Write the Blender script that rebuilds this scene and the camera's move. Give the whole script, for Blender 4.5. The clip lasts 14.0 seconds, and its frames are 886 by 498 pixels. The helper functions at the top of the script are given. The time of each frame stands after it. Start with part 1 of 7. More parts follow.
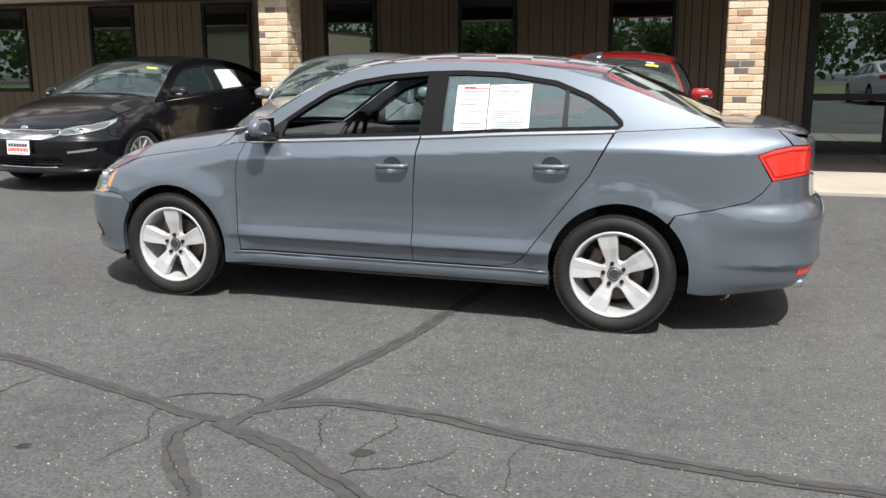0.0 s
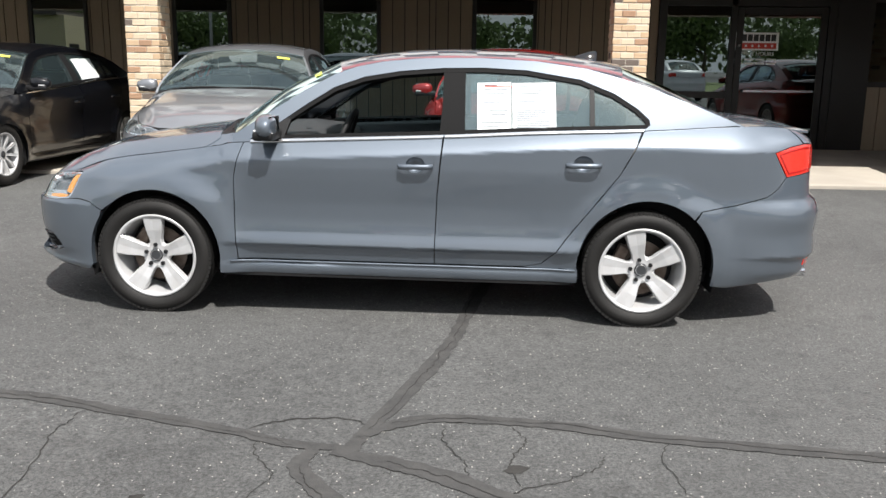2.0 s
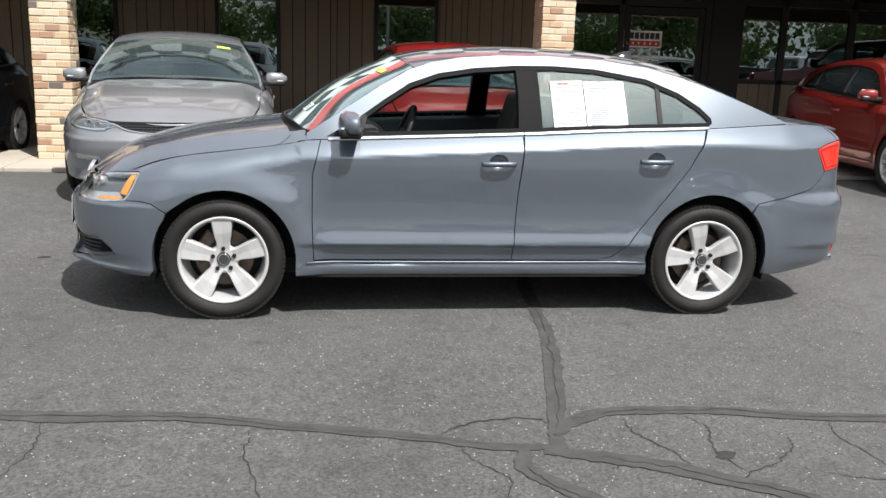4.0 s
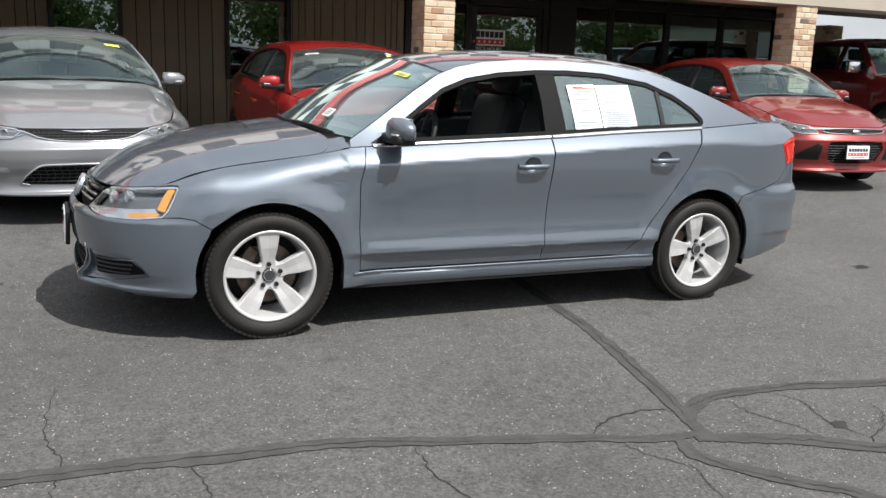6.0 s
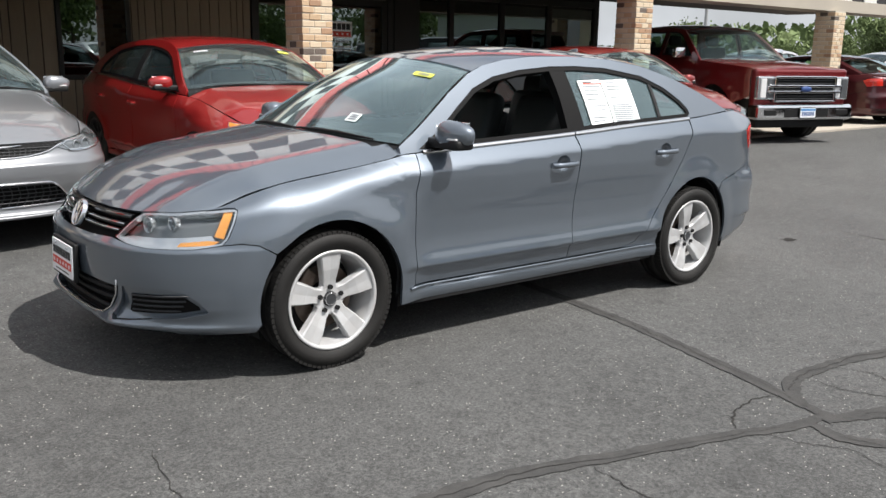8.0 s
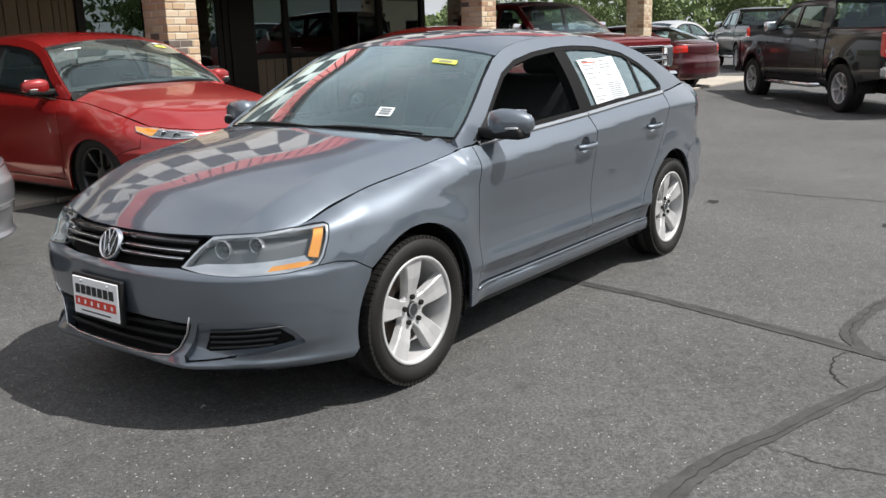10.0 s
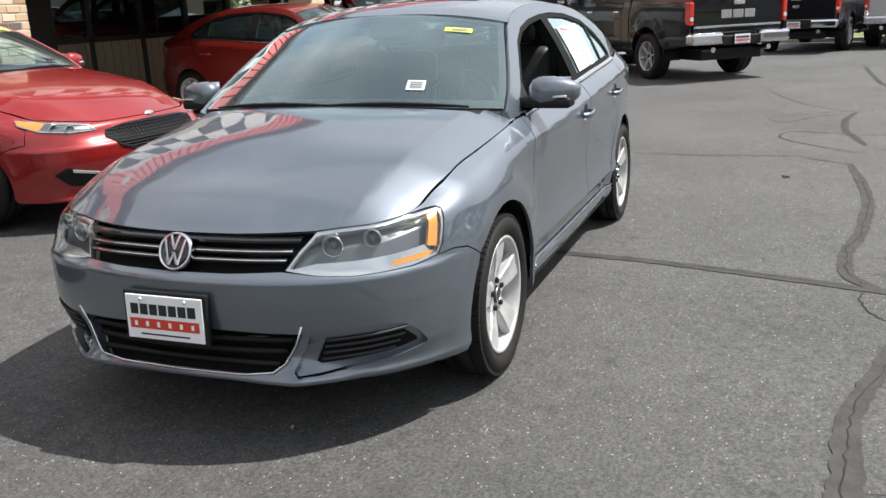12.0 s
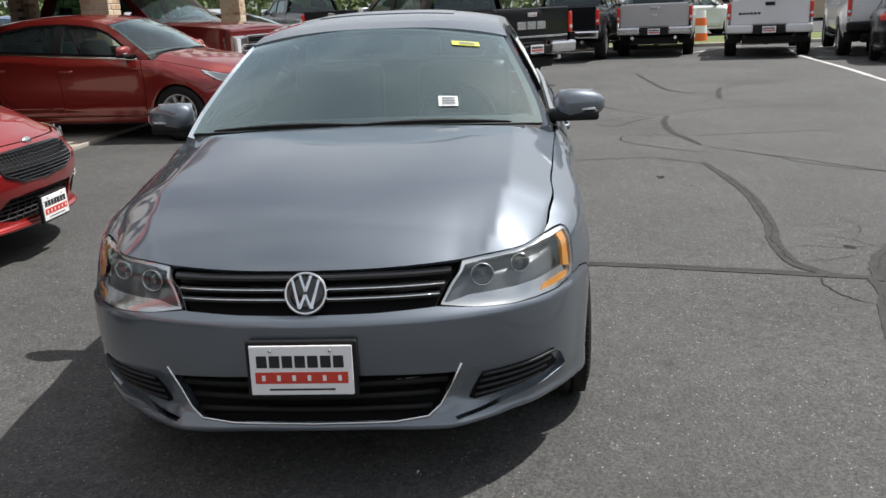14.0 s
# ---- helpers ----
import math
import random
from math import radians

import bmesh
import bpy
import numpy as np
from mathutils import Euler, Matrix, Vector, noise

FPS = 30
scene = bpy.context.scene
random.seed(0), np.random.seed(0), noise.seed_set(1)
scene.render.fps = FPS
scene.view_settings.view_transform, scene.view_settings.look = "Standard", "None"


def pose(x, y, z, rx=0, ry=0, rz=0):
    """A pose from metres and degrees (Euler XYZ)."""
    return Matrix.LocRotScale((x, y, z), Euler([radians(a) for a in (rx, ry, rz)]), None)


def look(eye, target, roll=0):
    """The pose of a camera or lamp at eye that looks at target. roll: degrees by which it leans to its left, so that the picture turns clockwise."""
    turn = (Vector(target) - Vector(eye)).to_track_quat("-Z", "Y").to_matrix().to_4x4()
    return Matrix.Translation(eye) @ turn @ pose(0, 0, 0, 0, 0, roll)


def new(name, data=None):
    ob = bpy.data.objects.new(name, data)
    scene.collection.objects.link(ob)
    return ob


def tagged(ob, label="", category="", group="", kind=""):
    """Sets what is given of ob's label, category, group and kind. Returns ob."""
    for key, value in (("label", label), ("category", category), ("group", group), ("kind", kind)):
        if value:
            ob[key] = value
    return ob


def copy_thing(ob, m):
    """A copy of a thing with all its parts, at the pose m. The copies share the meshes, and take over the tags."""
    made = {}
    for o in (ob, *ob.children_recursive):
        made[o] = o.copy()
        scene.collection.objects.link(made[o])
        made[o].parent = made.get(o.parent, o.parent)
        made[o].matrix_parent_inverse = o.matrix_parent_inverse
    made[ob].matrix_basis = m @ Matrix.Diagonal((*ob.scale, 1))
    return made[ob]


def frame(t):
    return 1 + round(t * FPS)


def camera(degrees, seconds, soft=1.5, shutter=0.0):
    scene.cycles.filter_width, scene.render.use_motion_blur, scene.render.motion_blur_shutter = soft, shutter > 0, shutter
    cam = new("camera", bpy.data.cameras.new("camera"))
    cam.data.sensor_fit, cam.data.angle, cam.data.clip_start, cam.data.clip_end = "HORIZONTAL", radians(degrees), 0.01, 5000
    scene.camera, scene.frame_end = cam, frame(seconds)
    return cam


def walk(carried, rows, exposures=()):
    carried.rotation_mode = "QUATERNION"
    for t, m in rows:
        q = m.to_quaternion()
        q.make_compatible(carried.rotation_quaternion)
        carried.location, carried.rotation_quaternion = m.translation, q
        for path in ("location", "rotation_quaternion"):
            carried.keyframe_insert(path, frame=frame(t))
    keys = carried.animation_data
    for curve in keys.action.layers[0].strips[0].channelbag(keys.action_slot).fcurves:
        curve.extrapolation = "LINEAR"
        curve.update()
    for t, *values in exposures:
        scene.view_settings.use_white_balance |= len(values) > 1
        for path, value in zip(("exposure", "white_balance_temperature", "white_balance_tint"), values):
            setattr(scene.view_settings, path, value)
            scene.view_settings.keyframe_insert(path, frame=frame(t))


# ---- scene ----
cam = camera(53.9, 14.0)
METRES, EYE, TILT, LEAN, TURN = 9.287, 1.368, 0.0, 0.0, 16.812
ROWS = [
    (0.0, 0.0, 0.0, 0.0, -0.04, -11.56, 0.2),
    (0.5, -0.0306, 0.009, -0.0002, -3.31, -11.7, -0.26),
    (1.0, -0.0674, 0.0128, 0.0021, -6.95, -11.71, -0.5),
    (1.5, -0.0994, 0.0208, 0.0011, -9.56, -11.79, -0.49),
    (2.0, -0.133, 0.0316, 0.0019, -13.79, -11.97, -0.74),
    (2.5, -0.1697, 0.0384, 0.0031, -15.88, -12.02, -0.69),
    (5.0, -0.3422, 0.1216, 0.0032, -32.99, -12.35, -2.03),
    (5.5, -0.3735, 0.1427, 0.0039, -36.12, -12.23, -1.78),
    (6.0, -0.403, 0.1647, 0.0043, -40.72, -12.28, -1.98),
    (6.5, -0.4267, 0.194, 0.0055, -43.42, -12.38, -1.02),
    (7.0, -0.451, 0.2231, 0.005, -47.2, -12.48, -1.21),
    (7.5, -0.4727, 0.2532, 0.0071, -50.23, -12.58, -0.88),
    (8.0, -0.4836, 0.2876, 0.0062, -55.46, -12.61, -0.86),
    (10.5, -0.5283, 0.454, 0.009, -73.62, -14.26, 2.05),
    (11.0, -0.5291, 0.4876, 0.0074, -77.35, -14.68, 2.4),
    (11.5, -0.5266, 0.5201, 0.0075, -80.6, -15.21, 3.21),
    (12.0, -0.5257, 0.5559, 0.0068, -85.91, -15.59, 2.65),
    (12.5, -0.5232, 0.59, 0.0078, -90.67, -16.05, 2.59),
    (13.0, -0.5159, 0.6249, 0.0103, -93.73, -16.03, 2.97),
    (13.5, -0.5101, 0.6565, 0.0118, -97.97, -15.39, 2.75),
    (14.0, -0.5011, 0.6884, 0.0132, -102.9, -15.61, 2.4),
]
walk(cam, [(t, pose(1.759, -5.376, EYE, TILT, LEAN, TURN) @ pose(METRES * x, METRES * y, METRES * z, 90 + pitch, roll, yaw)) for t, x, y, z, yaw, pitch, roll in ROWS],
     [(0.0, 0.92), (2.5, 1.0), (5.0, 0.90), (8.0, 0.74), (10.5, 0.70), (11.0, 0.89), (12.0, 0.90), (12.5, 0.80), (14.0, 0.46)])


# ---- world and sun ----
SUN_DIR = Vector((0.31, -0.57, 1.0)).normalized()
world = bpy.data.worlds.new("sky")
scene.world = world
world.use_nodes = True
_n, _l = world.node_tree.nodes, world.node_tree.links
_n.clear()
_sky = _n.new("ShaderNodeTexSky")
_sky.sky_type = "NISHITA"
_sky.sun_disc = False
_sky.sun_elevation = math.asin(SUN_DIR.z)
_sky.sun_rotation = math.atan2(SUN_DIR.x, SUN_DIR.y)
_sky.air_density, _sky.dust_density, _sky.ozone_density = 1.0, 4.0, 1.0
# thin bright summer cloud over the whole sky
_tc = _n.new("ShaderNodeTexCoord")
_cl = _n.new("ShaderNodeTexNoise")
_cl.inputs["Scale"].default_value = 2.2
_cl.inputs["Detail"].default_value = 6
_ramp = _n.new("ShaderNodeValToRGB")
_ramp.color_ramp.elements[0].position, _ramp.color_ramp.elements[1].position = 0.35, 0.62
_ramp.color_ramp.elements[0].color = (0.25, 0.25, 0.25, 1)
_mix = _n.new("ShaderNodeMix")
_mix.data_type = "RGBA"
_mix.inputs["B"].default_value = (8.4, 8.8, 9.4, 1)
_bg = _n.new("ShaderNodeBackground")
_bg.inputs["Strength"].default_value = 0.066
_out = _n.new("ShaderNodeOutputWorld")
_l.new(_tc.outputs["Generated"], _cl.inputs["Vector"])
_l.new(_cl.outputs["Fac"], _ramp.inputs["Fac"])
_l.new(_ramp.outputs["Color"], _mix.inputs["Factor"])
_l.new(_sky.outputs["Color"], _mix.inputs["A"])
_l.new(_mix.outputs["Result"], _bg.inputs["Color"])
_l.new(_bg.outputs["Background"], _out.inputs["Surface"])

sun = new("sun", bpy.data.lights.new("sun", "SUN"))
sun.data.energy, sun.data.angle, sun.data.color = 4.1, radians(0.6), (1.0, 0.965, 0.925)
sun.matrix_world = look(SUN_DIR * 30, (0, 0, 0))


# ---- materials ----
def mat(name, color, rough=0.5, metal=0.0, coat=0.0, grain=0.0, scale=40.0, stain=0.0, stain_scale=1.5, bump=0.0, bump_scale=200.0,
        dark=None, vary=0.0, spec=0.5, coat_rough=0.04, stretch=(1, 1, 1), emit=None):
    """A procedural surface: base colour with fine grain, broad stains, random shade per piece and fine relief."""
    m = bpy.data.materials.new(name)
    m.use_nodes = True
    n, l = m.node_tree.nodes, m.node_tree.links
    b = n["Principled BSDF"]
    b.inputs["Base Color"].default_value = (*color, 1)
    b.inputs["Roughness"].default_value = rough
    b.inputs["Metallic"].default_value = metal
    b.inputs["Coat Weight"].default_value = coat
    b.inputs["Coat Roughness"].default_value = coat_rough
    b.inputs["Specular IOR Level"].default_value = spec
    if emit:
        b.inputs["Emission Color"].default_value = (*color, 1)
        b.inputs["Emission Strength"].default_value = emit
    tc = n.new("ShaderNodeTexCoord")
    mp = n.new("ShaderNodeMapping")
    mp.inputs["Scale"].default_value = stretch
    l.new(tc.outputs["Object"], mp.inputs["Vector"])
    sock = None
    dark = dark or tuple(c * 0.55 for c in color)

    def layer(prev, fac_socket, amount, col):
        mul = n.new("ShaderNodeMath")
        mul.operation = "MULTIPLY"
        mul.inputs[1].default_value = amount
        l.new(fac_socket, mul.inputs[0])
        mx = n.new("ShaderNodeMix")
        mx.data_type = "RGBA"
        if prev is None:
            mx.inputs["A"].default_value = (*color, 1)
        else:
            l.new(prev, mx.inputs["A"])
        mx.inputs["B"].default_value = (*col, 1)
        l.new(mul.outputs[0], mx.inputs["Factor"])
        return mx.outputs["Result"]

    if grain:
        t = n.new("ShaderNodeTexNoise")
        t.inputs["Scale"].default_value, t.inputs["Detail"].default_value = scale, 4
        l.new(mp.outputs[0], t.inputs["Vector"])
        sock = layer(sock, t.outputs["Fac"], grain, dark)
    if stain:
        t = n.new("ShaderNodeTexNoise")
        t.inputs["Scale"].default_value, t.inputs["Detail"].default_value = stain_scale, 5
        l.new(tc.outputs["Object"], t.inputs["Vector"])
        r = n.new("ShaderNodeMapRange")
        r.inputs["From Min"].default_value, r.inputs["From Max"].default_value = 0.42, 0.68
        l.new(t.outputs["Fac"], r.inputs["Value"])
        sock = layer(sock, r.outputs[0], stain, dark)
    if vary:
        oi = n.new("ShaderNodeObjectInfo")
        sock = layer(sock, oi.outputs["Random"], vary, dark)
    if sock is not None:
        l.new(sock, b.inputs["Base Color"])
    if bump:
        t = n.new("ShaderNodeTexNoise")
        t.inputs["Scale"].default_value, t.inputs["Detail"].default_value = bump_scale, 3
        l.new(mp.outputs[0], t.inputs["Vector"])
        bp = n.new("ShaderNodeBump")
        bp.inputs["Strength"].default_value, bp.inputs["Distance"].default_value = bump, 0.01
        l.new(t.outputs["Fac"], bp.inputs["Height"])
        l.new(bp.outputs[0], b.inputs["Normal"])
    return m


def glass_mat(name, color, rough=0.0, clear=0.8, gain=1.5, haze=0.0):
    """Thin window glass: a tinted see-through layer under a reflecting one."""
    m = bpy.data.materials.new(name)
    m.use_nodes = True
    n, l = m.node_tree.nodes, m.node_tree.links
    n.clear()
    o = n.new("ShaderNodeOutputMaterial")
    t = n.new("ShaderNodeBsdfTransparent")
    t.inputs["Color"].default_value = tuple(c * clear for c in color) + (1,)
    g = n.new("ShaderNodeBsdfGlossy")
    g.inputs["Roughness"].default_value = rough
    g.inputs["Color"].default_value = (0.86, 1.0, 1.0, 1)
    # a thin sheet mirrors alike from both sides: 4 % face on, rising steeply at a glance
    f = n.new("ShaderNodeLayerWeight")
    f.inputs["Blend"].default_value = 0.5
    p5 = n.new("ShaderNodeMath")
    p5.operation = "POWER"
    p5.inputs[1].default_value = 5.0
    lift = n.new("ShaderNodeMath")
    lift.operation = "MULTIPLY_ADD"
    lift.inputs[1].default_value, lift.inputs[2].default_value = 0.958, 0.042
    l.new(f.outputs["Facing"], p5.inputs[0])
    l.new(p5.outputs[0], lift.inputs[0])
    sc = n.new("ShaderNodeMath")
    sc.operation = "MULTIPLY"
    sc.use_clamp = True
    sc.inputs[1].default_value = gain
    mx = n.new("ShaderNodeMixShader")
    l.new(lift.outputs[0], sc.inputs[0])
    l.new(sc.outputs[0], mx.inputs["Fac"])
    l.new(t.outputs[0], mx.inputs[1])
    l.new(g.outputs[0], mx.inputs[2])
    if haze:
        # a bluish diffuse film: dust, with sky haze painted in to brighten the glass
        d = n.new("ShaderNodeBsdfDiffuse")
        d.inputs["Color"].default_value = (0.40, 0.58, 0.63, 1)
        md = n.new("ShaderNodeMixShader")
        md.inputs["Fac"].default_value = haze
        l.new(mx.outputs[0], md.inputs[1])
        l.new(d.outputs[0], md.inputs[2])
        mx = md
    l.new(mx.outputs[0], o.inputs["Surface"])
    return m


def paint(name, color, metal=0.55, rough=0.38):
    """Metallic car paint: flake base under clear coat, faint dust."""
    return mat(name, color, rough=rough, metal=metal, coat=1.0, coat_rough=0.03, grain=0.25, scale=900, stain=0.08, stain_scale=2.5)


GREY_PAINT = paint("grey_metallic_paint", (0.121, 0.146, 0.177), 0.66, 0.48)
# a thick, well polished clear coat
GREY_PAINT.node_tree.nodes["Principled BSDF"].inputs["Coat IOR"].default_value = 1.9
BLACK_PAINT = mat("black_paint", (0.003, 0.0035, 0.005), 0.3, coat=0.6, coat_rough=0.02, spec=0.2, grain=0.3, scale=900)
SILVER_PAINT = paint("silver_paint", (0.26, 0.27, 0.285), 0.6, 0.38)
RED_PAINT = paint("red_metallic_paint", (0.32, 0.014, 0.014), 0.35, 0.35)
DEEP_RED_PAINT = paint("deep_red_paint", (0.22, 0.015, 0.012), 0.35, 0.35)
# the pickup's red, darkened in the colour to stand in for shade
SHADED_RED = paint("shaded_red_paint", (0.15, 0.008, 0.010), 0.35, 0.35)
MAROON_PAINT = paint("maroon_paint", (0.07, 0.010, 0.014), 0.3, 0.35)
WHITE_PAINT = paint("white_paint", (0.72, 0.73, 0.74), 0.0, 0.35)
LIGHT_SILVER = paint("light_silver_paint", (0.50, 0.50, 0.50), 0.4, 0.38)
BLUE_PAINT = paint("blue_paint", (0.03, 0.10, 0.26), 0.3, 0.35)
TAN_PAINT = paint("tan_paint", (0.33, 0.30, 0.26), 0.4, 0.38)
BLACK_PLASTIC = mat("black_plastic", (0.009, 0.009, 0.0095), 0.6, spec=0.3, grain=0.4, scale=300, bump=0.1, bump_scale=900)
GRILLE_BLACK = mat("grille_black", (0.004, 0.004, 0.0042), 0.7, spec=0.15)
GLOSS_BLACK = mat("gloss_black", (0.008, 0.008, 0.009), 0.12, coat=0.6)
DARK_PLASTIC = mat("dark_grey_plastic", (0.028, 0.030, 0.033), 0.6, grain=0.4, scale=300, bump=0.12, bump_scale=900)
RUBBER = mat("tyre_rubber", (0.008, 0.0078, 0.0075), 0.65, spec=0.3, grain=0.5, scale=60, stain=0.35, stain_scale=9, dark=(0.018, 0.0165, 0.015), bump=0.15, bump_scale=400)
ALLOY = mat("silver_alloy", (0.51, 0.515, 0.52), 0.34, metal=0.25, coat=0.5, grain=0.12, scale=30, stain=0.25, stain_scale=14, dark=(0.34, 0.31, 0.28))
DARK_ALLOY = mat("dark_alloy", (0.02, 0.02, 0.022), 0.35, metal=0.4, coat=0.3)
BRAKE = mat("brake_steel", (0.16, 0.13, 0.11), 0.55, metal=0.8, stain=0.6, stain_scale=20, dark=(0.07, 0.04, 0.025))
CHROME = mat("chrome", (0.82, 0.83, 0.85), 0.08, metal=1.0, grain=0.05, scale=30)
SATIN = mat("satin_metal", (0.70, 0.71, 0.72), 0.25, metal=1.0, grain=0.08, scale=30)
LAMP_CHROME = mat("lamp_reflector", (0.62, 0.63, 0.65), 0.22, metal=0.85, grain=0.2, scale=50)
LAMP_DARK = mat("lamp_bezel", (0.12, 0.127, 0.135), 0.35, metal=0.4, grain=0.2, scale=50)
AMBER = mat("amber_reflector", (0.80, 0.36, 0.06), 0.22, metal=0.3, coat=0.6, grain=0.6, scale=160, dark=(0.55, 0.16, 0.01))
RED_LAMP = mat("red_lamp", (0.62, 0.022, 0.014), 0.18, coat=0.9, grain=0.3, scale=90, dark=(0.75, 0.09, 0.05))
LAMP_SHADE = mat("deep_red_lamp", (0.42, 0.012, 0.010), 0.2, coat=0.9, grain=0.3, scale=90)
WHITE_LAMP = mat("white_lamp", (0.7, 0.7, 0.7), 0.2, coat=0.8, grain=0.2, scale=80)
CAR_GLASS = glass_mat("car_glass", (0.74, 0.90, 0.89), clear=0.90, gain=2.0, haze=0.03)
HERO_GLASS = glass_mat("hazed_car_glass", (0.70, 0.90, 0.90), clear=0.97, gain=3.2, haze=0.072)
TINT_GLASS = glass_mat("tinted_glass", (0.62, 0.74, 0.74), clear=0.60)
SIDE_GLASS = glass_mat("green_side_glass", (0.66, 0.84, 0.84), clear=0.75, gain=3.4, haze=0.08)
LENS_GLASS = glass_mat("lamp_lens", (0.97, 0.98, 0.98), clear=0.97)
SHOP_GLASS = glass_mat("shop_glass", (0.5, 0.52, 0.52), clear=0.26, gain=4.5)
INTERIOR = mat("interior_black", (0.034, 0.035, 0.037), 0.6, grain=0.4, scale=150, bump=0.1, bump_scale=500)
SEAT_BLACK = mat("seat_black", (0.030, 0.030, 0.032), 0.45, grain=0.4, scale=60, bump=0.15, bump_scale=250)
HEADLINER = mat("headliner", (0.30, 0.29, 0.27), 0.9, grain=0.2, scale=120)
PAPER = mat("paper", (0.72, 0.76, 0.75), 0.7, grain=0.06, scale=30)
INK = mat("ink_grey", (0.22, 0.24, 0.26), 0.7)
INK_BLACK = mat("ink_black", (0.015, 0.016, 0.018), 0.5)
INK_RED = mat("ink_red", (0.60, 0.05, 0.03), 0.5)
PLATE_WHITE = mat("plate_white", (0.86, 0.87, 0.88), 0.4, coat=0.4, grain=0.05, scale=50)
YELLOW = mat("yellow_sticker", (0.70, 0.72, 0.10), 0.5, grain=0.1, scale=80)
ORANGE = mat("orange_plastic", (0.85, 0.16, 0.03), 0.5)


def asphalt():
    m = bpy.data.materials.new("asphalt")
    m.use_nodes = True
    n, l = m.node_tree.nodes, m.node_tree.links
    b = n["Principled BSDF"]
    b.inputs["Roughness"].default_value = 0.82
    tc = n.new("ShaderNodeTexCoord")

    def noise_tex(scale, detail=5, rough=0.6):
        t = n.new("ShaderNodeTexNoise")
        t.inputs["Scale"].default_value, t.inputs["Detail"].default_value, t.inputs["Roughness"].default_value = scale, detail, rough
        l.new(tc.outputs["Object"], t.inputs["Vector"])
        return t.outputs["Fac"]

    def ramp(fac, p0, p1, c0, c1):
        r = n.new("ShaderNodeValToRGB")
        e = r.color_ramp.elements
        e[0].position, e[1].position = p0, p1
        e[0].color, e[1].color = (*c0, 1), (*c1, 1)
        l.new(fac, r.inputs["Fac"])
        return r.outputs["Color"]

    def mixed(a, bb, mode, fac=1.0):
        x = n.new("ShaderNodeMix")
        x.data_type, x.blend_type = "RGBA", mode
        x.inputs["Factor"].default_value = fac
        l.new(a, x.inputs["A"])
        l.new(bb, x.inputs["B"])
        return x.outputs["Result"]

    base = ramp(noise_tex(0.55, 6), 0.3, 0.72, (0.058, 0.058, 0.057), (0.090, 0.090, 0.088))
    fine = ramp(noise_tex(70, 3), 0.3, 0.7, (0.50, 0.50, 0.50), (1.5, 1.5, 1.5))
    grit = ramp(noise_tex(260, 2), 0.3, 0.75, (0.42, 0.42, 0.42), (1.75, 1.75, 1.75))
    blot = ramp(noise_tex(4.5, 4), 0.30, 0.42, (0.80, 0.80, 0.80), (1.0, 1.0, 1.0))
    patch = ramp(noise_tex(14, 5, 0.7), 0.32, 0.66, (0.78, 0.78, 0.77), (1.14, 1.14, 1.13))
    base = mixed(base, patch, "MULTIPLY")
    col = mixed(mixed(mixed(base, fine, "MULTIPLY"), grit, "MULTIPLY"), blot, "MULTIPLY")
    # pale stones worn bare in the surface
    v = n.new("ShaderNodeTexVoronoi")
    v.inputs["Scale"].default_value = 62
    l.new(tc.outputs["Object"], v.inputs["Vector"])
    stone = n.new("ShaderNodeMath")
    stone.operation = "LESS_THAN"
    stone.inputs[1].default_value = 0.19
    l.new(v.outputs["Distance"], stone.inputs[0])
    sep = n.new("ShaderNodeSeparateColor")
    l.new(v.outputs["Color"], sep.inputs[0])
    pick = n.new("ShaderNodeMath")
    pick.operation = "GREATER_THAN"
    pick.inputs[1].default_value = 0.88
    l.new(sep.outputs[0], pick.inputs[0])
    both = n.new("ShaderNodeMath")
    both.operation = "MULTIPLY"
    l.new(stone.outputs[0], both.inputs[0])
    l.new(pick.outputs[0], both.inputs[1])
    fin = n.new("ShaderNodeMix")
    fin.data_type = "RGBA"
    fin.inputs["B"].default_value = (0.40, 0.385, 0.355, 1)
    l.new(both.outputs[0], fin.inputs["Factor"])
    l.new(col, fin.inputs["A"])
    l.new(fin.outputs["Result"], b.inputs["Base Color"])
    bp = n.new("ShaderNodeBump")
    bp.inputs["Strength"].default_value, bp.inputs["Distance"].default_value = 0.9, 0.005
    l.new(noise_tex(190, 3), bp.inputs["Height"])
    l.new(bp.outputs[0], b.inputs["Normal"])
    return m


ASPHALT = asphalt()
TAR = mat("crack_filler", (0.034, 0.034, 0.034), 0.85, spec=0.18, grain=0.8, scale=55, stain=0.7, stain_scale=9, dark=(0.074, 0.072, 0.069), bump=0.3, bump_scale=160)
CRACK = mat("crack_dark", (0.020, 0.019, 0.018), 0.95, spec=0.1, grain=0.6, scale=60, stain=0.6, stain_scale=7, dark=(0.055, 0.053, 0.05))
LINE_WHITE = mat("line_paint", (0.62, 0.62, 0.60), 0.8, grain=0.35, scale=30, stain=0.5, stain_scale=4, dark=(0.2, 0.2, 0.2))
CONCRETE = mat("concrete", (0.42, 0.38, 0.32), 0.85, grain=0.3, scale=60, stain=0.4, stain_scale=1.2, bump=0.2, bump_scale=120)
GRASS = mat("grass", (0.09, 0.15, 0.035), 0.9, grain=0.6, scale=30, stain=0.5, stain_scale=0.6, dark=(0.16, 0.16, 0.06))
SIDING = mat("brown_siding", (0.30, 0.235, 0.165), 0.8, grain=0.5, scale=6, stretch=(9, 9, 0.8), vary=0.35, stain=0.3, stain_scale=1.5, bump=0.2, bump_scale=14)
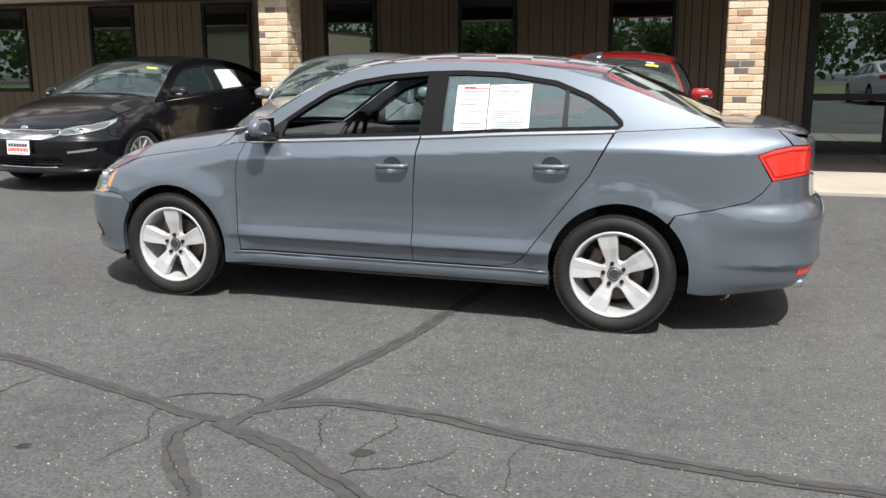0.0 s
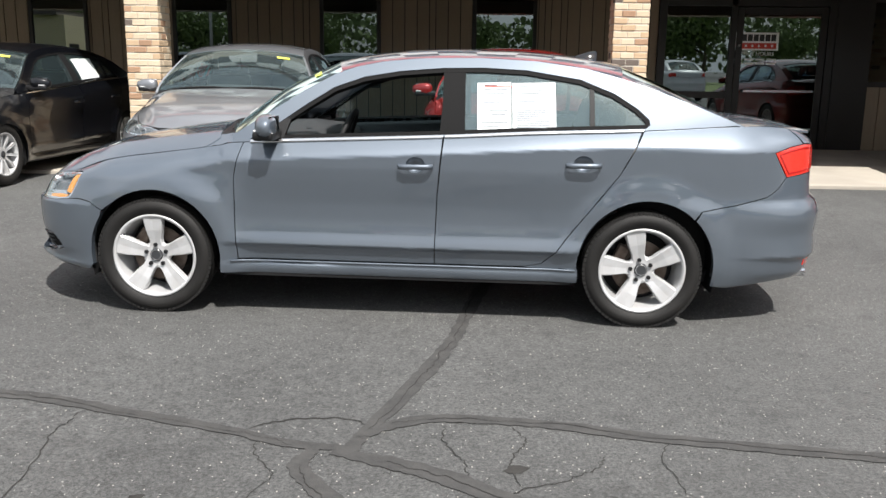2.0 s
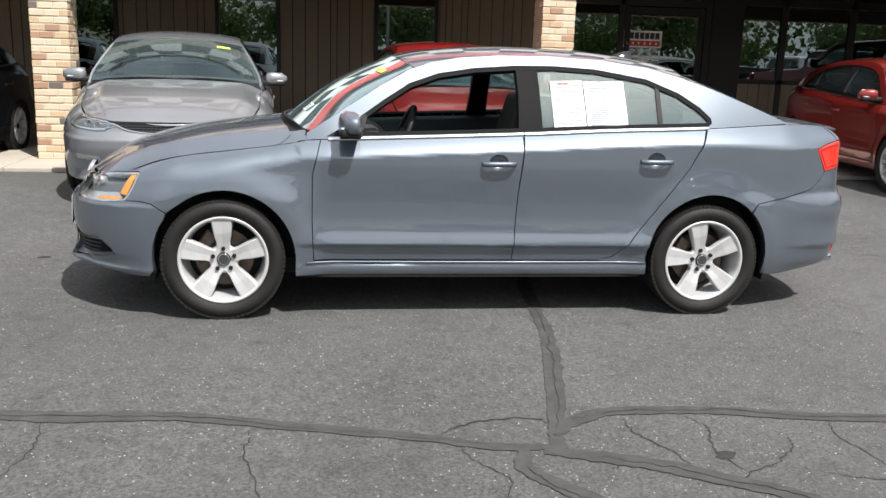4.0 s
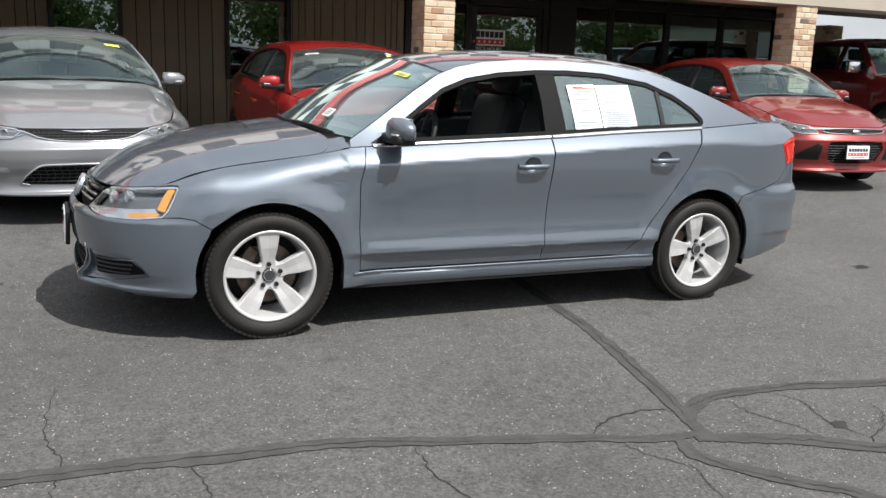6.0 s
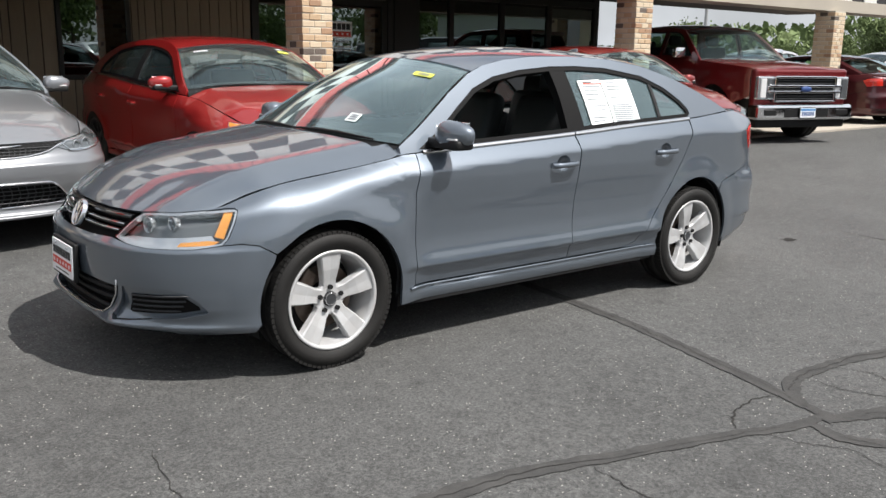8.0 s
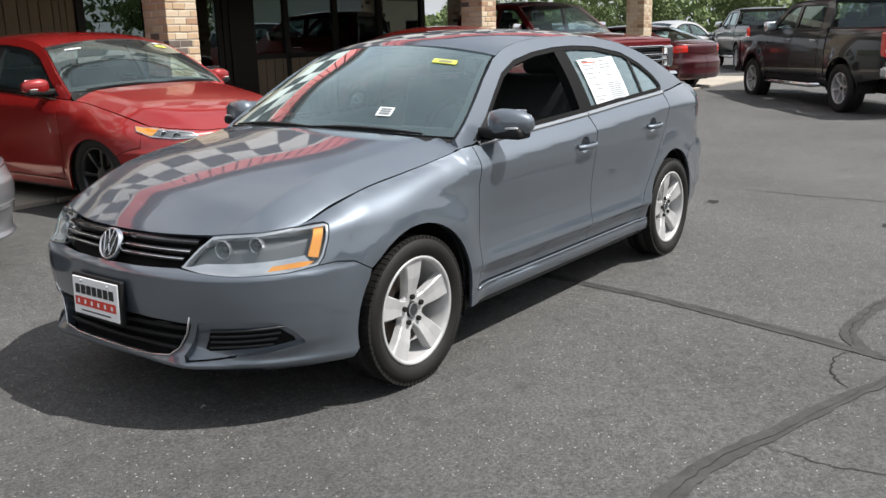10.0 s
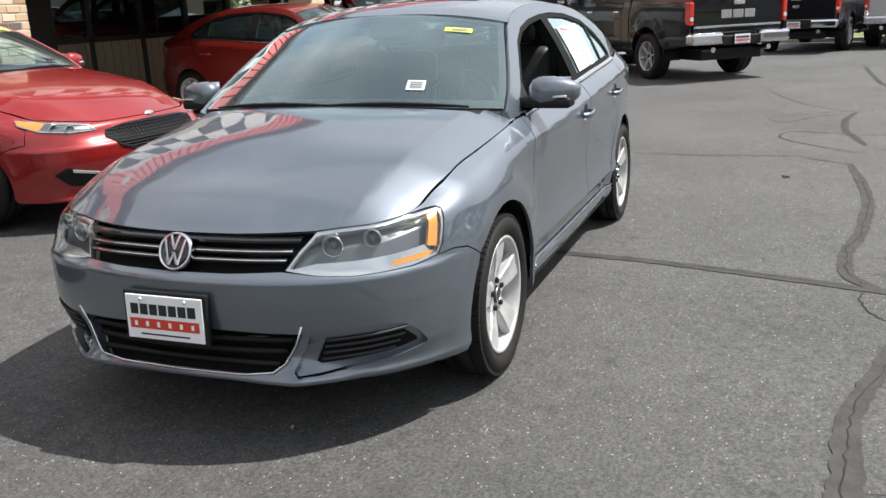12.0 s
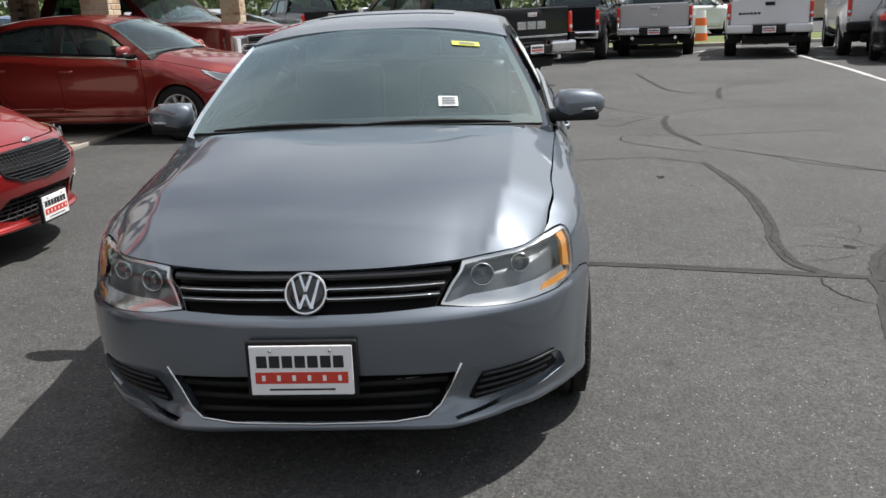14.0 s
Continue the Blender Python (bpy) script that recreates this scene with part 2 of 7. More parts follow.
DARK_FRAME = mat("dark_bronze_frame", (0.016, 0.014, 0.012), 0.45, metal=0.3, grain=0.3, scale=60)
SOFFIT = mat("brown_soffit", (0.10, 0.075, 0.055), 0.85, grain=0.3, scale=40, stain=0.3)
MORTAR = mat("mortar", (0.50, 0.46, 0.39), 0.9, grain=0.4, scale=120, bump=0.3, bump_scale=200)
BRICKS = [
    mat("brick_cream", (0.62, 0.52, 0.38), 0.85, grain=0.4, scale=45, vary=0.35, bump=0.35, bump_scale=120, dark=(0.48, 0.36, 0.24)),
    mat("brick_buff", (0.55, 0.41, 0.27), 0.85, grain=0.4, scale=45, vary=0.4, bump=0.35, bump_scale=120, dark=(0.40, 0.27, 0.16)),
    mat("brick_rust", (0.42, 0.26, 0.16), 0.85, grain=0.4, scale=45, vary=0.4, bump=0.35, bump_scale=120),
    mat("brick_dark", (0.15, 0.12, 0.10), 0.85, grain=0.4, scale=45, vary=0.3, bump=0.35, bump_scale=120),
]
FASCIA_WHITE = mat("fascia_white", (0.62, 0.62, 0.60), 0.6, grain=0.1, scale=20)
FASCIA_BLACK = mat("fascia_black", (0.02, 0.02, 0.022), 0.6, grain=0.2, scale=20)
FASCIA_RED = mat("red_metal_roofing", (0.50, 0.035, 0.03), 0.5, grain=0.15, scale=10, stain=0.2)
LEAF = mat("foliage", (0.105, 0.150, 0.048), 0.8, grain=0.6, scale=3, dark=(0.12, 0.16, 0.055), vary=0.3)
BARK = mat("bark", (0.09, 0.07, 0.055), 0.95, grain=0.5, scale=20)
BUILDING_TAN = mat("tan_render", (0.50, 0.42, 0.30), 0.85, grain=0.2, scale=8, stain=0.2)
BUILDING_GREY = mat("grey_siding", (0.36, 0.37, 0.38), 0.8, grain=0.2, scale=8)
ROOFING = mat("roofing", (0.12, 0.10, 0.09), 0.9, grain=0.4, scale=20)


# ---- building blocks ----
def mesh_ob(name, bm, material, parent=None, label="", smooth=False):
    me = bpy.data.meshes.new(name)
    bmesh.ops.recalc_face_normals(bm, faces=bm.faces)
    bm.to_mesh(me)
    bm.free()
    for p in me.polygons:
        p.use_smooth = smooth
    for mm in (material if isinstance(material, (list, tuple)) else [material]):
        me.materials.append(mm)
    ob = new(name, me)
    if parent:
        ob.parent = parent
    if label:
        ob["label"] = label
    return ob


def part(name, bm, material, parent, label="", smooth=False):
    return mesh_ob(name, bm, material, parent, label, smooth)


def raw(name, verts, faces, material, parent=None, label="", normals=None, smooth=True):
    me = bpy.data.meshes.new(name)
    me.from_pydata([tuple(v) for v in verts], [], [tuple(f) for f in faces])
    me.materials.append(material)
    for p in me.polygons:
        p.use_smooth = smooth
    if normals is not None:
        me.normals_split_custom_set_from_vertices([tuple(v) for v in normals])
    ob = new(name, me)
    if parent:
        ob.parent = parent
    if label:
        ob["label"] = label
    return ob


def empty(name, m, label, category, group=""):
    ob = new(name)
    ob.matrix_world = m
    return tagged(ob, label, category, group)


def box(bm, x0, x1, y0, y1, z0, z1, bevel=0.0, segments=2, m=None):
    r = bmesh.ops.create_cube(bm, size=1.0)
    vs = r["verts"]
    for v in vs:
        v.co = Vector((x0 + (v.co.x + 0.5) * (x1 - x0), y0 + (v.co.y + 0.5) * (y1 - y0), z0 + (v.co.z + 0.5) * (z1 - z0)))
    if bevel:
        es = list({e for v in vs for e in v.link_edges})
        r = bmesh.ops.bevel(bm, geom=es, offset=bevel, segments=segments, affect="EDGES", profile=0.5, clamp_overlap=True)
        vs = list({v for f in r["faces"] for v in f.verts} | {v for v in vs if v.is_valid})
    if m is not None:
        bmesh.ops.transform(bm, matrix=m, verts=[v for v in vs if v.is_valid])
    return vs


def boxed(name, dims, material, parent=None, label="", bevel=0.0, m=None, smooth=False):
    bm = bmesh.new()
    box(bm, *dims, bevel=bevel, m=m)
    return mesh_ob(name, bm, material, parent, label, smooth)


def lathe(profile, steps, axis="y"):
    """Turn a profile of (radius, along) round an axis; a closed-ended strip."""
    bm = bmesh.new()
    rings = []
    for r, a in profile:
        ring = []
        for i in range(steps):
            t = 2 * math.pi * i / steps
            c, s = r * math.cos(t), r * math.sin(t)
            ring.append(bm.verts.new((c, a, s) if axis == "y" else (c, s, a)))
        rings.append(ring)
    for p, q in zip(rings, rings[1:]):
        for i in range(steps):
            j = (i + 1) % steps
            bm.faces.new((p[i], p[j], q[j], q[i]))
    return bm


def tube(points, radius, sides=8, closed=False):
    """A round bar along points."""
    bm = bmesh.new()
    pts = [Vector(p) for p in points]
    rings = []
    for i, p in enumerate(pts):
        a, b = pts[max(i - 1, 0)], pts[min(i + 1, len(pts) - 1)]
        if closed:
            a, b = pts[i - 1], pts[(i + 1) % len(pts)]
        d = (b - a).normalized()
        u = d.cross(Vector((0, 0, 1)))
        u = u.normalized() if u.length > 1e-3 else Vector((1, 0, 0))
        w = d.cross(u)
        r = radius(i / max(len(pts) - 1, 1)) if callable(radius) else radius
        rings.append([bm.verts.new(p + (u * math.cos(2 * math.pi * k / sides) + w * math.sin(2 * math.pi * k / sides)) * r) for k in range(sides)])
    pairs = list(zip(rings, rings[1:])) + ([(rings[-1], rings[0])] if closed else [])
    for p, q in pairs:
        for k in range(sides):
            bm.faces.new((p[k], p[(k + 1) % sides], q[(k + 1) % sides], q[k]))
    if not closed:
        bm.faces.new(rings[0][::-1])
        bm.faces.new(rings[-1])
    return bm


_lookup = {}


def interp(table, x):
    """Smooth reading of a table of (x, y), by a finely sampled copy of it."""
    key = id(table)
    if key not in _lookup:
        x0, x1 = table[0][0], table[-1][0]
        _lookup[key] = (table, x0, 400 / (x1 - x0), [cubic(table, x0 + (x1 - x0) * k / 400) for k in range(401)] + [table[-1][1]])
    _, x0, scale, ys = _lookup[key]
    t = (x - x0) * scale
    if t <= 0:
        return ys[0]
    if t >= 400:
        return ys[400]
    i = int(t)
    return ys[i] + (ys[i + 1] - ys[i]) * (t - i)


def cubic(table, x):
    """Monotone cubic through a table of (x, y)."""
    xs = [p[0] for p in table]
    ys = [p[1] for p in table]
    if x <= xs[0]:
        return ys[0]
    if x >= xs[-1]:
        return ys[-1]
    i = max(k for k in range(len(xs) - 1) if xs[k] <= x)
    d = [(ys[k + 1] - ys[k]) / (xs[k + 1] - xs[k]) for k in range(len(xs) - 1)]

    def tangent(k):
        if k == 0:
            return d[0]
        if k == len(xs) - 1:
            return d[-1]
        return 0.0 if d[k - 1] * d[k] <= 0 else 2 * d[k - 1] * d[k] / (d[k - 1] + d[k])

    h = xs[i + 1] - xs[i]
    t = (x - xs[i]) / h
    return ((2 * t**3 - 3 * t**2 + 1) * ys[i] + (t**3 - 2 * t**2 + t) * h * tangent(i)
            + (-2 * t**3 + 3 * t**2) * ys[i + 1] + (t**3 - t**2) * h * tangent(i + 1))


def flat_patch(loops, du, dv):
    """Cut an outline (with holes) in the plane into a grid of small faces. Returns points and faces."""
    from mathutils.geometry import tessellate_polygon
    flat = [Vector((a, b, 0)) for lp in loops for a, b in lp]
    tris = tessellate_polygon([[Vector((a, b, 0)) for a, b in lp] for lp in loops])
    bm = bmesh.new()
    vs = [bm.verts.new(p) for p in flat]
    for t in tris:
        try:
            bm.faces.new([vs[i] for i in t])
        except ValueError:
            pass
    lone = [v for v in bm.verts if not v.link_faces]
    bmesh.ops.delete(bm, geom=lone, context="VERTS")
    a0, a1 = min(p.x for p in flat), max(p.x for p in flat)
    b0, b1 = min(p.y for p in flat), max(p.y for p in flat)
    for k in range(1, max(1, int((a1 - a0) / du))):
        bmesh.ops.bisect_plane(bm, geom=bm.verts[:] + bm.edges[:] + bm.faces[:], plane_co=(a0 + (a1 - a0) * k / int((a1 - a0) / du), 0, 0), plane_no=(1, 0, 0))
    for k in range(1, max(1, int((b1 - b0) / dv))):
        bmesh.ops.bisect_plane(bm, geom=bm.verts[:] + bm.edges[:] + bm.faces[:], plane_co=(0, b0 + (b1 - b0) * k / int((b1 - b0) / dv), 0), plane_no=(0, 1, 0))
    bmesh.ops.recalc_face_normals(bm, faces=bm.faces)
    bm.verts.index_update()
    pts = [(v.co.x, v.co.y) for v in bm.verts]
    faces = [[v.index for v in f.verts] for f in bm.faces]
    rim = [(e.verts[0].index, e.verts[1].index) for e in bm.edges if len(e.link_faces) == 1]
    bm.free()
    return pts, faces, rim


def skin(name, loops, surf, material, parent, label="", step=0.045, thick=0.014, inset=0.0, du=None, dv=None):
    """A panel: an outline laid on a curved surface surf(a, b) -> point, with turned-in edges."""
    pts, faces, rim = flat_patch(loops, du or step, dv or step)
    e = 0.004
    top, nor = [], []
    for a, b in pts:
        p = surf(a, b)
        du_, dv_ = surf(a + e, b) - surf(a - e, b), surf(a, b + e) - surf(a, b - e)
        w = du_.cross(dv_)
        w = w.normalized() if w.length > 1e-12 else Vector((0, -1, 0))
        top.append(p)
        nor.append(w)
    # outward: away from the car's middle
    out = sum((1 if w.dot(Vector((p.x * 0.25, p.y, (p.z - 0.45) * 0.6))) > 0 else -1) for p, w in zip(top, nor))
    if out < 0:
        nor = [-w for w in nor]
    top = [p - w * inset for p, w in zip(top, nor)]
    verts, norms = list(top), list(nor)
    lean = 0.0
    for f in faces:
        a = top[f[0]]
        lean += sum((top[i] - a).cross(top[j] - a).dot(nor[f[0]]) for i, j in zip(f[1:], f[2:]))
    fs = [f if lean > 0 else f[::-1] for f in faces]
    if thick:
        for i, j in rim:
            k = len(verts)
            side = nor[i].cross(top[j] - top[i])
            side = side.normalized() if side.length > 1e-12 else nor[i]
            verts += [top[i], top[j], top[j] - nor[j] * thick, top[i] - nor[i] * thick]
            norms += [side] * 4
            fs.append((k, k + 1, k + 2, k + 3))
    return raw(name, verts, fs, material, parent, label, norms)


def grid_skin(name, fn, nu, nv, material, parent, label="", flip=False, close=0.0):
    """A panel from a function of two parameters in 0..1."""
    verts, nor, faces = [], [], []
    e = 0.004
    for i in range(nu + 1):
        for j in range(nv + 1):
            u, v = i / nu, j / nv
            p = fn(u, v)
            a = fn(min(u + e, 1), v) - fn(max(u - e, 0), v)
            b = fn(u, min(v + e, 1)) - fn(u, max(v - e, 0))
            w = a.cross(b)
            w = w.normalized() if w.length > 1e-12 else Vector((0, 0, 1))
            verts.append(p)
            nor.append(-w if flip else w)
    mid = sum(verts, Vector()) / len(verts)
    lean = sum(w.dot(p - Vector((mid.x * 0.6, 0, 0.55))) for p, w in zip(verts, nor))
    if lean < 0:
        nor = [-w for w in nor]
        flip = not flip
    for i in range(nu):
        for j in range(nv):
            k = i * (nv + 1) + j
            f = (k, k + nv + 1, k + nv + 2, k + 1)
            faces.append(f[::-1] if flip else f)
    if close:
        rim = [(i * (nv + 1), (i + 1) * (nv + 1)) for i in range(nu)] + [((i + 1) * (nv + 1) + nv, i * (nv + 1) + nv) for i in range(nu)]
        rim += [(j + 1, j) for j in range(nv)] + [(nu * (nv + 1) + j, nu * (nv + 1) + j + 1) for j in range(nv)]
        for a, b in rim:
            k = len(verts)
            side = nor[a].cross(verts[b] - verts[a])
            side = side.normalized() if side.length > 1e-12 else nor[a]
            verts += [verts[a], verts[b], verts[b] - nor[b] * close, verts[a] - nor[a] * close]
            nor += [side] * 4
            faces.append((k, k + 1, k + 2, k + 3))
    return raw(name, verts, faces, material, parent, label, nor)


def smooth01(t):
    t = min(max(t, 0.0), 1.0)
    return t * t * (3 - 2 * t)


def ground_z(x, y):
    """The lot: rising a little to the building, a low swell by the front wheel, falling gently to the east."""
    rise = 0.10 * smooth01((y - 0.6) / 3.2)
    return 0.022 * math.exp(-((x + 1.4) ** 2 + y**2) / 4.0) + rise - 0.010 * min(max(0.0, x - 13.0), 12.0) * smooth01((3.0 - y) / 3)


def spline2(points, n=6):
    """Round an open outline."""
    pts = [np.array(p, float) for p in points]
    pts = [2 * pts[0] - pts[1]] + pts + [2 * pts[-1] - pts[-2]]
    out = []
    for i in range(1, len(pts) - 2):
        for k in range(n):
            t = k / n
            p0, p1, p2, p3 = pts[i - 1 : i + 3]
            out.append(tuple(0.5 * (2 * p1 + (p2 - p0) * t + (2 * p0 - 5 * p1 + 4 * p2 - p3) * t * t + (3 * p1 - p0 - 3 * p2 + p3) * t**3)))
    out.append(tuple(pts[-2]))
    return out


# ---- ground ----
def ground_mesh():
    xs = [-300, -80, -30] + [-10 + 0.5 * k for k in range(101)] + [50, 70, 120, 400]
    ys = [-300, -80, -30] + [-12 + 0.5 * k for k in range(49)] + [20, 40, 90, 400]
    v = [(x, y, ground_z(x, y)) for x in xs for y in ys]
    n = len(ys)
    f = [(i * n + j, (i + 1) * n + j, (i + 1) * n + j + 1, i * n + j + 1) for i in range(len(xs) - 1) for j in range(n - 1)]
    return tagged(raw("ground", v, f, ASPHALT), "grey worn asphalt car park", "ground", kind="structure")


def ribbon(name, points, width, material, label, category, lift=0.004, ragged=0.25, steps=10):
    """A strip on the ground along a curved line, with uneven edges."""
    coarse = spline2(points, steps)
    rnd = random.Random(len(points) * 7 + int(abs(points[0][0]) * 100))
    # even short steps, with a slow sway and a quick tremble of middle and edges
    line = []
    for p, q in zip(coarse, coarse[1:]):
        gap = math.hypot(q[0] - p[0], q[1] - p[1])
        n = max(1, int(gap / 0.028)) if ragged > 0.1 else 1
        line += [(p[0] + (q[0] - p[0]) * k / n, p[1] + (q[1] - p[1]) * k / n) for k in range(n)]
    line.append(coarse[-1])
    slow = [rnd.uniform(-1, 1) for _ in range(len(line) // 6 + 3)]
    slow2 = [rnd.uniform(-1, 1) for _ in range(len(line) // 9 + 3)]
    at = lambda tab, t: tab[int(t)] + (tab[int(t) + 1] - tab[int(t)]) * (t - int(t))
    v, f = [], []
    for i, p in enumerate(line):
        a, b = np.array(line[max(i - 3, 0)]), np.array(line[min(i + 3, len(line) - 1)])
        d = (b - a) / (np.linalg.norm(b - a) + 1e-9)
        nrm = np.array([-d[1], d[0]])
        end = min(1.0, 3.0 * min(i, len(line) - 1 - i) / len(line) + 0.55)
        sway = (at(slow2, i / 9) * 0.22 + rnd.uniform(-0.15, 0.15)) * ragged * 4 * min(width, 0.03) + (rnd.uniform(-0.008, 0.008) + 0.014 * at(slow, i / 6) if width < 0.04 and ragged > 0.1 else 0.0)
        for sg in (1, -1):
            q = np.array(p) + nrm * (sg * width / 2 * end * (1 + ragged * (0.55 * at(slow, i / 6) + rnd.uniform(-0.45, 0.45))) + sway)
            v.append((q[0], q[1], ground_z(q[0], q[1]) + lift))
        if i:
            k = 2 * i
            f.append((k - 2, k - 1, k + 1, k))
    ob = raw(name, v, f, material, smooth=False)
    return tagged(ob, label, category, kind="structure")


ground_mesh()
SEAM_LABEL = "dark tar crack filler snaking over the asphalt"
for pts, w in [
    ([(-9.0, -1.6), (-6.5, -1.85), (-4.2, -1.95), (-2.27, -2.03), (-1.85, -2.08), (-1.4, -2.12), (-0.9, -2.26), (-0.47, -2.38), (-0.2, -2.49), (0.05, -2.50)], 0.085),
    ([(0.0, -2.52), (0.06, -2.33), (0.19, -1.84), (0.32, -1.28), (0.40, -0.68), (0.46, -0.2), (0.6, 0.4), (0.75, 1.2)], 0.075),
    ([(0.02, -2.42), (0.14, -2.28), (0.34, -2.20), (0.72, -2.215), (1.09, -2.30), (1.52, -2.37), (1.91, -2.42), (2.38, -2.44), (3.0, -2.42), (3.55, -2.40)], 0.072),
    ([(-0.05, -2.54), (0.15, -2.60), (0.35, -2.69), (0.55, -2.82), (0.72, -2.95), (0.92, -3.25), (1.0, -3.7)], 0.085),
    ([(-0.12, -2.52), (-0.14, -2.66), (-0.05, -2.82), (0.1, -2.99), (0.2, -3.10), (0.32, -3.5)], 0.07),
    ([(4.5, -2.58), (5.0, -2.52), (5.44, -2.46), (6.2, -2.5), (6.93, -2.66)], 0.070),
    ([(9.5, -3.55), (10.1, -3.25), (11.5, -3.2), (13.7, -3.22)], 0.065),
    ([(8.64, -3.73), (9.5, -3.9), (10.28, -4.12)], 0.075),
]:
    ribbon("crack_filler", pts, w * 1.08, TAR, SEAM_LABEL, "crack filler")
    ribbon("crack", pts[1:-1] if len(pts) > 5 else pts, 0.004, CRACK, "thin crack reopened along the filler", "crack", lift=0.0065, ragged=0.6)
for pts, w in [
    ([(3.5, -2.38), (3.75, -2.1), (3.87, -1.85), (3.84, -1.2), (3.9, -0.4)], 0.012),
    ([(4.08, -2.48), (4.5, -2.1), (4.94, -1.83), (5.34, -1.94), (5.23, -2.42)], 0.016),
    ([(4.4, -2.61), (3.63, -3.21), (2.9, -3.75), (2.2, -4.4)], 0.012),
    ([(6.6, -1.76), (7.1, -2.7), (7.58, -3.67), (7.34, -5.55)], 0.012),
    ([(9.5, -3.55), (9.0, -4.2), (8.7, -5.2)], 0.012),
    ([(10.28, -4.12), (10.8, -4.8), (11.11, -5.5), (11.2, -7.0)], 0.012),
    ([(6.9, -2.66), (7.6, -2.2), (8.4, -1.9), (9.8, -1.6)], 0.012),
    ([(-0.4, -2.36), (-0.25, -2.27), (-0.02, -2.25), (0.08, -2.3)], 0.007),
    ([(0.35, -2.28), (0.36, -2.45), (0.44, -2.6), (0.45, -2.68)], 0.005),
    ([(0.62, -2.24), (0.66, -2.38), (0.6, -2.55), (0.63, -2.75)], 0.005),
    ([(0.55, -2.84), (0.72, -2.72), (0.86, -2.62), (0.95, -2.5)], 0.005),
    ([(-1.1, -2.25), (-1.12, -2.5), (-1.05, -2.8), (-1.08, -3.2)], 0.005),
    ([(-2.3, -1.2), (-2.35, -1.7), (-2.3, -2.0), (-2.4, -2.6)], 0.005),
    ([(1.2, -2.35), (1.15, -2.55), (1.2, -2.8)], 0.004),
    ([(0.16, -2.70), (0.24, -2.62), (0.32, -2.66)], 0.005),
    ([(0.10, -2.20), (0.20, -1.80), (0.33, -1.26), (0.41, -0.66), (0.47, -0.2), (0.6, 0.4)], 0.010),
    ([(0.12, -2.26), (0.36, -2.22), (0.74, -2.235), (1.1, -2.31)], 0.006),
    ([(4.12, -2.84), (3.75, -3.09), (3.39, -3.23), (3.04, -3.54), (2.87, -3.75)], 0.012),
    ([(6.46, -1.67), (6.05, -1.87), (6.58, -2.25), (6.76, -2.63)], 0.012),
    ([(5.11, -2.4), (5.16, -2.77), (5.25, -3.7), (5.28, -4.32)], 0.012),
    ([(10.75, -4.23), (11.03, -4.62), (11.33, -4.99), (11.24, -5.73)], 0.012),
    ([(-0.35, -2.45), (-0.30, -2.62), (-0.22, -2.75), (-0.28, -2.95)], 0.004),
    ([(-1.9, -2.12), (-1.86, -2.4), (-1.95, -2.7)], 0.004),
    ([(0.9, -2.8), (1.15, -2.86), (1.4, -2.8)], 0.004),
]:
    ribbon("crack", pts, w, CRACK, "thin open crack in the asphalt", "crack", lift=0.003, ragged=0.5)

# parking bay lines
for a, b in [((10.0, -6.75), (19.8, -8.0)), ((20.6, -5.6), (24.2, -8.0)), ((19.0, -7.6), (23.0, -10.6)), ((17.6, -9.6), (21.5, -12.6)), ((22.3, -3.2), (25.8, -5.6)), ((24.0, -1.0), (27.4, -3.2))]:
    pts = [(a[0] + (b[0] - a[0]) * k / 6, a[1] + (b[1] - a[1]) * k / 6) for k in range(7)]
    ribbon("bay_line", pts, 0.11, LINE_WHITE, "worn white parking bay line", "road marking", lift=0.005, ragged=0.05, steps=3)

# oil spots and small stones
rnd = random.Random(11)
for x, y, r in [(-2.62, 0.62, 0.035), (-0.62, -2.93, 0.03), (0.62, -2.62, 0.035), (-2.1, -2.9, 0.03), (2.9, -1.9, 0.05), (-3.4, -0.6, 0.05), (3.2, -0.5, 0.07)]:
    v = [(x, y, ground_z(x, y) + 0.0025)]
    for k in range(14):
        t = 2 * math.pi * k / 14
        q = r * rnd.uniform(0.5, 1.15)
        v.append((x + q * 1.4 * math.cos(t), y + q * math.sin(t), ground_z(x, y) + 0.0025))
    tagged(raw("oil_spot", v, [(0, k + 1, (k + 1) % 14 + 1) for k in range(14)], CRACK, smooth=False), "dark oil spot soaked into the asphalt", "stain", kind="structure")
bm = bmesh.new()
for k in range(700):
    x, y = rnd.uniform(-4.5, 4), rnd.uniform(-4.2, -0.9) if k % 3 else rnd.uniform(-2.5, 1.5)
    s = rnd.uniform(0.0028, 0.0048)
    mm = Matrix.Translation((x, y, ground_z(x, y) + s * 0.4)) @ pose(0, 0, 0, rnd.uniform(0, 90), rnd.uniform(0, 90), rnd.uniform(0, 90))
    bmesh.ops.create_icosphere(bm, subdivisions=1, radius=s, matrix=mm @ Matrix.Diagonal((1, 0.8, 0.6, 1)))
tagged(mesh_ob("loose_grit", bm, mat("grit_stone", (0.36, 0.34, 0.31), 0.85, grain=0.4, scale=80)), "pale loose grit scattered on the asphalt", "grit", kind="stuff")

# ---- the dealer's building ----
WALL_Y = 8.70
EAVE = 2.62
# pavement under the canopy, cast in slabs
pavement = tagged(boxed("pavement", (-16, 20, 4.26, 8.9, -0.05, 0.125), CONCRETE), "pale concrete pavement along the building", "pavement", kind="structure")
for k in range(18):
    x0 = -16 + 2 * k
    boxed("slab", (x0 + 0.006, x0 + 1.994, 4.24, 8.62, 0.09, 0.145), CONCRETE, pavement, bevel=0.012)

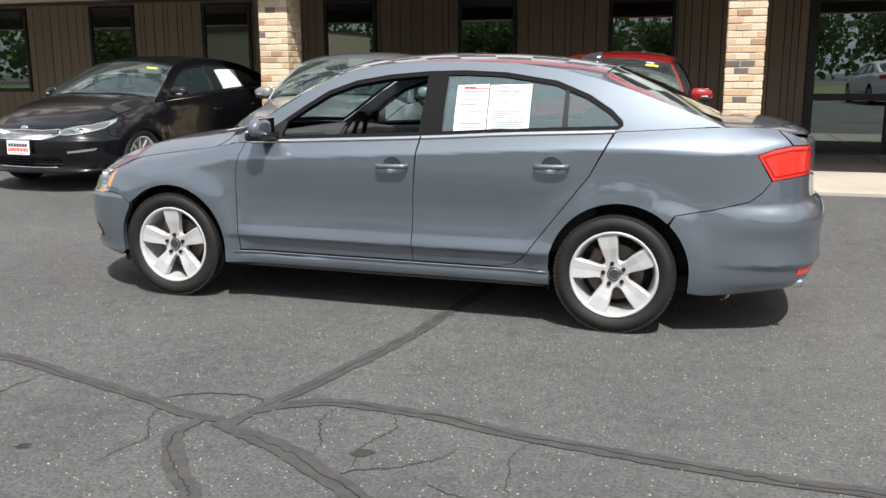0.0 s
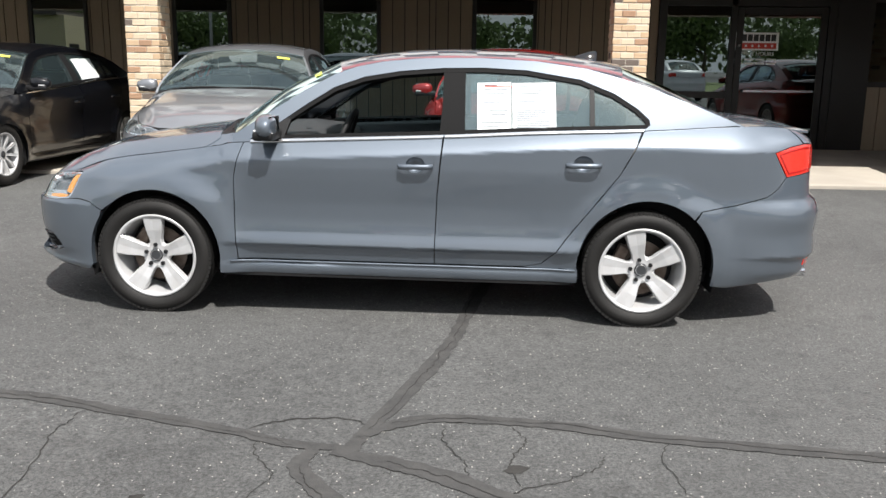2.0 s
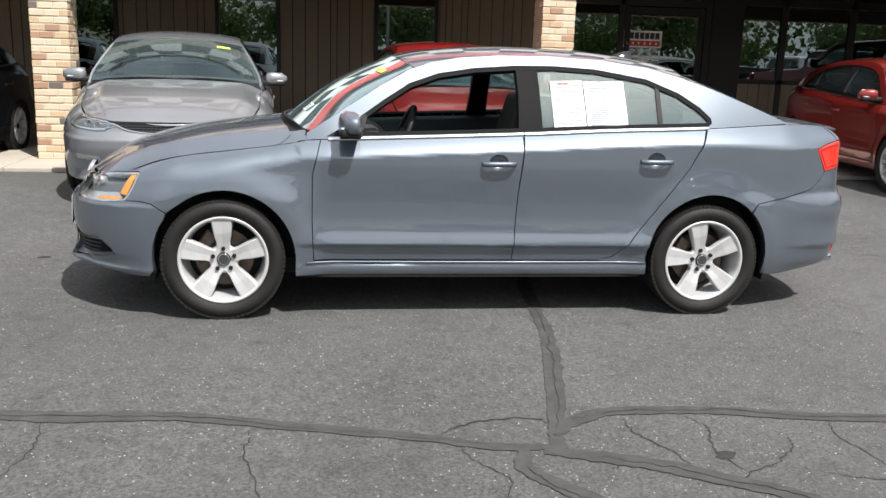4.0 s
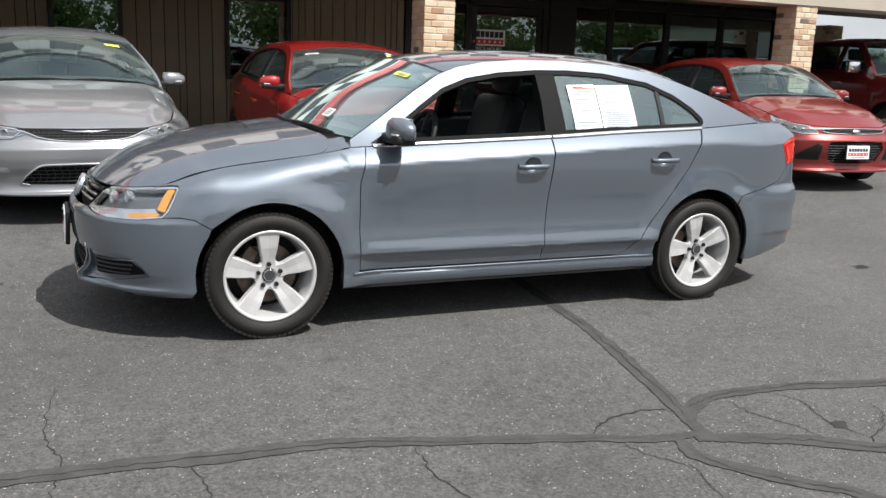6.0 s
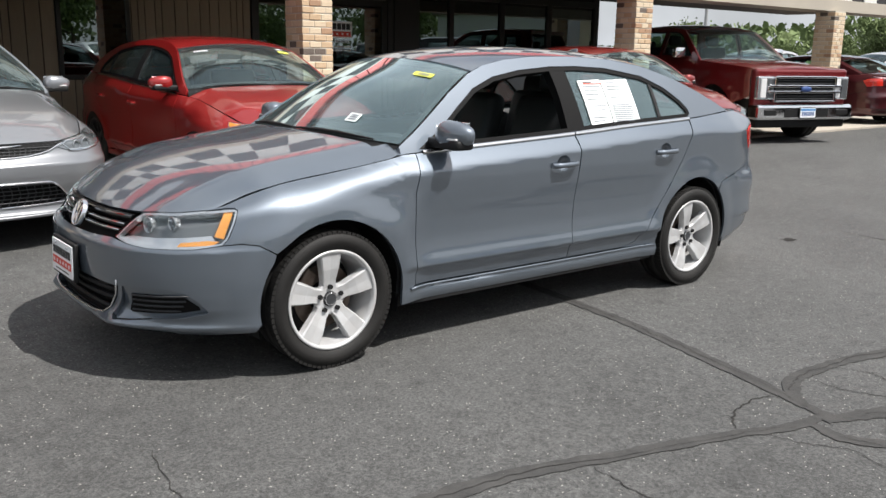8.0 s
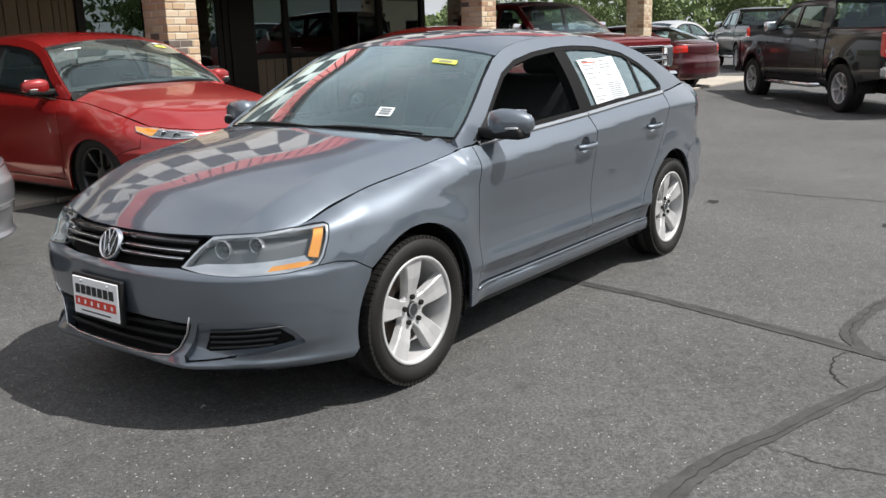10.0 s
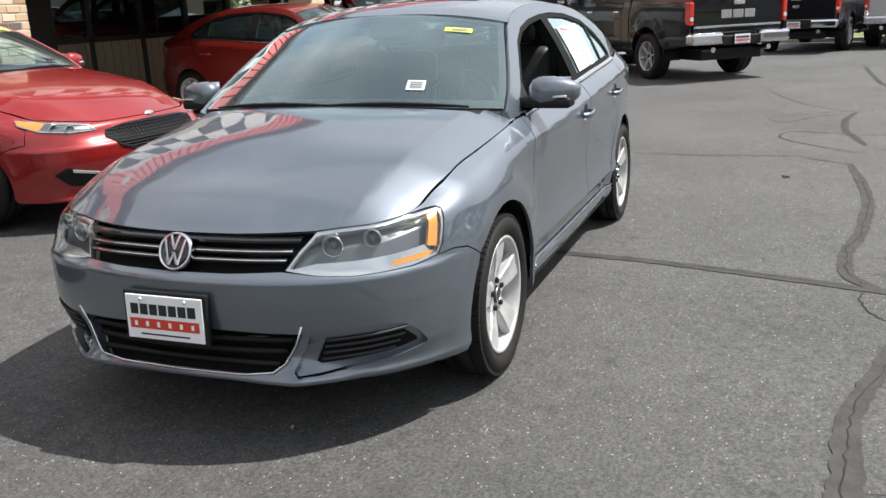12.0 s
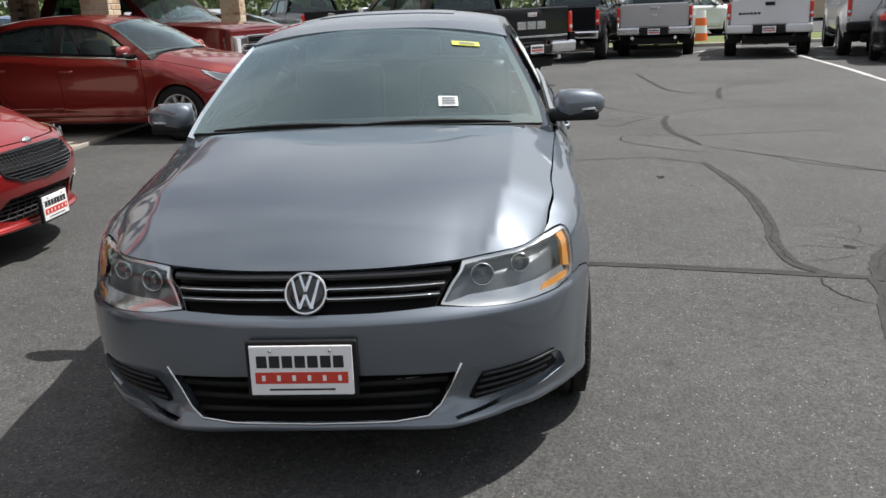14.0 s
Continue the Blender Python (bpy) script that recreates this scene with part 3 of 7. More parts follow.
wall = tagged(boxed("wall_north", (-16, 3.1, WALL_Y + 0.03, WALL_Y + 0.25, 0, EAVE), DARK_FRAME), "brown vertical timber siding wall", "wall", kind="structure")
WINDOWS = [(-11.64, -10.80), (-9.27, -8.42), (-6.89, -6.04), (-4.535, -3.70), (-2.16, -1.31), (0.265, 1.15)]
rnd = random.Random(5)
x = -16.0
boards = []
while x < 3.05:
    w = rnd.choice((0.10, 0.195, 0.195, 0.15))
    boards.append((x, min(w, 3.1 - x)))
    x += w
board_mesh = {}


def board_piece(w, z0, z1, x0, depth):
    key = (round(w, 3), z0, z1)
    if key not in board_mesh:
        bm = bmesh.new()
        box(bm, 0.004, w - 0.010, 0.0, 0.022, z0, z1)
        me = bpy.data.meshes.new("siding_board")
        bm.to_mesh(me)
        bm.free()
        me.materials.append(SIDING)
        board_mesh[key] = me
    ob = new("siding_board", board_mesh[key])
    ob.parent = wall
    ob.location = (x0, WALL_Y + 0.008 - depth, 0)


for x0, w in boards:
    hit = next((q for q in WINDOWS if x0 + w > q[0] - 0.06 and x0 < q[1] + 0.06), None)
    dep = rnd.uniform(0, 0.005)
    if hit:
        a, b = hit[0] - 0.06, hit[1] + 0.06
        board_piece(w, 0.09, 1.0, x0, dep)
        board_piece(w, 2.55, EAVE, x0, dep)
        if a - x0 > 0.03:
            board_piece(a - x0, 1.0, 2.55, x0, dep)
        if x0 + w - b > 0.03:
            board_piece(x0 + w - b, 1.0, 2.55, b, dep)
    else:
        board_piece(w, 0.09, EAVE, x0, dep)


def shop_pane(name, x0, x1, z0, z1, y, parent, label=""):
    g = boxed(name, (x0, x1, y, y + 0.012, z0, z1), SHOP_GLASS, parent, label)
    g.visible_shadow = False
    return g


for i, (a, b) in enumerate(WINDOWS):
    w = empty(f"window_{i + 1}", Matrix(), "narrow dark window in the brown siding wall", "window")
    w["kind"] = "structure"
    for dims in ((a - 0.06, a, WALL_Y - 0.03, WALL_Y + 0.05, 1.0, 2.55), (b, b + 0.06, WALL_Y - 0.03, WALL_Y + 0.05, 1.0, 2.55), (a, b, WALL_Y - 0.03, WALL_Y + 0.05, 1.0, 1.07), (a, b, WALL_Y - 0.03, WALL_Y + 0.05, 2.49, 2.55)):
        boxed("window_frame", dims, DARK_FRAME, w, bevel=0.006)
    shop_pane("pane", a, b, 1.07, 2.49, WALL_Y + 0.0, w)

# shop front with the glazed door
front = empty("shop_front", Matrix(), "dark bronze glazed shop front with an entrance door", "shop front")
front["kind"] = "structure"
FY0, FY1 = WALL_Y - 0.04, WALL_Y + 0.06
for a, b, z0, z1 in [(3.10, 3.22, 0.07, EAVE), (4.20, 4.29, 0.07, EAVE), (5.68, 5.80, 0.07, EAVE), (3.22, 5.68, 2.32, 2.44), (3.22, 4.20, 0.07, 0.16), (3.22, 4.20, 0.92, 1.02),
                     (6.22, 6.36, 0.07, EAVE), (7.05, 7.16, 0.07, EAVE), (8.30, 8.42, 0.07, EAVE), (9.58, 9.70, 0.07, EAVE), (10.95, 11.10, 0.07, EAVE), (6.36, 10.95, 1.12, 1.20), (6.36, 10.95, 2.40, 2.52)]:
    boxed("mullion", (a, b, FY0, FY1, z0, z1), DARK_FRAME, front, bevel=0.004)
boxed("dark_pier", (5.80, 6.22, FY0 - 0.02, FY1, 0.07, EAVE), DARK_FRAME, front, "dark pier between door and showroom")
for a, b, z0, z1 in [(3.22, 4.20, 0.16, 0.92), (3.22, 4.20, 1.02, 2.32), (3.22, 4.20, 2.44, EAVE), (4.29, 5.68, 2.44, EAVE), (6.36, 7.05, 1.20, 2.40), (7.16, 8.30, 1.20, 2.40), (8.42, 9.58, 1.20, 2.40), (9.70, 10.95, 1.20, 2.40), (6.36, 10.95, 2.52, EAVE)]:
    shop_pane("pane", a, b, z0, z1, WALL_Y, front)
door = empty("door_1", Matrix(), "closed dark glazed entrance door with a white sign", "door")
door["kind"] = "structure"
for dims in ((4.30, 4.40, 0.09, 2.31), (5.57, 5.67, 0.09, 2.31), (4.40, 5.57, 2.20, 2.31), (4.40, 5.57, 0.09, 0.32)):
    boxed("door_stile", (dims[0], dims[1], FY0 + 0.015, FY1 - 0.02, dims[2], dims[3]), DARK_FRAME, door, bevel=0.006)
shop_pane("door_pane", 4.40, 5.57, 0.32, 2.20, WALL_Y, door)
boxed("push_bar", (4.45, 5.52, FY0 - 0.035, FY0 - 0.015, 1.02, 1.06), SATIN, door, "metal push bar", bevel=0.004)
x = 6.36
while x < 10.95:
    boxed("siding_board", (x + 0.004, x + 0.19, FY0 + 0.01, FY0 + 0.05, 0.09, 1.12), SIDING, front)
    x += 0.2
# rooms behind the glass
back_wall = tagged(boxed("wall_rear", (-16, 11.1, 12.4, 12.6, 0, EAVE), mat("room_wall", (0.30, 0.27, 0.23), 0.9, grain=0.2, scale=20)), "plain wall inside the showroom", "wall", kind="structure")
tagged(boxed("wall_east", (10.95, 11.10, WALL_Y + 0.06, 12.6, 0, EAVE), DARK_FRAME), "dark end wall of the building", "wall", kind="structure")
tagged(boxed("wall_west", (-16.2, -16, WALL_Y, 12.6, 0, EAVE), SIDING), "brown end wall of the building", "wall", kind="structure")
tagged(boxed("floor", (-16, 11.1, WALL_Y + 0.25, 12.4, 0.0, 0.06), mat("floor_tile", (0.18, 0.16, 0.14), 0.5, grain=0.3, scale=6)), "grey showroom floor", "floor", kind="structure")

# sign on the door: plain blocks for the name, lettering for the hours
sign = empty("door_sign", Matrix.Translation((4.61, WALL_Y - 0.012, 1.80)), "white sign with dark and red bars on the door glass", "sign")
boxed("sign_board", (-0.34, 0.34, -0.006, 0.004, -0.14, 0.13), PLATE_WHITE, sign)
for k in range(7):
    boxed("dark_bar", (-0.31 + 0.089 * k, -0.31 + 0.089 * k + 0.074, -0.010, -0.005, 0.0, 0.10), INK_BLACK, sign)
rb = boxed("red_band", (-0.31, 0.31, -0.010, -0.005, -0.115, -0.03), INK_RED, sign, "red band")
for k in range(6):
    boxed("white_bar", (-0.27 + 0.1 * k, -0.27 + 0.1 * k + 0.03, -0.013, -0.009, -0.09, -0.055), PLATE_WHITE, rb)


def lettering(name, text, size, material, m, parent=None, label=""):
    cu = bpy.data.curves.new(name, "FONT")
    cu.body, cu.size, cu.align_x, cu.extrude = text, size, "CENTER", 0.001
    cu.materials.append(material)
    ob = new(name, cu)
    if parent:
        ob.parent = parent
    ob.matrix_local = m
    if label:
        ob["label"] = label
    return ob


hours = empty("hours_lettering", Matrix.Translation((4.61, WALL_Y - 0.008, 1.58)), "white opening hours lettering on the door glass", "sign")
lettering("heading", "OFFICE HOURS", 0.085, PLATE_WHITE, pose(0, 0, 0, 90, 0, 0), hours, "white capital letters")
for z in (-0.075, -0.135):
    for k in range(4):
        boxed("text_bar", (-0.33 + 0.17 * k, -0.33 + 0.17 * k + 0.14, -0.003, 0.0, z, z + 0.03), PLATE_WHITE, hours)

# ---- canopy over the pavement ----
CAN_Y0, CAN_Z = 4.92, 2.56
tagged(boxed("ceiling", (-16.5, 11.2, CAN_Y0 + 0.05, 12.6, CAN_Z + 0.03, CAN_Z + 0.15), SOFFIT), "brown canopy soffit", "ceiling", kind="structure")
tagged(boxed("ceiling", (11.2, 19, CAN_Y0 + 0.05, 9.0, CAN_Z + 0.03, CAN_Z + 0.15), SOFFIT), "brown soffit of the open canopy beyond the showroom", "ceiling", kind="structure")
canopy = empty("canopy", Matrix(), "flat canopy with a chequered fascia and red metal roof edge", "canopy")
canopy["kind"] = "structure"
boxed("edge_beam", (-16.5, 19, CAN_Y0 - 0.02, CAN_Y0 + 0.56, CAN_Z - 0.20, CAN_Z + 0.02), mat("beam_paint", (0.40, 0.36, 0.30), 0.8, grain=0.2, scale=30, stain=0.2), canopy, "pale edge beam")
boxed("fascia_back", (-16.5, 19, CAN_Y0 + 0.03, CAN_Y0 + 0.08, CAN_Z - 0.02, CAN_Z + 1.10), FASCIA_BLACK, canopy)
CHK = 0.52
chk_mesh = {}
for r in range(2):
    for k in range(68):
        if (k + r) % 2:
            continue
        if not chk_mesh:
            bm = bmesh.new()
            box(bm, 0, CHK, -0.006, 0.03, 0, CHK)
            me = bpy.data.meshes.new("fascia_tile")
            bm.to_mesh(me)
            bm.free()
            me.materials.append(FASCIA_WHITE)
            chk_mesh[0] = me
        o = new("fascia_tile", chk_mesh[0])
        o.parent = canopy
        o.location = (-16.3 + CHK * k, CAN_Y0 + 0.01, CAN_Z + 0.02 + CHK * r)
boxed("white_rail", (-16.5, 19, CAN_Y0 - 0.01, CAN_Y0 + 0.06, CAN_Z + 1.07, CAN_Z + 1.15), FASCIA_WHITE, canopy, "white rail")
# red roof edge sloping back, with standing ribs
slope = pose(0, CAN_Y0 + 0.02, CAN_Z + 1.15, -28, 0, 0)
boxed("roof_sheet", (-16.5, 19, 0, 0.03, 0, 1.5), FASCIA_RED, canopy, "red ribbed metal roof edge", m=slope)
for k in range(118):
    x = -16.4 + 0.3 * k
    boxed("roof_rib", (x, x + 0.045, -0.035, 0.0, 0, 1.5), FASCIA_RED, canopy, m=slope)
tagged(boxed("roof", (-16.5, 11.4, 5.2, 12.8, CAN_Z + 2.2, CAN_Z + 2.35), ROOFING), "dark flat roof of the building", "roof", kind="structure")

# ---- brick pillars ----
brick_mesh = []
for i, mt in enumerate(BRICKS):
    bm = bmesh.new()
    box(bm, -0.076, 0.076, -0.046, 0.046, 0.0, 0.066, bevel=0.005, segments=1)
    me = bpy.data.meshes.new("brick")
    bm.to_mesh(me)
    bm.free()
    me.materials.append(mt)
    brick_mesh.append(me)


def pillar(cx, cy, seed):
    r = random.Random(seed)
    p = empty("brick_pillar", Matrix.Translation((cx, cy, 0.14)), "square pillar of cream and brown mixed bricks", "pillar", "canopy pillars")
    h = CAN_Z - 0.20 - 0.14
    boxed("mortar_core", (-0.197, 0.197, -0.197, 0.197, 0, h), MORTAR, p)
    n = int(h / 0.0785)
    for c in range(n):
        for side in range(4):
            for half in (0, 1):
                me = r.choices(brick_mesh, (9, 5, 1.6, 0.7))[0]
                a = side * 90
                o = new("brick", me)
                o.parent = p
                sh_ = (0.046 if c % 2 else -0.046) - 0.079 + 0.158 * half
                o.matrix_local = pose(0, 0, 0, 0, 0, a) @ pose(sh_, -0.158 + r.uniform(-0.003, 0.003), 0.004 + c * 0.0785)
    return p


for i, (px, py) in enumerate([(-9.5, 5.28), (-3.66, 5.24), (2.11, 5.22), (7.93, 5.12), (13.72, 4.98), (12.5, 8.75)]):
    pillar(px, py, i + 3)


# ---- cars ----
# Half plan of a saloon's waist, nose first: (x, half width)
PLAN = [(-2.205, 0.0), (-2.20, 0.15), (-2.185, 0.30), (-2.15, 0.45), (-2.09, 0.59), (-1.99, 0.712), (-1.85, 0.802), (-1.65, 0.857), (-1.33, 0.881),
        (-0.9, 0.884), (0.0, 0.889), (0.9, 0.886), (1.33, 0.878), (1.7, 0.85), (2.0, 0.805), (2.2, 0.73), (2.31, 0.60), (2.37, 0.42), (2.395, 0.2), (2.40, 0.0)]


def dense(points, per=10):
    pts = [(points[0][0] + 0.005, -points[1][1])] + points + [(points[-1][0] - 0.005, -points[-2][1])]
    out = []
    for i in range(1, len(pts) - 2):
        p0, p1, p2, p3 = (np.array(pts[i + k]) for k in (-1, 0, 1, 2))
        for k in range(per):
            t = k / per
            out.append(0.5 * (2 * p1 + (p2 - p0) * t + (2 * p0 - 5 * p1 + 4 * p2 - p3) * t * t + (3 * p1 - p0 - 3 * p2 + p3) * t**3))
    out.append(np.array(points[-1]))
    return np.array(out)


_pl = dense(PLAN)
_len = np.concatenate([[0], np.cumsum(np.linalg.norm(np.diff(_pl, axis=0), axis=1))])
_tan = np.gradient(_pl, _len, axis=0)
_tan /= np.linalg.norm(_tan, axis=1)[:, None]
S_END = float(_len[-1])
_s_even = np.linspace(0, S_END, 1201)
_rows = [tuple(float(np.interp(s, _len, col)) for col in (_pl[:, 0], _pl[:, 1], _tan[:, 0], _tan[:, 1])) for s in _s_even]
_x_even = np.linspace(-2.205, 2.40, 1201)
_sx = [float(np.interp(x, _pl[:, 0], _len)) for x in _x_even]


def waist_line(a):
    """Place and direction on the plan line at a distance along it."""
    t = min(max(a / S_END, 0.0), 1.0) * 1200
    i = min(int(t), 1199)
    f = t - i
    return tuple(p + (q - p) * f for p, q in zip(_rows[i], _rows[i + 1]))


def SX(x):
    """Distance along the waist at a place on the side."""
    t = min(max((x + 2.205) / 4.605, 0.0), 1.0) * 1200
    i = min(int(t), 1199)
    return _sx[i] + (_sx[i + 1] - _sx[i]) * (t - i)


def FY(y):
    """The same on the nose, by half width."""
    k = int(np.argmax(_pl[:, 0] > -1.9))
    return math.copysign(float(np.interp(abs(y), _pl[:k, 1], _len[:k])), y)


def BY(y):
    """The same on the tail."""
    k = int(np.argmax(_pl[:, 0] > 2.1))
    return float(np.interp(-y, -_pl[k:, 1], _len[k:]))


T_FRONT = [(0.16, 0.17), (0.208, 0.050), (0.216, 0.026), (0.232, 0.022), (0.246, 0.044), (0.30, 0.056), (0.36, 0.045), (0.45, 0.012), (0.52, 0.0), (0.59, 0.002), (0.612, 0.018), (0.66, 0.055), (0.72, 0.075), (0.77, 0.105), (0.80, 0.14)]
T_CORNER = [(0.16, 0.15), (0.212, 0.045), (0.222, 0.022), (0.240, 0.020), (0.256, 0.034), (0.31, 0.034), (0.40, 0.012), (0.50, 0.0), (0.585, 0.0), (0.61, 0.015), (0.66, 0.03), (0.72, 0.05), (0.80, 0.085)]
T_FENDER = [(0.16, 0.10), (0.25, 0.02), (0.5, 0.004), (0.62, 0.0), (0.72, 0.01), (0.80, 0.018), (1.2, 0.018)]
T_DOOR = [(0.16, 0.10), (0.225, 0.055), (0.24, 0.043), (0.285, 0.035), (0.30, 0.048), (0.33, 0.042), (0.388, 0.026), (0.402, 0.004), (0.43, 0.008), (0.48, 0.018), (0.55, 0.023), (0.62, 0.021), (0.70, 0.013), (0.78, 0.004), (0.84, 0.0), (0.87, 0.0), (1.2, 0.0)]
T_QUARTER = [(0.16, 0.12), (0.24, 0.03), (0.36, 0.008), (0.5, 0.004), (0.62, 0.004), (0.72, 0.012), (0.86, 0.008), (1.2, 0.0)]
T_REARCORNER = [(0.16, 0.20), (0.25, 0.08), (0.30, 0.036), (0.374, 0.020), (0.390, 0.004), (0.43, 0.007), (0.50, 0.010), (0.60, 0.0), (0.66, 0.01), (0.70, 0.03), (0.76, 0.036), (0.95, 0.045), (1.2, 0.05)]
T_REAR = [(0.16, 0.22), (0.25, 0.10), (0.30, 0.045), (0.374, 0.022), (0.390, 0.004), (0.43, 0.007), (0.50, 0.010), (0.62, 0.0), (0.68, 0.02), (0.72, 0.06), (0.80, 0.07), (0.95, 0.075), (1.03, 0.085), (1.2, 0.10)]
T_KEYS = [(0.0, T_FRONT), (FY(0.45), T_FRONT), (SX(-1.95), T_CORNER), (SX(-1.55), T_FENDER), (SX(-1.0), T_FENDER), (SX(-0.75), T_DOOR), (SX(0.85), T_DOOR),
          (SX(1.3), T_QUARTER), (SX(1.75), T_QUARTER), (SX(2.18), T_REARCORNER), (BY(0.45), T_REAR), (S_END, T_REAR)]
# height of the waist's upper edge, and how far the shoulder rolls in
Z_TOP = spline2([(-2.2, 0.752), (-2.0, 0.768), (-1.80, 0.787), (-1.59, 0.838), (-1.18, 0.909), (-0.95, 0.940), (-0.83, 0.947), (0.24, 1.0), (0.73, 1.03), (1.3, 1.052), (1.8, 1.066), (2.1, 1.06), (2.3, 1.045), (2.5, 1.04)], 5)
ROLL = spline2([(-2.2, 0.03), (-2.0, 0.06), (-1.8, 0.10), (-1.5, 0.125), (-1.1, 0.12), (-0.85, 0.075), (0.2, 0.075), (1.2, 0.075), (1.8, 0.11), (2.1, 0.10), (2.3, 0.06), (2.5, 0.03)], 5)
# the grey saloon's own nose: lower bonnet edge, lamps leaning back, crisp bumper shelf, faceted lip
N_FRONT = [(0.16, 0.19), (0.205, 0.09), (0.225, 0.045), (0.240, 0.010), (0.252, 0.004), (0.27, 0.014), (0.30, 0.024), (0.36, 0.022), (0.43, 0.006), (0.52, 0.0), (0.578, 0.001), (0.592, 0.010), (0.617, 0.040), (0.664, 0.070), (0.714, 0.098), (0.80, 0.17)]
N_CORNER = [(0.16, 0.15), (0.205, 0.06), (0.225, 0.028), (0.240, 0.008), (0.252, 0.003), (0.27, 0.008), (0.31, 0.014), (0.40, 0.005), (0.50, 0.0), (0.582, 0.0), (0.60, 0.010), (0.65, 0.026), (0.72, 0.052), (0.757, 0.066), (0.80, 0.09)]
N_FENDER = [(0.16, 0.08), (0.235, 0.012), (0.5, 0.002), (0.62, 0.0), (0.72, 0.010), (0.80, 0.018), (1.2, 0.018)]
N_KEYS = [(0.0, N_FRONT), (FY(0.45), N_FRONT), (SX(-1.95), N_CORNER), (SX(-1.55), N_FENDER), (SX(-1.0), N_FENDER)] + T_KEYS[5:]
N_TOP = spline2([(-2.2, 0.712), (-2.0, 0.728), (-1.86, 0.751), (-1.74, 0.790), (-1.57, 0.837), (-1.29, 0.878), (-1.10, 0.905), (-0.95, 0.930), (-0.83, 0.947), (0.24, 1.0), (0.73, 1.03), (1.3, 1.056), (1.8, 1.086), (2.1, 1.082), (2.3, 1.052), (2.5, 1.04)], 5)
N_ROLL = spline2([(-2.2, 0.02), (-2.0, 0.03), (-1.86, 0.04), (-1.7, 0.075), (-1.5, 0.105), (-1.3, 0.100), (-1.1, 0.088), (-0.85, 0.075), (0.2, 0.070), (1.2, 0.070), (1.8, 0.10), (2.1, 0.095), (2.3, 0.06), (2.5, 0.03)], 5)
# the lip runs straight across, turns at a corner and runs straight back to the wheel
LIP = [(0.0, 0.004), (FY(0.20), 0.0), (FY(0.42), -0.030), (FY(0.50), -0.008), (FY(0.62), 0.024), (SX(-1.93), 0.026), (SX(-1.80), 0.008), (SX(-1.70), 0.0)]
FORM = {"keys": T_KEYS, "top": Z_TOP, "roll": ROLL, "lip": False}


def use_form(own):
    """Choose between the grey saloon's tables and the plainer ones of its neighbours."""
    FORM.update(keys=N_KEYS if own else T_KEYS, top=N_TOP if own else Z_TOP, roll=N_ROLL if own else ROLL, lip=own)


ARCHES = [(-1.318, 0.322), (1.34, 0.332)]


def z_top(x):
    return interp(FORM["top"], x)


def waist(s, z):
    """The lower body's outer skin: s along the waist (negative: right-hand side), z up."""
    right = s < 0
    a = abs(s)
    a = min(a, 2 * S_END - a)
    x, w, tx, tw = waist_line(a)
    keys = FORM["keys"]
    for i in range(len(keys) - 1):
        if a <= keys[i + 1][0]:
            break
    (s0, t0), (s1, t1) = keys[i], keys[i + 1]
    f = smooth01((a - s0) / (s1 - s0))
    off = interp(t0, z) * (1 - f) if f < 1 else 0.0
    if f > 0:
        off += interp(t1, z) * f
    h = z_top(x) - z
    r = interp(FORM["roll"], x)
    if FORM["lip"] and z < 0.34 and a < LIP[-1][0]:
        for (s0, o0), (s1, o1) in zip(LIP, LIP[1:]):
            if a <= s1:
                off += (o0 + (o1 - o0) * (a - s0) / (s1 - s0)) * smooth01((0.34 - z) / 0.08)
                break
    reach = r * 1.25
    if h < reach:
        q = min(max((reach - h) / reach, 0.0), 1.0)
        soft = q**2.7
        k = smooth01((x + 1.35) / 0.65) * smooth01((2.2 - x) / 0.3)
        off += r * (soft * (1 - k) + k * q**1.25)
    # flared wheel arches
    for ax, az in ARCHES:
        d = math.hypot(x - ax, z - az)
        if d < 0.52 and tx > 0.5:
            off -= 0.013 * smooth01((0.52 - d) / 0.13)
    nx, nw = -tw, tx
    x -= nx * off
    w -= nw * off
    return Vector((x, w if right else -w, z))


def side_y(x, z):
    """Half width of the glasshouse at a height."""
    zb = z_top(x)
    p = waist(SX(x), zb)
    h = z - zb
    return abs(p.y) - 0.012 - 0.42 * h - 0.36 * h * h * (1 if h > 0 else -1)


def glasshouse(side):
    return lambda x, z: Vector((x, side * side_y(x, z), z))


def arc(c, r, a0, a1, n=14):
    return [(c[0] + r * math.cos(radians(a0 + (a1 - a0) * k / n)), c[1] + r * math.sin(radians(a0 + (a1 - a0) * k / n))) for k in range(n + 1)]


def on_side(points):
    return [(SX(x), z) for x, z in points]


def top_edge(x0, x1, n=12):
    return [(x0 + (x1 - x0) * k / n, z_top(x0 + (x1 - x0) * k / n)) for k in range(n + 1)]


def shrink(loop, d=0.0022):
    """Move an outline inwards, to leave the gap between panels."""
    n = len(loop)
    area = sum(loop[i][0] * loop[(i + 1) % n][1] - loop[(i + 1) % n][0] * loop[i][1] for i in range(n))
    sg = 1 if area > 0 else -1
    out = []
    for i in range(n):
        p, q, r = (np.array(loop[k % n]) for k in (i - 1, i, i + 1))
        a, b = q - p, r - q
        a, b = a / (np.linalg.norm(a) + 1e-9), b / (np.linalg.norm(b) + 1e-9)
        na, nb = np.array([-a[1], a[0]]) * sg, np.array([-b[1], b[0]]) * sg
        m = na + nb
        m = m / max(float(m @ m) / 2, 0.5)
        out.append(tuple(q + m * d))
    return out


def mirrored(loop):
    return [(-a, b) for a, b in loop][::-1]


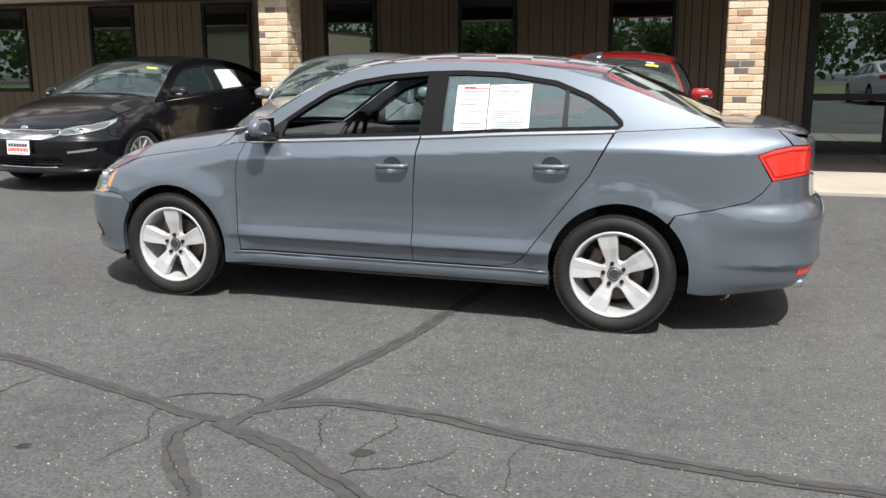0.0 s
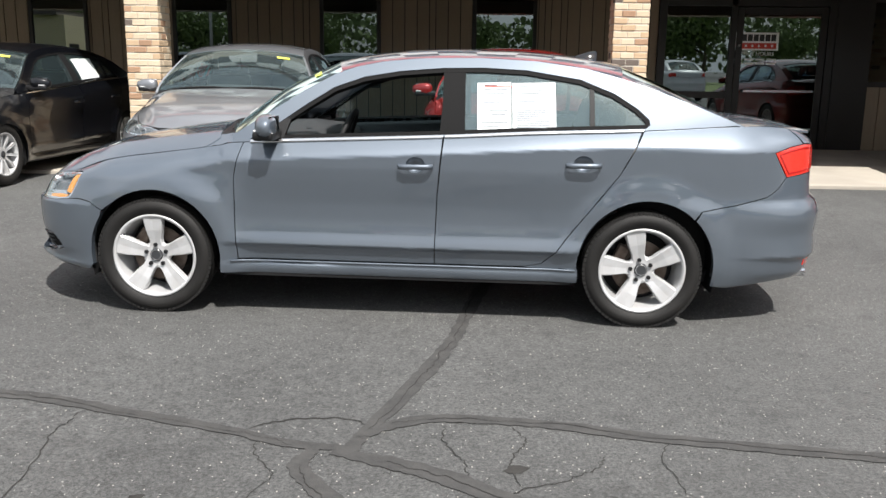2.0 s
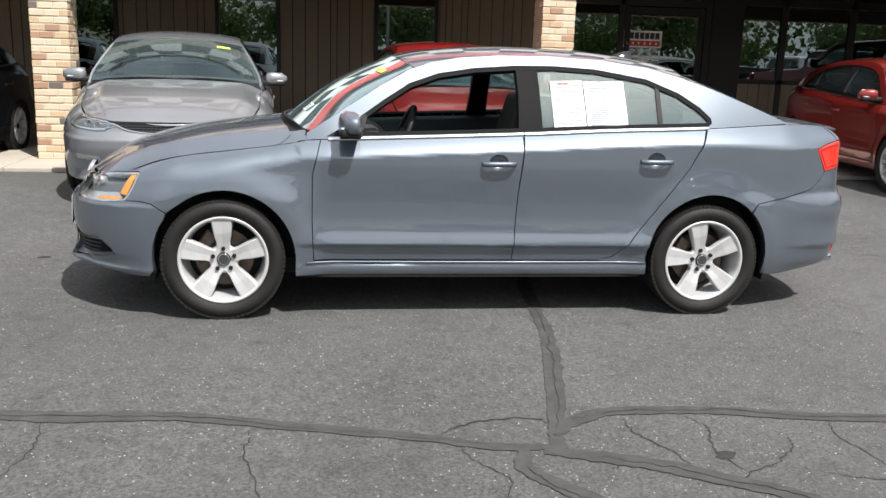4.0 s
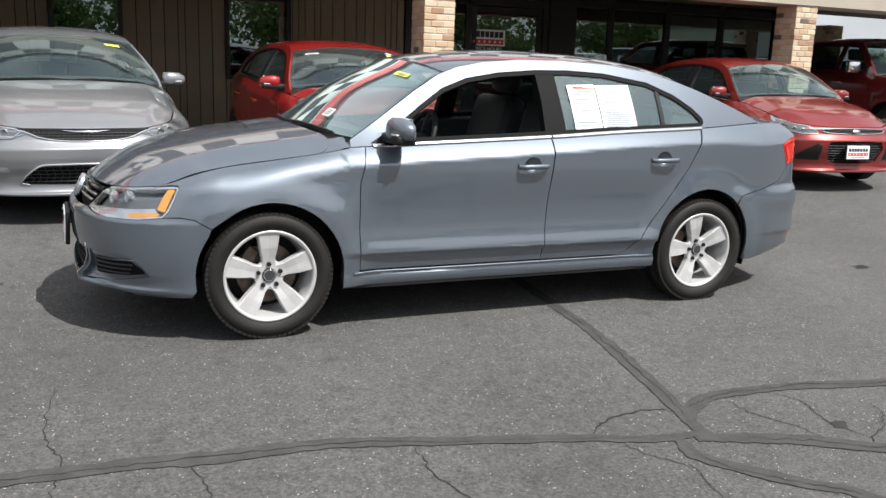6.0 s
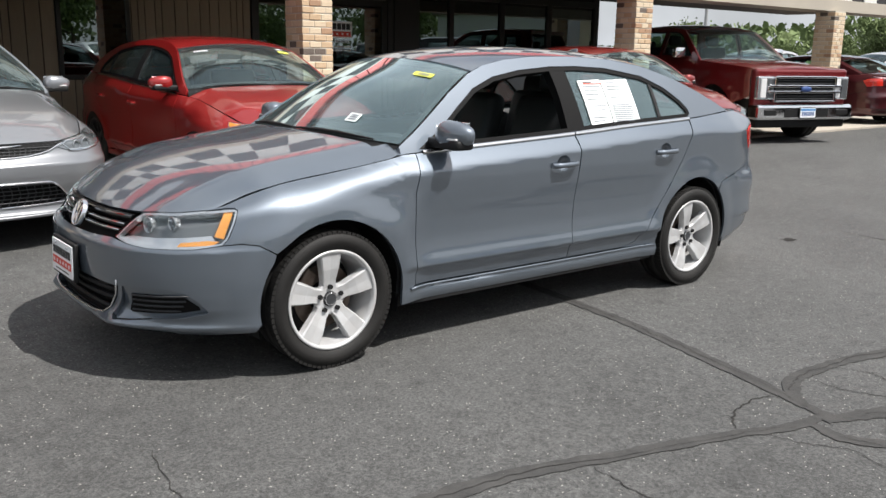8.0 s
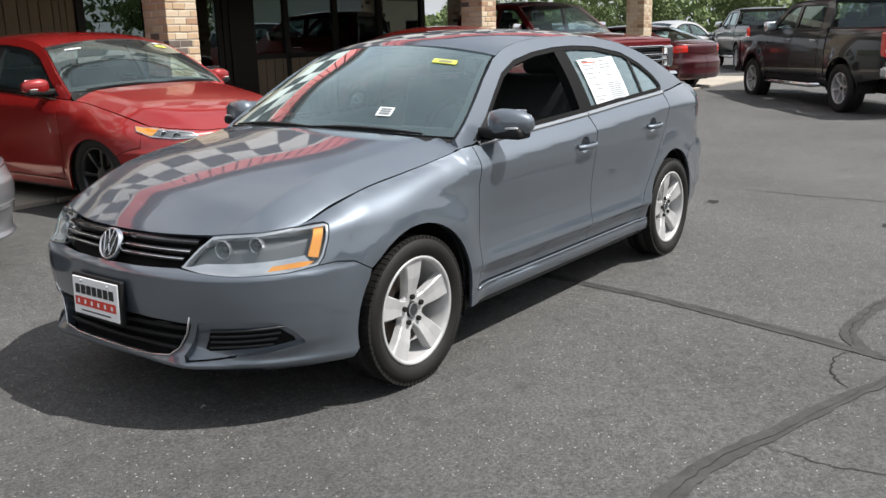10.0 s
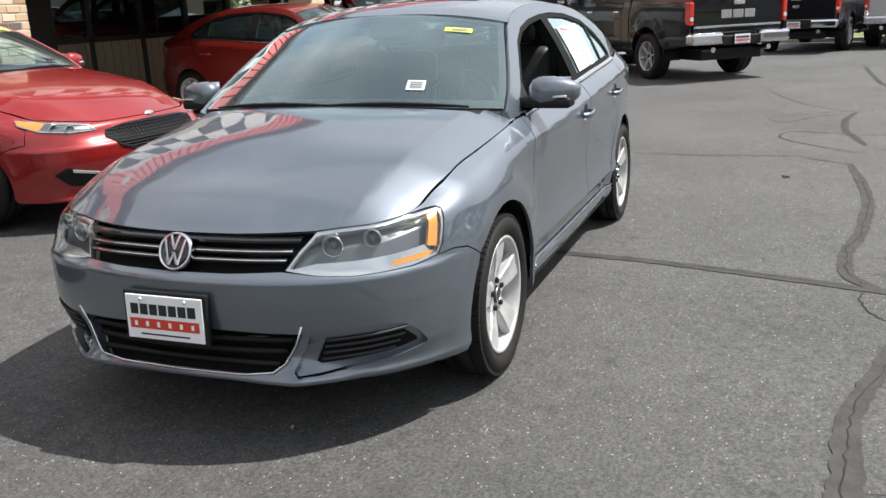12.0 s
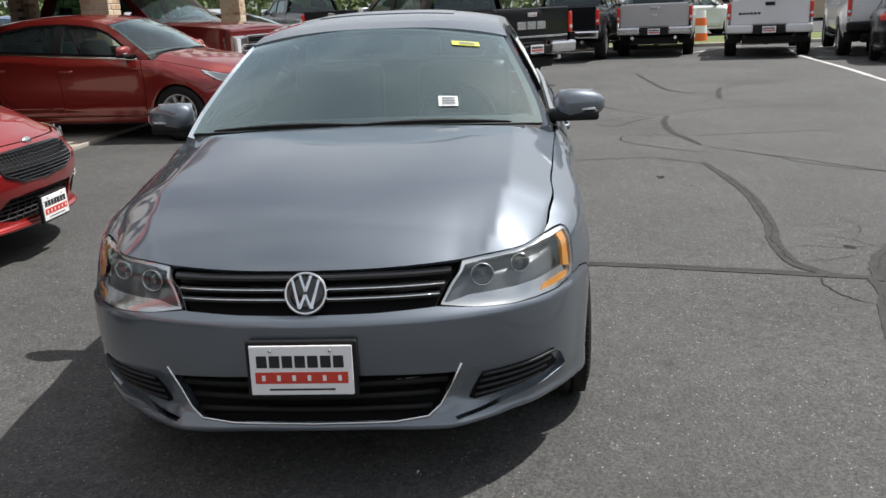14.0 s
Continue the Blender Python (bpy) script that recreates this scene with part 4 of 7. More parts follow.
# outlines on the waist's left half
LAMP = [(FY(0.402), 0.617), (FY(0.445), 0.668), (FY(0.50), 0.722), (FY(0.58), 0.730), (SX(-2.0), 0.738), (SX(-1.92), 0.746), (SX(-1.86), 0.7505), (SX(-1.80), 0.757), (SX(-1.765), 0.759), (SX(-1.755), 0.752), (SX(-1.772), 0.70), (SX(-1.80), 0.640), (SX(-1.825), 0.613),
        (SX(-1.93), 0.600), (FY(0.62), 0.597), (FY(0.50), 0.604)]
N_LOW = 4
GRILLE_L = [(FY(0.0), 0.612), (FY(0.2), 0.613), (FY(0.392), 0.619), (FY(0.440), 0.670), (FY(0.492), 0.720), (FY(0.2), 0.714), (0.0, 0.713)]
TAIL_LAMP = [(SX(2.005), 0.955), (SX(2.10), 0.985), (SX(2.19), 1.0), (BY(0.56), 0.995), (BY(0.55), 0.85), (SX(2.22), 0.845), (SX(2.09), 0.825)]
SEAM_FRONT = [(-1.80, 0.634), (-1.70, 0.610), (-1.59, 0.560)]
SEAM_LAMP = [(-1.825, 0.613), (-1.75, 0.616), (-1.68, 0.606), (-1.605, 0.562)]
SEAM_REAR = [(1.585, 0.60), (1.62, 0.645), (1.80, 0.678), (1.98, 0.722), (2.04, 0.765), (2.085, 0.825)]
DOOR_SPLIT = [(0.212, 0.316), (0.212, 0.39), (0.222, 0.70), (0.25, z_top(0.25))]
DOOR_FRONT = [(-0.862, 0.316), (-0.872, 0.52), (-0.872, 0.77), (-0.83, z_top(-0.83))]
DOOR_REAR = [(0.70, 0.316), (0.79, 0.338), (0.85, 0.39), (0.92, 0.488), (1.18, 0.83), (1.30, z_top(1.30))]
INTAKE = [(FY(0.0), 0.270), (FY(0.25), 0.272), (FY(0.345), 0.284), (FY(0.385), 0.308), (FY(0.425), 0.36), (FY(0.450), 0.410), (FY(0.2), 0.420), (0.0, 0.422)]
FOG = [(FY(0.478), 0.416), (FY(0.58), 0.427), (SX(-2.03), 0.428), (SX(-1.97), 0.415), (SX(-1.925), 0.380), (SX(-1.893), 0.340), (SX(-1.885), 0.326), (SX(-1.90), 0.318), (SX(-1.98), 0.298), (FY(0.60), 0.282), (FY(0.50), 0.270), (FY(0.43), 0.266), (FY(0.415), 0.285), (FY(0.450), 0.350)]
VENT = [(FY(0.52), 0.388), (FY(0.60), 0.396), (SX(-2.02), 0.400), (SX(-1.965), 0.390), (SX(-1.925), 0.350), (SX(-1.92), 0.335), (SX(-2.0), 0.318), (FY(0.58), 0.305), (FY(0.50), 0.298), (FY(0.485), 0.306)]
RAIL = [(-0.90, 0.978), (-0.72, 1.095), (-0.52, 1.225), (-0.36, 1.315), (-0.24, 1.358), (-0.08, 1.390), (0.14, 1.410), (0.42, 1.416), (0.73, 1.404), (1.0, 1.370), (1.2, 1.318), (1.36, 1.268), (1.60, 1.180), (1.80, 1.102), (1.86, 1.075)]
DLO = [(-0.80, 0.962), (-0.635, 1.06), (-0.50, 1.155), (-0.36, 1.245), (-0.20, 1.303), (0.0, 1.338), (0.24, 1.359), (0.45, 1.364), (0.68, 1.355), (0.97, 1.312), (1.15, 1.242), (1.27, 1.168), (1.33, 1.112), (1.335, 1.085), (1.31, 1.066)]


class Shape:
    """A car's measures: maps the base saloon's x, half width and height to this car's."""

    def __init__(self, xs=None, wide=1.0, zs=None):
        self.xs, self.wide, self.zs = xs, wide, zs

    def __call__(self, p):
        x = float(np.interp(p.x, [a for a, _ in self.xs], [b for _, b in self.xs])) if self.xs else p.x
        if self.xs and p.x < self.xs[0][0]:
            x = self.xs[0][1] + (p.x - self.xs[0][0])
        if self.xs and p.x > self.xs[-1][0]:
            x = self.xs[-1][1] + (p.x - self.xs[-1][0])
        z = float(np.interp(p.z, [a for a, _ in self.zs], [b for _, b in self.zs])) if self.zs else p.z
        return Vector((x, p.y * self.wide, z))


def ring_strip(loop, width):
    """An outline and a hole inside it."""
    return [loop, shrink(loop, width)]


def wheel(parent, at, right, style, tyre_r=0.316, rim_r=0.213, width=0.205, detail=1.0, turn=0.0):
    """An alloy wheel with tyre, brake disc and bolts. The outer face looks along -y (or +y on the right)."""
    holder = new("wheel")
    holder.parent = parent
    sg = -1 if right else 1
    holder.matrix_local = Matrix.Translation(at) @ (pose(0, 0, 0, 0, 0, 180) if right else Matrix()) @ pose(0, 0, 0, 0, turn, 0)
    w = width / 2
    steps = int(72 * detail)
    prof = [(rim_r + 0.002, -w * 0.86), (rim_r + 0.012, -w * 0.97), (rim_r + 0.035, -w * 1.05), (tyre_r - 0.040, -w * 1.07), (tyre_r - 0.016, -w * 0.97), (tyre_r - 0.004, -w * 0.80),
            (tyre_r, -w * 0.62), (tyre_r, -w * 0.44), (tyre_r - 0.008, -w * 0.42), (tyre_r - 0.008, -w * 0.36), (tyre_r, -w * 0.34), (tyre_r, w * 0.34), (tyre_r - 0.008, w * 0.36),
            (tyre_r - 0.008, w * 0.42), (tyre_r, w * 0.44), (tyre_r - 0.004, w * 0.8), (tyre_r - 0.03, w), (rim_r, w * 0.9)]
    part("tyre", lathe(prof, steps), RUBBER, holder, smooth=True)
    if detail >= 1:
        bm = bmesh.new()
        for k in range(76):
            t = 2 * math.pi * k / 76
            m = pose(0, 0, 0, 0, math.degrees(t), 0)
            box(bm, tyre_r - 0.022, tyre_r + 0.0004, -w * 0.94, -w * 0.50, -0.0105, 0.0105, m=m @ pose(0, 0, 0, 0, 0, 0))
        tagged(part("tread", bm, RUBBER, holder), kind="stuff")
    metal = {"dark": DARK_ALLOY}.get(style, ALLOY)
    rim = lathe([(rim_r + 0.002, -w * 0.88), (rim_r + 0.004, -w * 0.93), (rim_r - 0.004, -w * 0.945), (rim_r - 0.013, -w * 0.90), (rim_r - 0.017, -w * 0.70), (rim_r - 0.030, -w * 0.2), (rim_r - 0.035, w * 0.85)], steps)
    part("rim", rim, metal, holder, smooth=True)
    part("rim_back", lathe([(rim_r - 0.034, w * 0.8), (0.02, w * 0.8)], 32), BLACK_PLASTIC, holder)
    part("brake_disc", lathe([(0.15, w * 0.05), (0.15, w * 0.0), (0.075, w * 0.0), (0.075, w * 0.05)], 40), BRAKE, holder, smooth=False)
    if detail >= 1:
        part("brake_caliper", (lambda b: (box(b, -0.155, -0.085, -w * 0.2, w * 0.35, -0.055, 0.075, bevel=0.012), b)[1])(bmesh.new()), BRAKE, holder)
    n = {"ten": 10, "dark": 7, "six": 6}.get(style, 5)
    bm = bmesh.new()
    for k in range(n):
        m = pose(0, 0, 0, 0, 360 * k / n + 90, 0)
        hub, mid, end = (0.036, 0.033, 0.056) if n == 5 else (0.018, 0.013, 0.017)
        secs = [(0.045, hub, -w * 0.60), (0.085, mid, -w * 0.66), (0.14, (mid + end) / 2, -w * 0.79), (rim_r - 0.012, end, -w * 0.87)]
        rows = []
        for r, hw, y in secs:
            rows.append([bm.verts.new(m @ Vector((r, y + dy, hw * k))) for dy, k in ((0.035, -1.08), (0.006, -1.0), (0.0, -0.88), (0.003, 0.0), (0.0, 0.88), (0.006, 1.0), (0.035, 1.08))])
        for a, b in zip(rows, rows[1:]):
            for i in range(6):
                bm.faces.new((a[i], a[i + 1], b[i + 1], b[i]))
    part("spokes", bm, metal, holder)
    part("hub", lathe([(0.078, -w * 0.40), (0.074, -w * 0.56), (0.060, -w * 0.60), (0.036, -w * 0.60), (0.036, -w * 0.3)], 40), metal, holder)
    cap = part("centre_cap", lathe([(0.034, -w * 0.55), (0.033, -w * 0.66), (0.028, -w * 0.69), (0.001, -w * 0.69)], 32), DARK_PLASTIC, holder, "grey cap with a silver ring", smooth=False)
    if detail >= 1:
        part("cap_ring", lathe([(0.030, -w * 0.685), (0.029, -w * 0.705), (0.026, -w * 0.705), (0.025, -w * 0.685)], 32), SATIN, cap, "silver ring")
        for k in range(5):
            b = bmesh.new()
            bmesh.ops.create_cone(b, cap_ends=True, segments=6, radius1=0.0125, radius2=0.0115, depth=0.026, matrix=pose(0, 0, 0, 0, 360 * k / 5 + 90, 0) @ Matrix.Translation((0.057, -w * 0.60, 0)) @ pose(0, 0, 0, 90, 0, 0))
            part("wheel_bolt", b, BLACK_PLASTIC, holder, "black wheel bolt")
    return holder


def seat(parent, x, y, z, width=0.52, bench=False, shape=None):
    s = new("seat")
    s.parent = parent
    s.matrix_local = Matrix.Translation((x, y, z))
    bm = bmesh.new()
    box(bm, -0.26, 0.24, -width / 2, width / 2, 0.0, 0.17, bevel=0.06, segments=3)
    part("cushion", bm, SEAT_BLACK, s, smooth=True)
    bm = bmesh.new()
    box(bm, -0.07, 0.08, -width / 2, width / 2, 0.0, 0.60, bevel=0.06, segments=3, m=pose(0.22, 0, 0.10, 0, 16, 0))
    part("backrest", bm, SEAT_BLACK, s, smooth=True)
    for hy in ([-0.42, 0.42] if bench else [0]):
        bm = bmesh.new()
        box(bm, -0.05, 0.06, -0.135, 0.135, 0.0, 0.19, bevel=0.045, segments=3, m=pose(0.375 if bench else 0.405, hy, 0.60 if bench else 0.70, 0, 10, 0))
        part("headrest", bm, SEAT_BLACK, s, smooth=True)
    return s


def front_plate(parent, m, frame_label="black number plate holder", bars="dealer", w=0.305, h=0.152):
    """A plate on the nose; the m pose has x across, z up and looks along -y."""
    holder = new("number_plate")
    holder.parent = parent
    holder.matrix_local = m
    holder["label"] = "white dealer plate with black and red bars in a black frame" if bars == "dealer" else "blue and white number plate"
    bm = bmesh.new()
    box(bm, -w / 2 - 0.012, w / 2 + 0.012, -0.012, 0.01, -h / 2 - 0.012, h / 2 + 0.012, bevel=0.006)
    part("plate_frame", bm, BLACK_PLASTIC, holder, frame_label)
    bm = bmesh.new()
    box(bm, -w / 2, w / 2, -0.018, -0.010, -h / 2, h / 2, bevel=0.0035)
    part("plate", bm, PLATE_WHITE, holder)
    if bars == "dealer":
        # seven heavy dark blocks for the upper line
        for k in range(7):
            bm = bmesh.new()
            x0 = -w * 0.43 + k * w * 0.124
            box(bm, x0, x0 + w * 0.100, -0.0195, -0.017, h * 0.06, h * 0.30)
            part("dark_bar", bm, INK_BLACK, holder)
        bm = bmesh.new()
        box(bm, -w * 0.45, w * 0.45, -0.0195, -0.017, -h * 0.26, -h * 0.03)
        red = part("red_band", bm, INK_RED, holder, "red band")
        for k in range(6):
            bm = bmesh.new()
            x0 = -w * 0.385 + k * w * 0.148
            box(bm, x0, x0 + w * 0.034, -0.0215, -0.019, -h * 0.20, -h * 0.09)
            part("white_bar", bm, PLATE_WHITE, red)
        bm = bmesh.new()
        box(bm, -w * 0.32, w * 0.32, -0.0195, -0.017, -h * 0.40, -h * 0.365)
        part("thin_bar", bm, INK_BLACK, holder)
        for x0 in (-w * 0.29, w * 0.29):
            bm = bmesh.new()
            bmesh.ops.create_uvsphere(bm, u_segments=8, v_segments=6, radius=0.006, matrix=Matrix.Translation((x0, -0.019, h * 0.40)))
            part("plate_screw", bm, SATIN, holder)
    else:
        bm = bmesh.new()
        box(bm, -w * 0.48, w * 0.48, -0.0195, -0.017, h * 0.2, h * 0.45)
        part("blue_band", bm, mat("plate_blue", (0.08, 0.25, 0.5), 0.5), holder)
        bm = bmesh.new()
        for k in range(6):
            x0 = -w * 0.40 + k * w * 0.138
            box(bm, x0, x0 + w * 0.10, -0.0195, -0.017, -h * 0.30, h * 0.12)
        part("dark_bar", bm, mat("plate_bar", (0.05, 0.10, 0.25), 0.5), holder)
    return holder


def round_badge(parent, m, r, strokes=True):
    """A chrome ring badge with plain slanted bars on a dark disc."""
    b = new("badge")
    b.parent = parent
    b.matrix_local = m
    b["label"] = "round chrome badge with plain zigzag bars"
    part("badge_disc", lathe([(r * 0.97, 0.008), (r * 0.97, -0.004), (r * 0.6, -0.010), (0.001, -0.012)], 40), GLOSS_BLACK, b, smooth=True)
    part("badge_ring", lathe([(r, 0.006), (r, -0.010), (r * 0.95, -0.015), (r * 0.87, -0.012), (r * 0.86, -0.004)], 40), CHROME, b, smooth=True)
    if strokes:
        for x0, z0, x1, z1 in [(-0.62, 0.62, -0.28, -0.72), (-0.28, -0.72, 0.0, -0.06), (0.0, -0.06, 0.28, -0.72), (0.28, -0.72, 0.62, 0.62), (-0.26, 0.82, 0.0, 0.06), (0.0, 0.06, 0.26, 0.82)]:
            p, q = Vector((x0 * r, -0.013, z0 * r)), Vector((x1 * r, -0.013, z1 * r))
            bm = bmesh.new()
            d = q - p
            box(bm, -d.length / 2, d.length / 2, -0.003, 0.004, -r * 0.075, r * 0.075, bevel=0.002, m=Matrix.Translation((p + q) / 2) @ pose(0, 0, 0, 0, -math.degrees(math.atan2(d.z, d.x)), 0))
            part("badge_bar", bm, CHROME, b)
    return b


NOSES = {
    "wing": dict(
        grille=[(0.0, 0.648), (FY(0.2), 0.654), (FY(0.34), 0.682), (FY(0.45), 0.728), (FY(0.50), 0.738), (FY(0.3), 0.737), (0.0, 0.736)],
        lamp=[(FY(0.40), 0.705), (FY(0.50), 0.742), (FY(0.62), 0.755), (SX(-1.95), 0.768), (SX(-1.80), 0.778), (SX(-1.72), 0.785), (SX(-1.74), 0.745), (SX(-1.85), 0.700), (FY(0.64), 0.672), (FY(0.50), 0.672)],
        intake=[(0.0, 0.300), (FY(0.40), 0.305), (FY(0.46), 0.325), (FY(0.40), 0.40), (FY(0.33), 0.455), (FY(0.26), 0.468), (0.0, 0.472)],
        fog=[(FY(0.53), 0.405), (FY(0.72), 0.415), (FY(0.72), 0.450), (FY(0.53), 0.440)]),
    "sport": dict(
        grille=[(0.0, 0.515), (FY(0.25), 0.525), (FY(0.38), 0.575), (FY(0.46), 0.645), (FY(0.44), 0.685), (FY(0.30), 0.708), (0.0, 0.715)],
        lamp=[(FY(0.50), 0.690), (FY(0.55), 0.735), (FY(0.66), 0.752), (SX(-1.92), 0.764), (SX(-1.76), 0.780), (SX(-1.70), 0.788), (SX(-1.74), 0.75), (SX(-1.88), 0.708), (FY(0.66), 0.690)],
        intake=[(0.0, 0.270), (FY(0.30), 0.275), (FY(0.42), 0.30), (FY(0.44), 0.36), (FY(0.36), 0.43), (0.0, 0.44)],
        fog=[(FY(0.50), 0.30), (FY(0.70), 0.335), (FY(0.755), 0.42), (FY(0.70), 0.465), (FY(0.52), 0.40)]),
    "mesh": dict(
        grille=[(0.0, 0.600), (FY(0.26), 0.606), (FY(0.40), 0.635), (FY(0.465), 0.690), (FY(0.42), 0.715), (FY(0.25), 0.700), (0.0, 0.712)],
        lamp=[(FY(0.43), 0.650), (FY(0.48), 0.715), (FY(0.62), 0.745), (SX(-1.90), 0.764), (SX(-1.70), 0.795), (SX(-1.60), 0.815), (SX(-1.66), 0.775), (SX(-1.82), 0.715), (FY(0.66), 0.665), (FY(0.54), 0.645)],
        intake=[(0.0, 0.290), (FY(0.42), 0.295), (FY(0.47), 0.32), (FY(0.45), 0.37), (FY(0.38), 0.395), (0.0, 0.40)],
        fog=[(FY(0.52), 0.445), (FY(0.74), 0.475), (FY(0.755), 0.505), (FY(0.52), 0.470)]),
    "oval": dict(
        grille=[(0.0, 0.665), (FY(0.25), 0.668), (FY(0.40), 0.680), (FY(0.43), 0.712), (FY(0.30), 0.722), (0.0, 0.726)],
        lamp=[(FY(0.47), 0.655), (FY(0.50), 0.705), (FY(0.60), 0.745), (SX(-1.90), 0.768), (SX(-1.68), 0.808), (SX(-1.60), 0.828), (SX(-1.66), 0.785), (SX(-1.84), 0.70), (FY(0.64), 0.650)],
        intake=[(0.0, 0.320), (FY(0.25), 0.325), (FY(0.33), 0.345), (FY(0.38), 0.50), (FY(0.34), 0.575), (0.0, 0.585)],
        fog=[(FY(0.45), 0.36), (FY(0.68), 0.36), (FY(0.70), 0.40), (FY(0.48), 0.555), (FY(0.43), 0.52)]),
}


def both_halves(loop):
    return loop + [(-a, b) for a, b in loop[::-1] if abs(a) > 1e-6]


def at_nose(wst, y, z):
    return wst(FY(y) if abs(y) > 1e-4 else 0.0, z)


def mesh_fill(wst, loop, parent, material, pitch_y, pitch_z, depth, r=0.0035):
    """Crossed bars across an opening, kept inside its outline."""
    ys = [abs(a) for a, _ in loop]
    zs = [b for _, b in loop]
    half_at = lambda z: max([abs(a0 + (a1 - a0) * (z - b0) / (b1 - b0)) for (a0, b0), (a1, b1) in zip(loop, loop[1:]) if min(b0, b1) <= z <= max(b0, b1) and abs(b1 - b0) > 1e-6] + [0.0])
    z = min(zs) + pitch_z
    while z < max(zs) - 0.006:
        w = half_at(z) - 0.012
        if w > 0.05:
            part("mesh_bar", tube([wst(w * (i / 5 - 1), z) + Vector((depth, 0, 0)) for i in range(11)], r, 4), material, parent)
        z += pitch_z
    n = int(max(ys) / pitch_y)
    for k in range(-n, n + 1):
        s = k * pitch_y
        inside = [min(zs) + (max(zs) - min(zs)) * i / 20 for i in range(21) if half_at(min(zs) + (max(zs) - min(zs)) * i / 20) > abs(s) + 0.01]
        if len(inside) > 2:
            part("mesh_bar", tube([wst(s, inside[0]) + Vector((depth, 0, 0)), wst(s + pitch_y * 0.5, (inside[0] + inside[-1]) / 2) + Vector((depth, 0, 0)), wst(s, inside[-1]) + Vector((depth, 0, 0))], r * 0.85, 4), material, parent)


def other_nose(car, sh, wst, colour, front, gap, fa):
    """Bumper, grilles and lamps of the neighbouring cars."""
    ns = NOSES[front]
    half = [(0.0, 0.742), (FY(0.2), 0.743), (FY(0.455), 0.743), (FY(0.55), 0.754), (SX(-2.03), 0.765), (SX(-1.93), 0.774), (SX(-1.80), z_top(-1.80))] + on_side(SEAM_FRONT) + on_side(arc(fa, 0.362, 139, 190, 8)[1:])
    half += [(SX(-1.70), 0.225), (SX(-1.85), 0.215), (FY(0.5), 0.208), (0.0, 0.205)]
    intake = both_halves(ns["intake"])
    bumper = skin("front_bumper", [shrink(both_halves(half), gap), intake], wst, colour, car, "", 0.07, 0.03, dv=0.03)
    low = skin("lower_grille", [intake], wst, GRILLE_BLACK, bumper, "black lower grille", 0.08, 0, 0.028)
    mesh_fill(wst, ns["intake"], low, DARK_PLASTIC, 0.07 if front != "wing" else 0.05, 0.03, 0.016)
    if front in ("wing", "mesh"):
        part("chrome_line", tube([wst(a, b) + Vector((-0.004, 0, 0)) for a, b in spline2(intake if front == "wing" else intake[:4], 3)] if front == "wing" else [at_nose(wst, 0.40 * (i / 6 - 1), 0.282) + Vector((-0.004, 0, 0)) for i in range(13)], 0.008, 6), CHROME, bumper, "bright line on the bumper", smooth=True)
    grl = both_halves(ns["grille"])
    grille = skin("grille", [grl], wst, GRILLE_BLACK, car, "black mesh grille", 0.07, 0.0, -0.006)
    mesh_fill(wst, ns["grille"], grille, SATIN if front == "mesh" else GLOSS_BLACK if front == "sport" else DARK_PLASTIC, 0.034, 0.021, -0.009, 0.003)
    if front != "sport":
        line = ns["grille"] if front != "wing" else ns["grille"][:5] + ns["lamp"][-2:-7:-1]
        if front == "wing":
            line = ns["grille"][:4] + [ns["lamp"][-1], ns["lamp"][-2], ns["lamp"][-3]]
            pts = [(-a, b) for a, b in line[::-1]] + line[1:]
        else:
            pts = both_halves(line) + [line[0]]
        part("chrome_surround", tube([wst(a, b) + Vector((-0.006, 0, 0)) for a, b in spline2(pts, 2)], 0.0075, 6), CHROME, grille, "chrome surround", smooth=True)
    else:
        part("grille_edge", tube([wst(a, b) + Vector((-0.006, 0, 0)) for a, b in both_halves(ns["grille"]) + [ns["grille"][0]]], 0.007, 6), GLOSS_BLACK, grille, smooth=True)
    if front == "wing":
        z0 = 0.722
        pts = [at_nose(wst, 0.17 * (i / 6 - 1), z0 + 0.012 * abs(i / 6 - 1) ** 2) + Vector((-0.014, 0, 0)) for i in range(13)]
        part("badge", tube(pts, lambda t: 0.003 + 0.010 * (1 - abs(2 * t - 1)), 6), CHROME, car, "wide chrome wing badge", smooth=True)
    else:
        bz = {"sport": 0.745, "mesh": 0.735, "oval": 0.695}[front]
        bp = wst(0.0, bz)
        bm = lathe([(0.05, 0.01), (0.05, -0.004), (0.044, -0.008), (0.001, -0.010)], 24)
        bmesh.ops.scale(bm, vec=(1.0, 1.0, 0.45), verts=bm.verts)
        bmesh.ops.transform(bm, matrix=Matrix.Translation((bp.x - 0.012, 0, bp.z)) @ pose(0, 0, 0, 0, 0, -90) @ pose(0, 0, 0, -22, 0, 0), verts=bm.verts)
        part("badge", bm, SATIN, car, "small oval badge", smooth=True)
    for sg in (1, -1):
        q = lambda loop: loop if sg > 0 else mirrored(loop)
        lamp = skin("headlamp", [q(ns["lamp"])], wst, LENS_GLASS, car, "clear swept-back headlamp", 0.06, 0.012, -0.013)
        lamp.visible_shadow = False
        skin("lamp_bowl", [q(shrink(ns["lamp"], 0.004))], wst, LAMP_DARK, lamp, "", 0.06, 0.0, -0.003)
        skin("lamp_rim", [q(shrink(ns["lamp"], 0.002)), q(shrink(ns["lamp"], 0.010))], wst, LAMP_CHROME, lamp, "bright inner rim", 0.06, 0.004, -0.007)
        tip = ns["lamp"][4:8] if front != "sport" else ns["lamp"][3:8]
